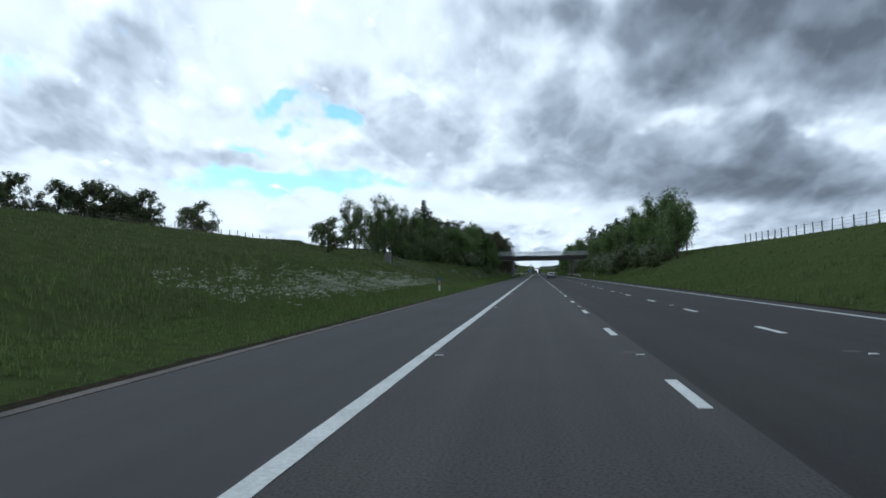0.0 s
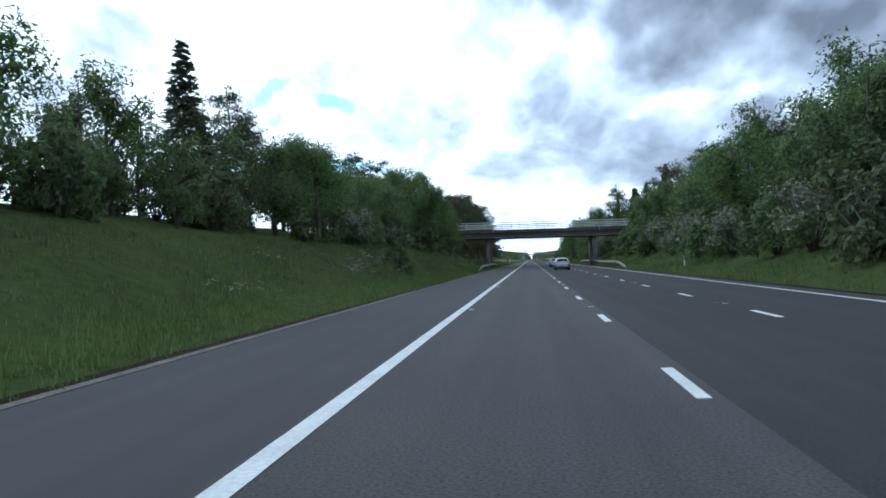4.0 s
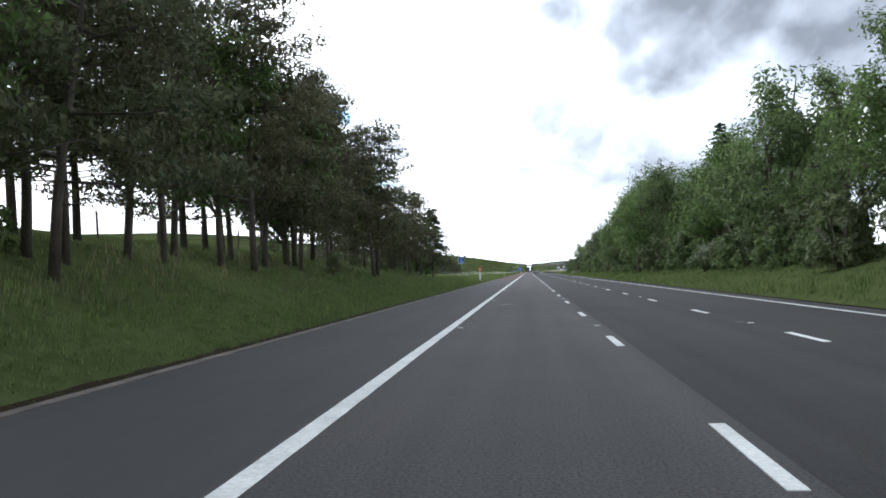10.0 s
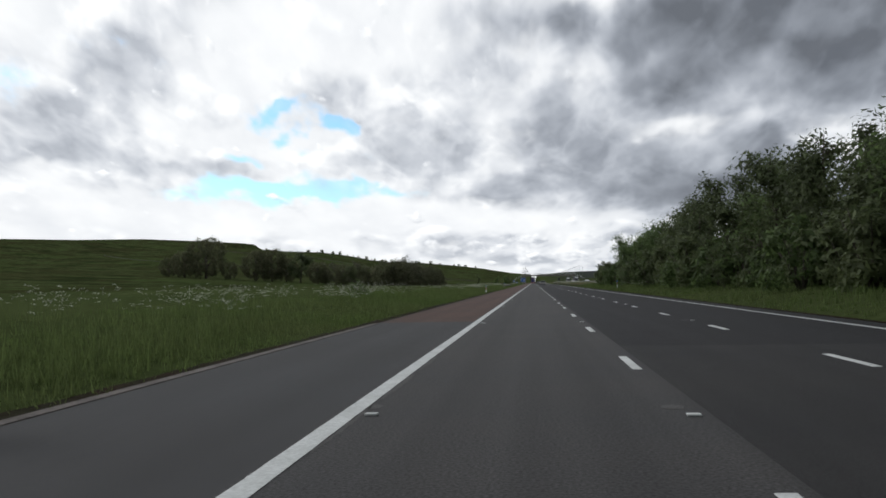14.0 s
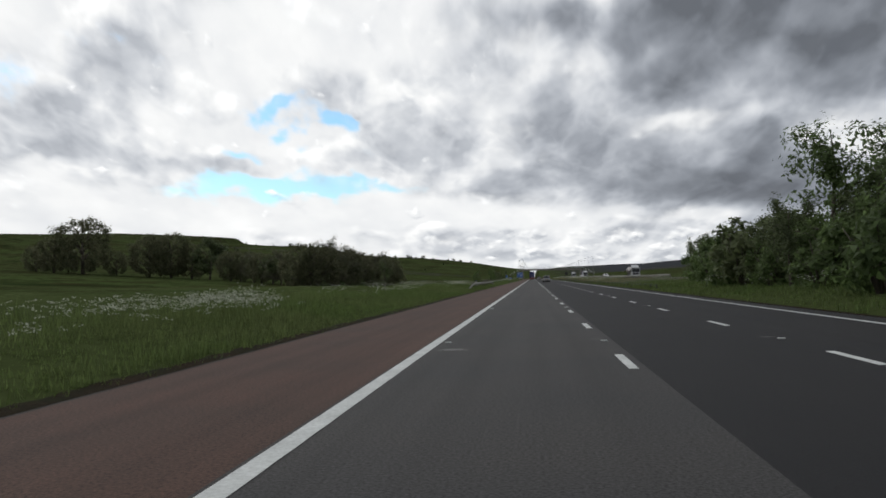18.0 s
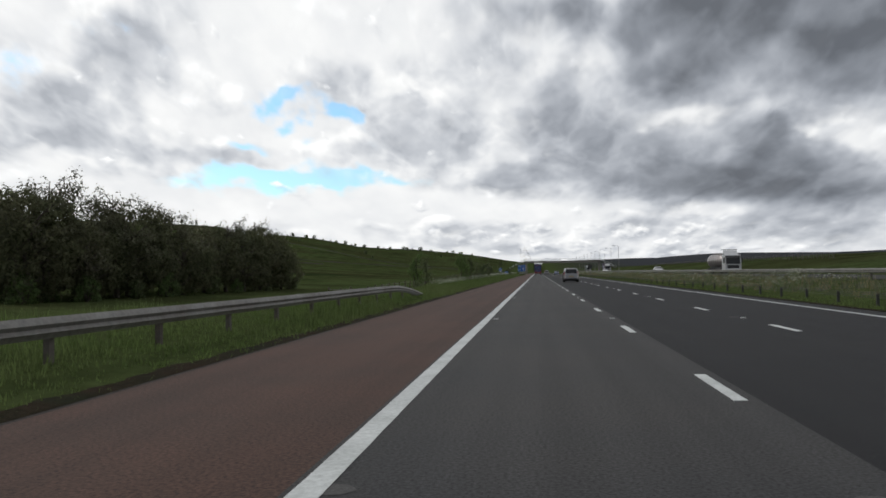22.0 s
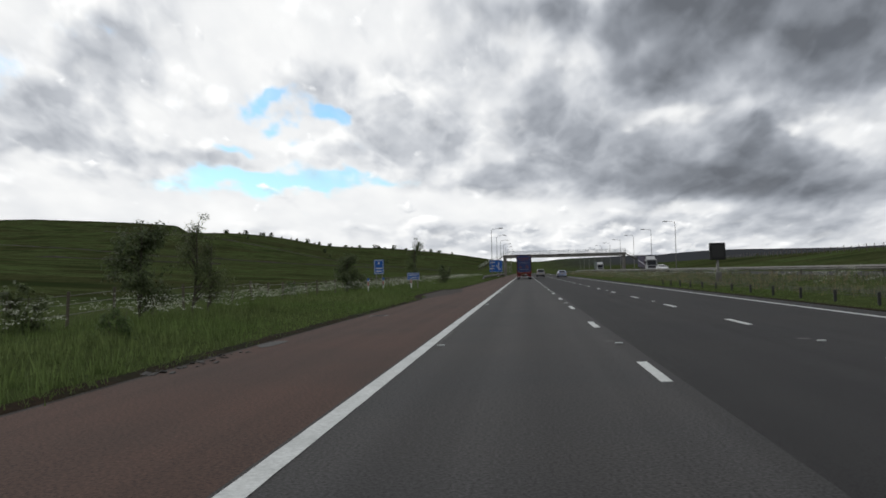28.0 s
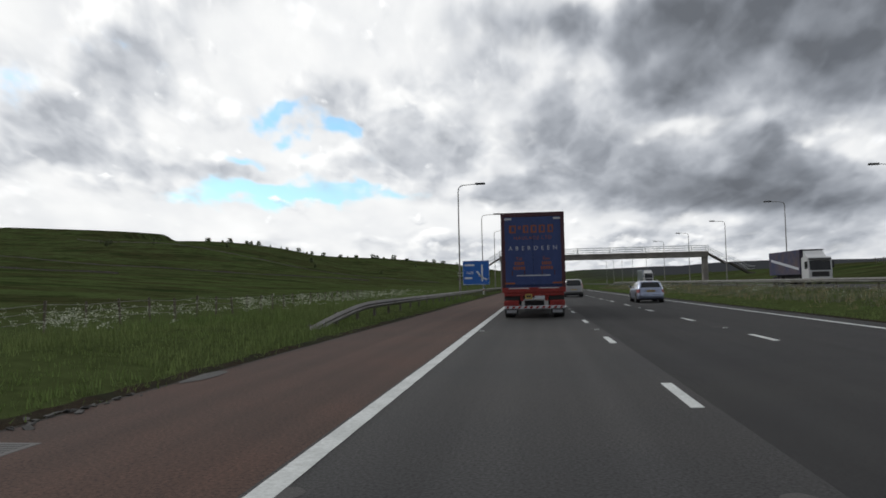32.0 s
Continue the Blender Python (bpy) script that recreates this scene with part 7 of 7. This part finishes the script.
for y in (405, 520, 604, 703, 726, 787, 807):
    d = empty("drain_cover", pose(-3.1, y, 0), "rectangular iron drain grate by the shoulder edge", "drain")
    part("frame", box(-0.3, 0.3, -0.3, 0.3, -0.04, 0.004, 0.01), "iron", d)
    for k in range(6):
        part("slot", box(-0.22, 0.22, -0.235 + 0.085 * k, -0.2 + 0.085 * k, 0.004, 0.007), "black", d)
box_lid = empty("inspection_cover", pose(-0.48, 444.6, 0), "dark rectangular service cover in a pale concrete frame", "manhole cover")
part("lid", box(-0.2, 0.2, -1.3, 1.3, -0.04, 0.003), "asphalt_dark", box_lid)
for x0, x1, y0, y1 in ((-0.27, -0.2, -1.37, 1.37), (0.2, 0.26, -1.37, 1.37), (-0.2, 0.2, -1.37, -1.3), (-0.2, 0.2, 1.3, 1.37)):
    part("frame", box(x0, x1, y0, y1, -0.04, 0.005), "haunch", box_lid)
rnd = random.Random(4)
scar = empty("surface_repairs", pose(0, 0, 0), "pale worn strips of old road patching beside the line", "road patch", kind="structure")
for y0, y1, x in ((296, 362, 0.24), (604, 640, 0.28), (690, 706, 0.26), (716, 727, 0.27)):
    y = y0
    while y < y1:
        l = rnd.uniform(1.2, 4.0)
        n = 26
        wd = rnd.uniform(0.03, 0.07)
        vs = [(0.118 + rnd.uniform(-0.004, 0.012), y + l * i / n, 0.0035) for i in range(n + 1)]
        vs += [(0.13 + wd * (0.35 + 0.65 * math.sin(math.pi * min(1, max(0.04, i / n)))) + rnd.uniform(-0.012, 0.018) + (x - 0.24), y + l * i / n, 0.0035) for i in range(n, -1, -1)]
        attach("patch", raw_mesh("patch", vs, [tuple(range(len(vs)))], "patch"), scar)
        y += l + rnd.uniform(0.2, 2.5)

# broken pale concrete and rubble beside the drains on the shoulder edge
rnd = random.Random(9)
for y0, x0 in ((761.5, -3.9), (812.5, -3.55), (716, -3.4)):
    root = empty("broken_concrete_edge", pose(x0, y0, 0), "pale broken concrete and rubble along the shoulder edge", "rubble")
    n = 9
    bm = bmesh.new()
    bm.faces.new([bm.verts.new((0.22 * math.cos(2 * math.pi * i / n) * rnd.uniform(0.7, 1.1), 0.9 * math.sin(2 * math.pi * i / n) * rnd.uniform(0.75, 1.1), 0.009)) for i in range(n)])
    part("slab", bm, "patch", root)
    for i in range(26):
        bm = bmesh.new()
        box_into(bm, -0.5, 0.5, -0.5, 0.5, -0.5, 0.5, 0.15)
        s = rnd.uniform(0.03, 0.09)
        bmesh.ops.transform(bm, matrix=pose(-0.1 + rnd.gauss(0, 0.12), -1.6 - rnd.uniform(0, 3.2), 0.012, rnd.uniform(-20, 20), rnd.uniform(-20, 20), rnd.uniform(0, 180)) @ Matrix.Diagonal((s, s * 1.6, s * 0.3, 1)), verts=bm.verts)
        part("stone", bm, "patch", root)
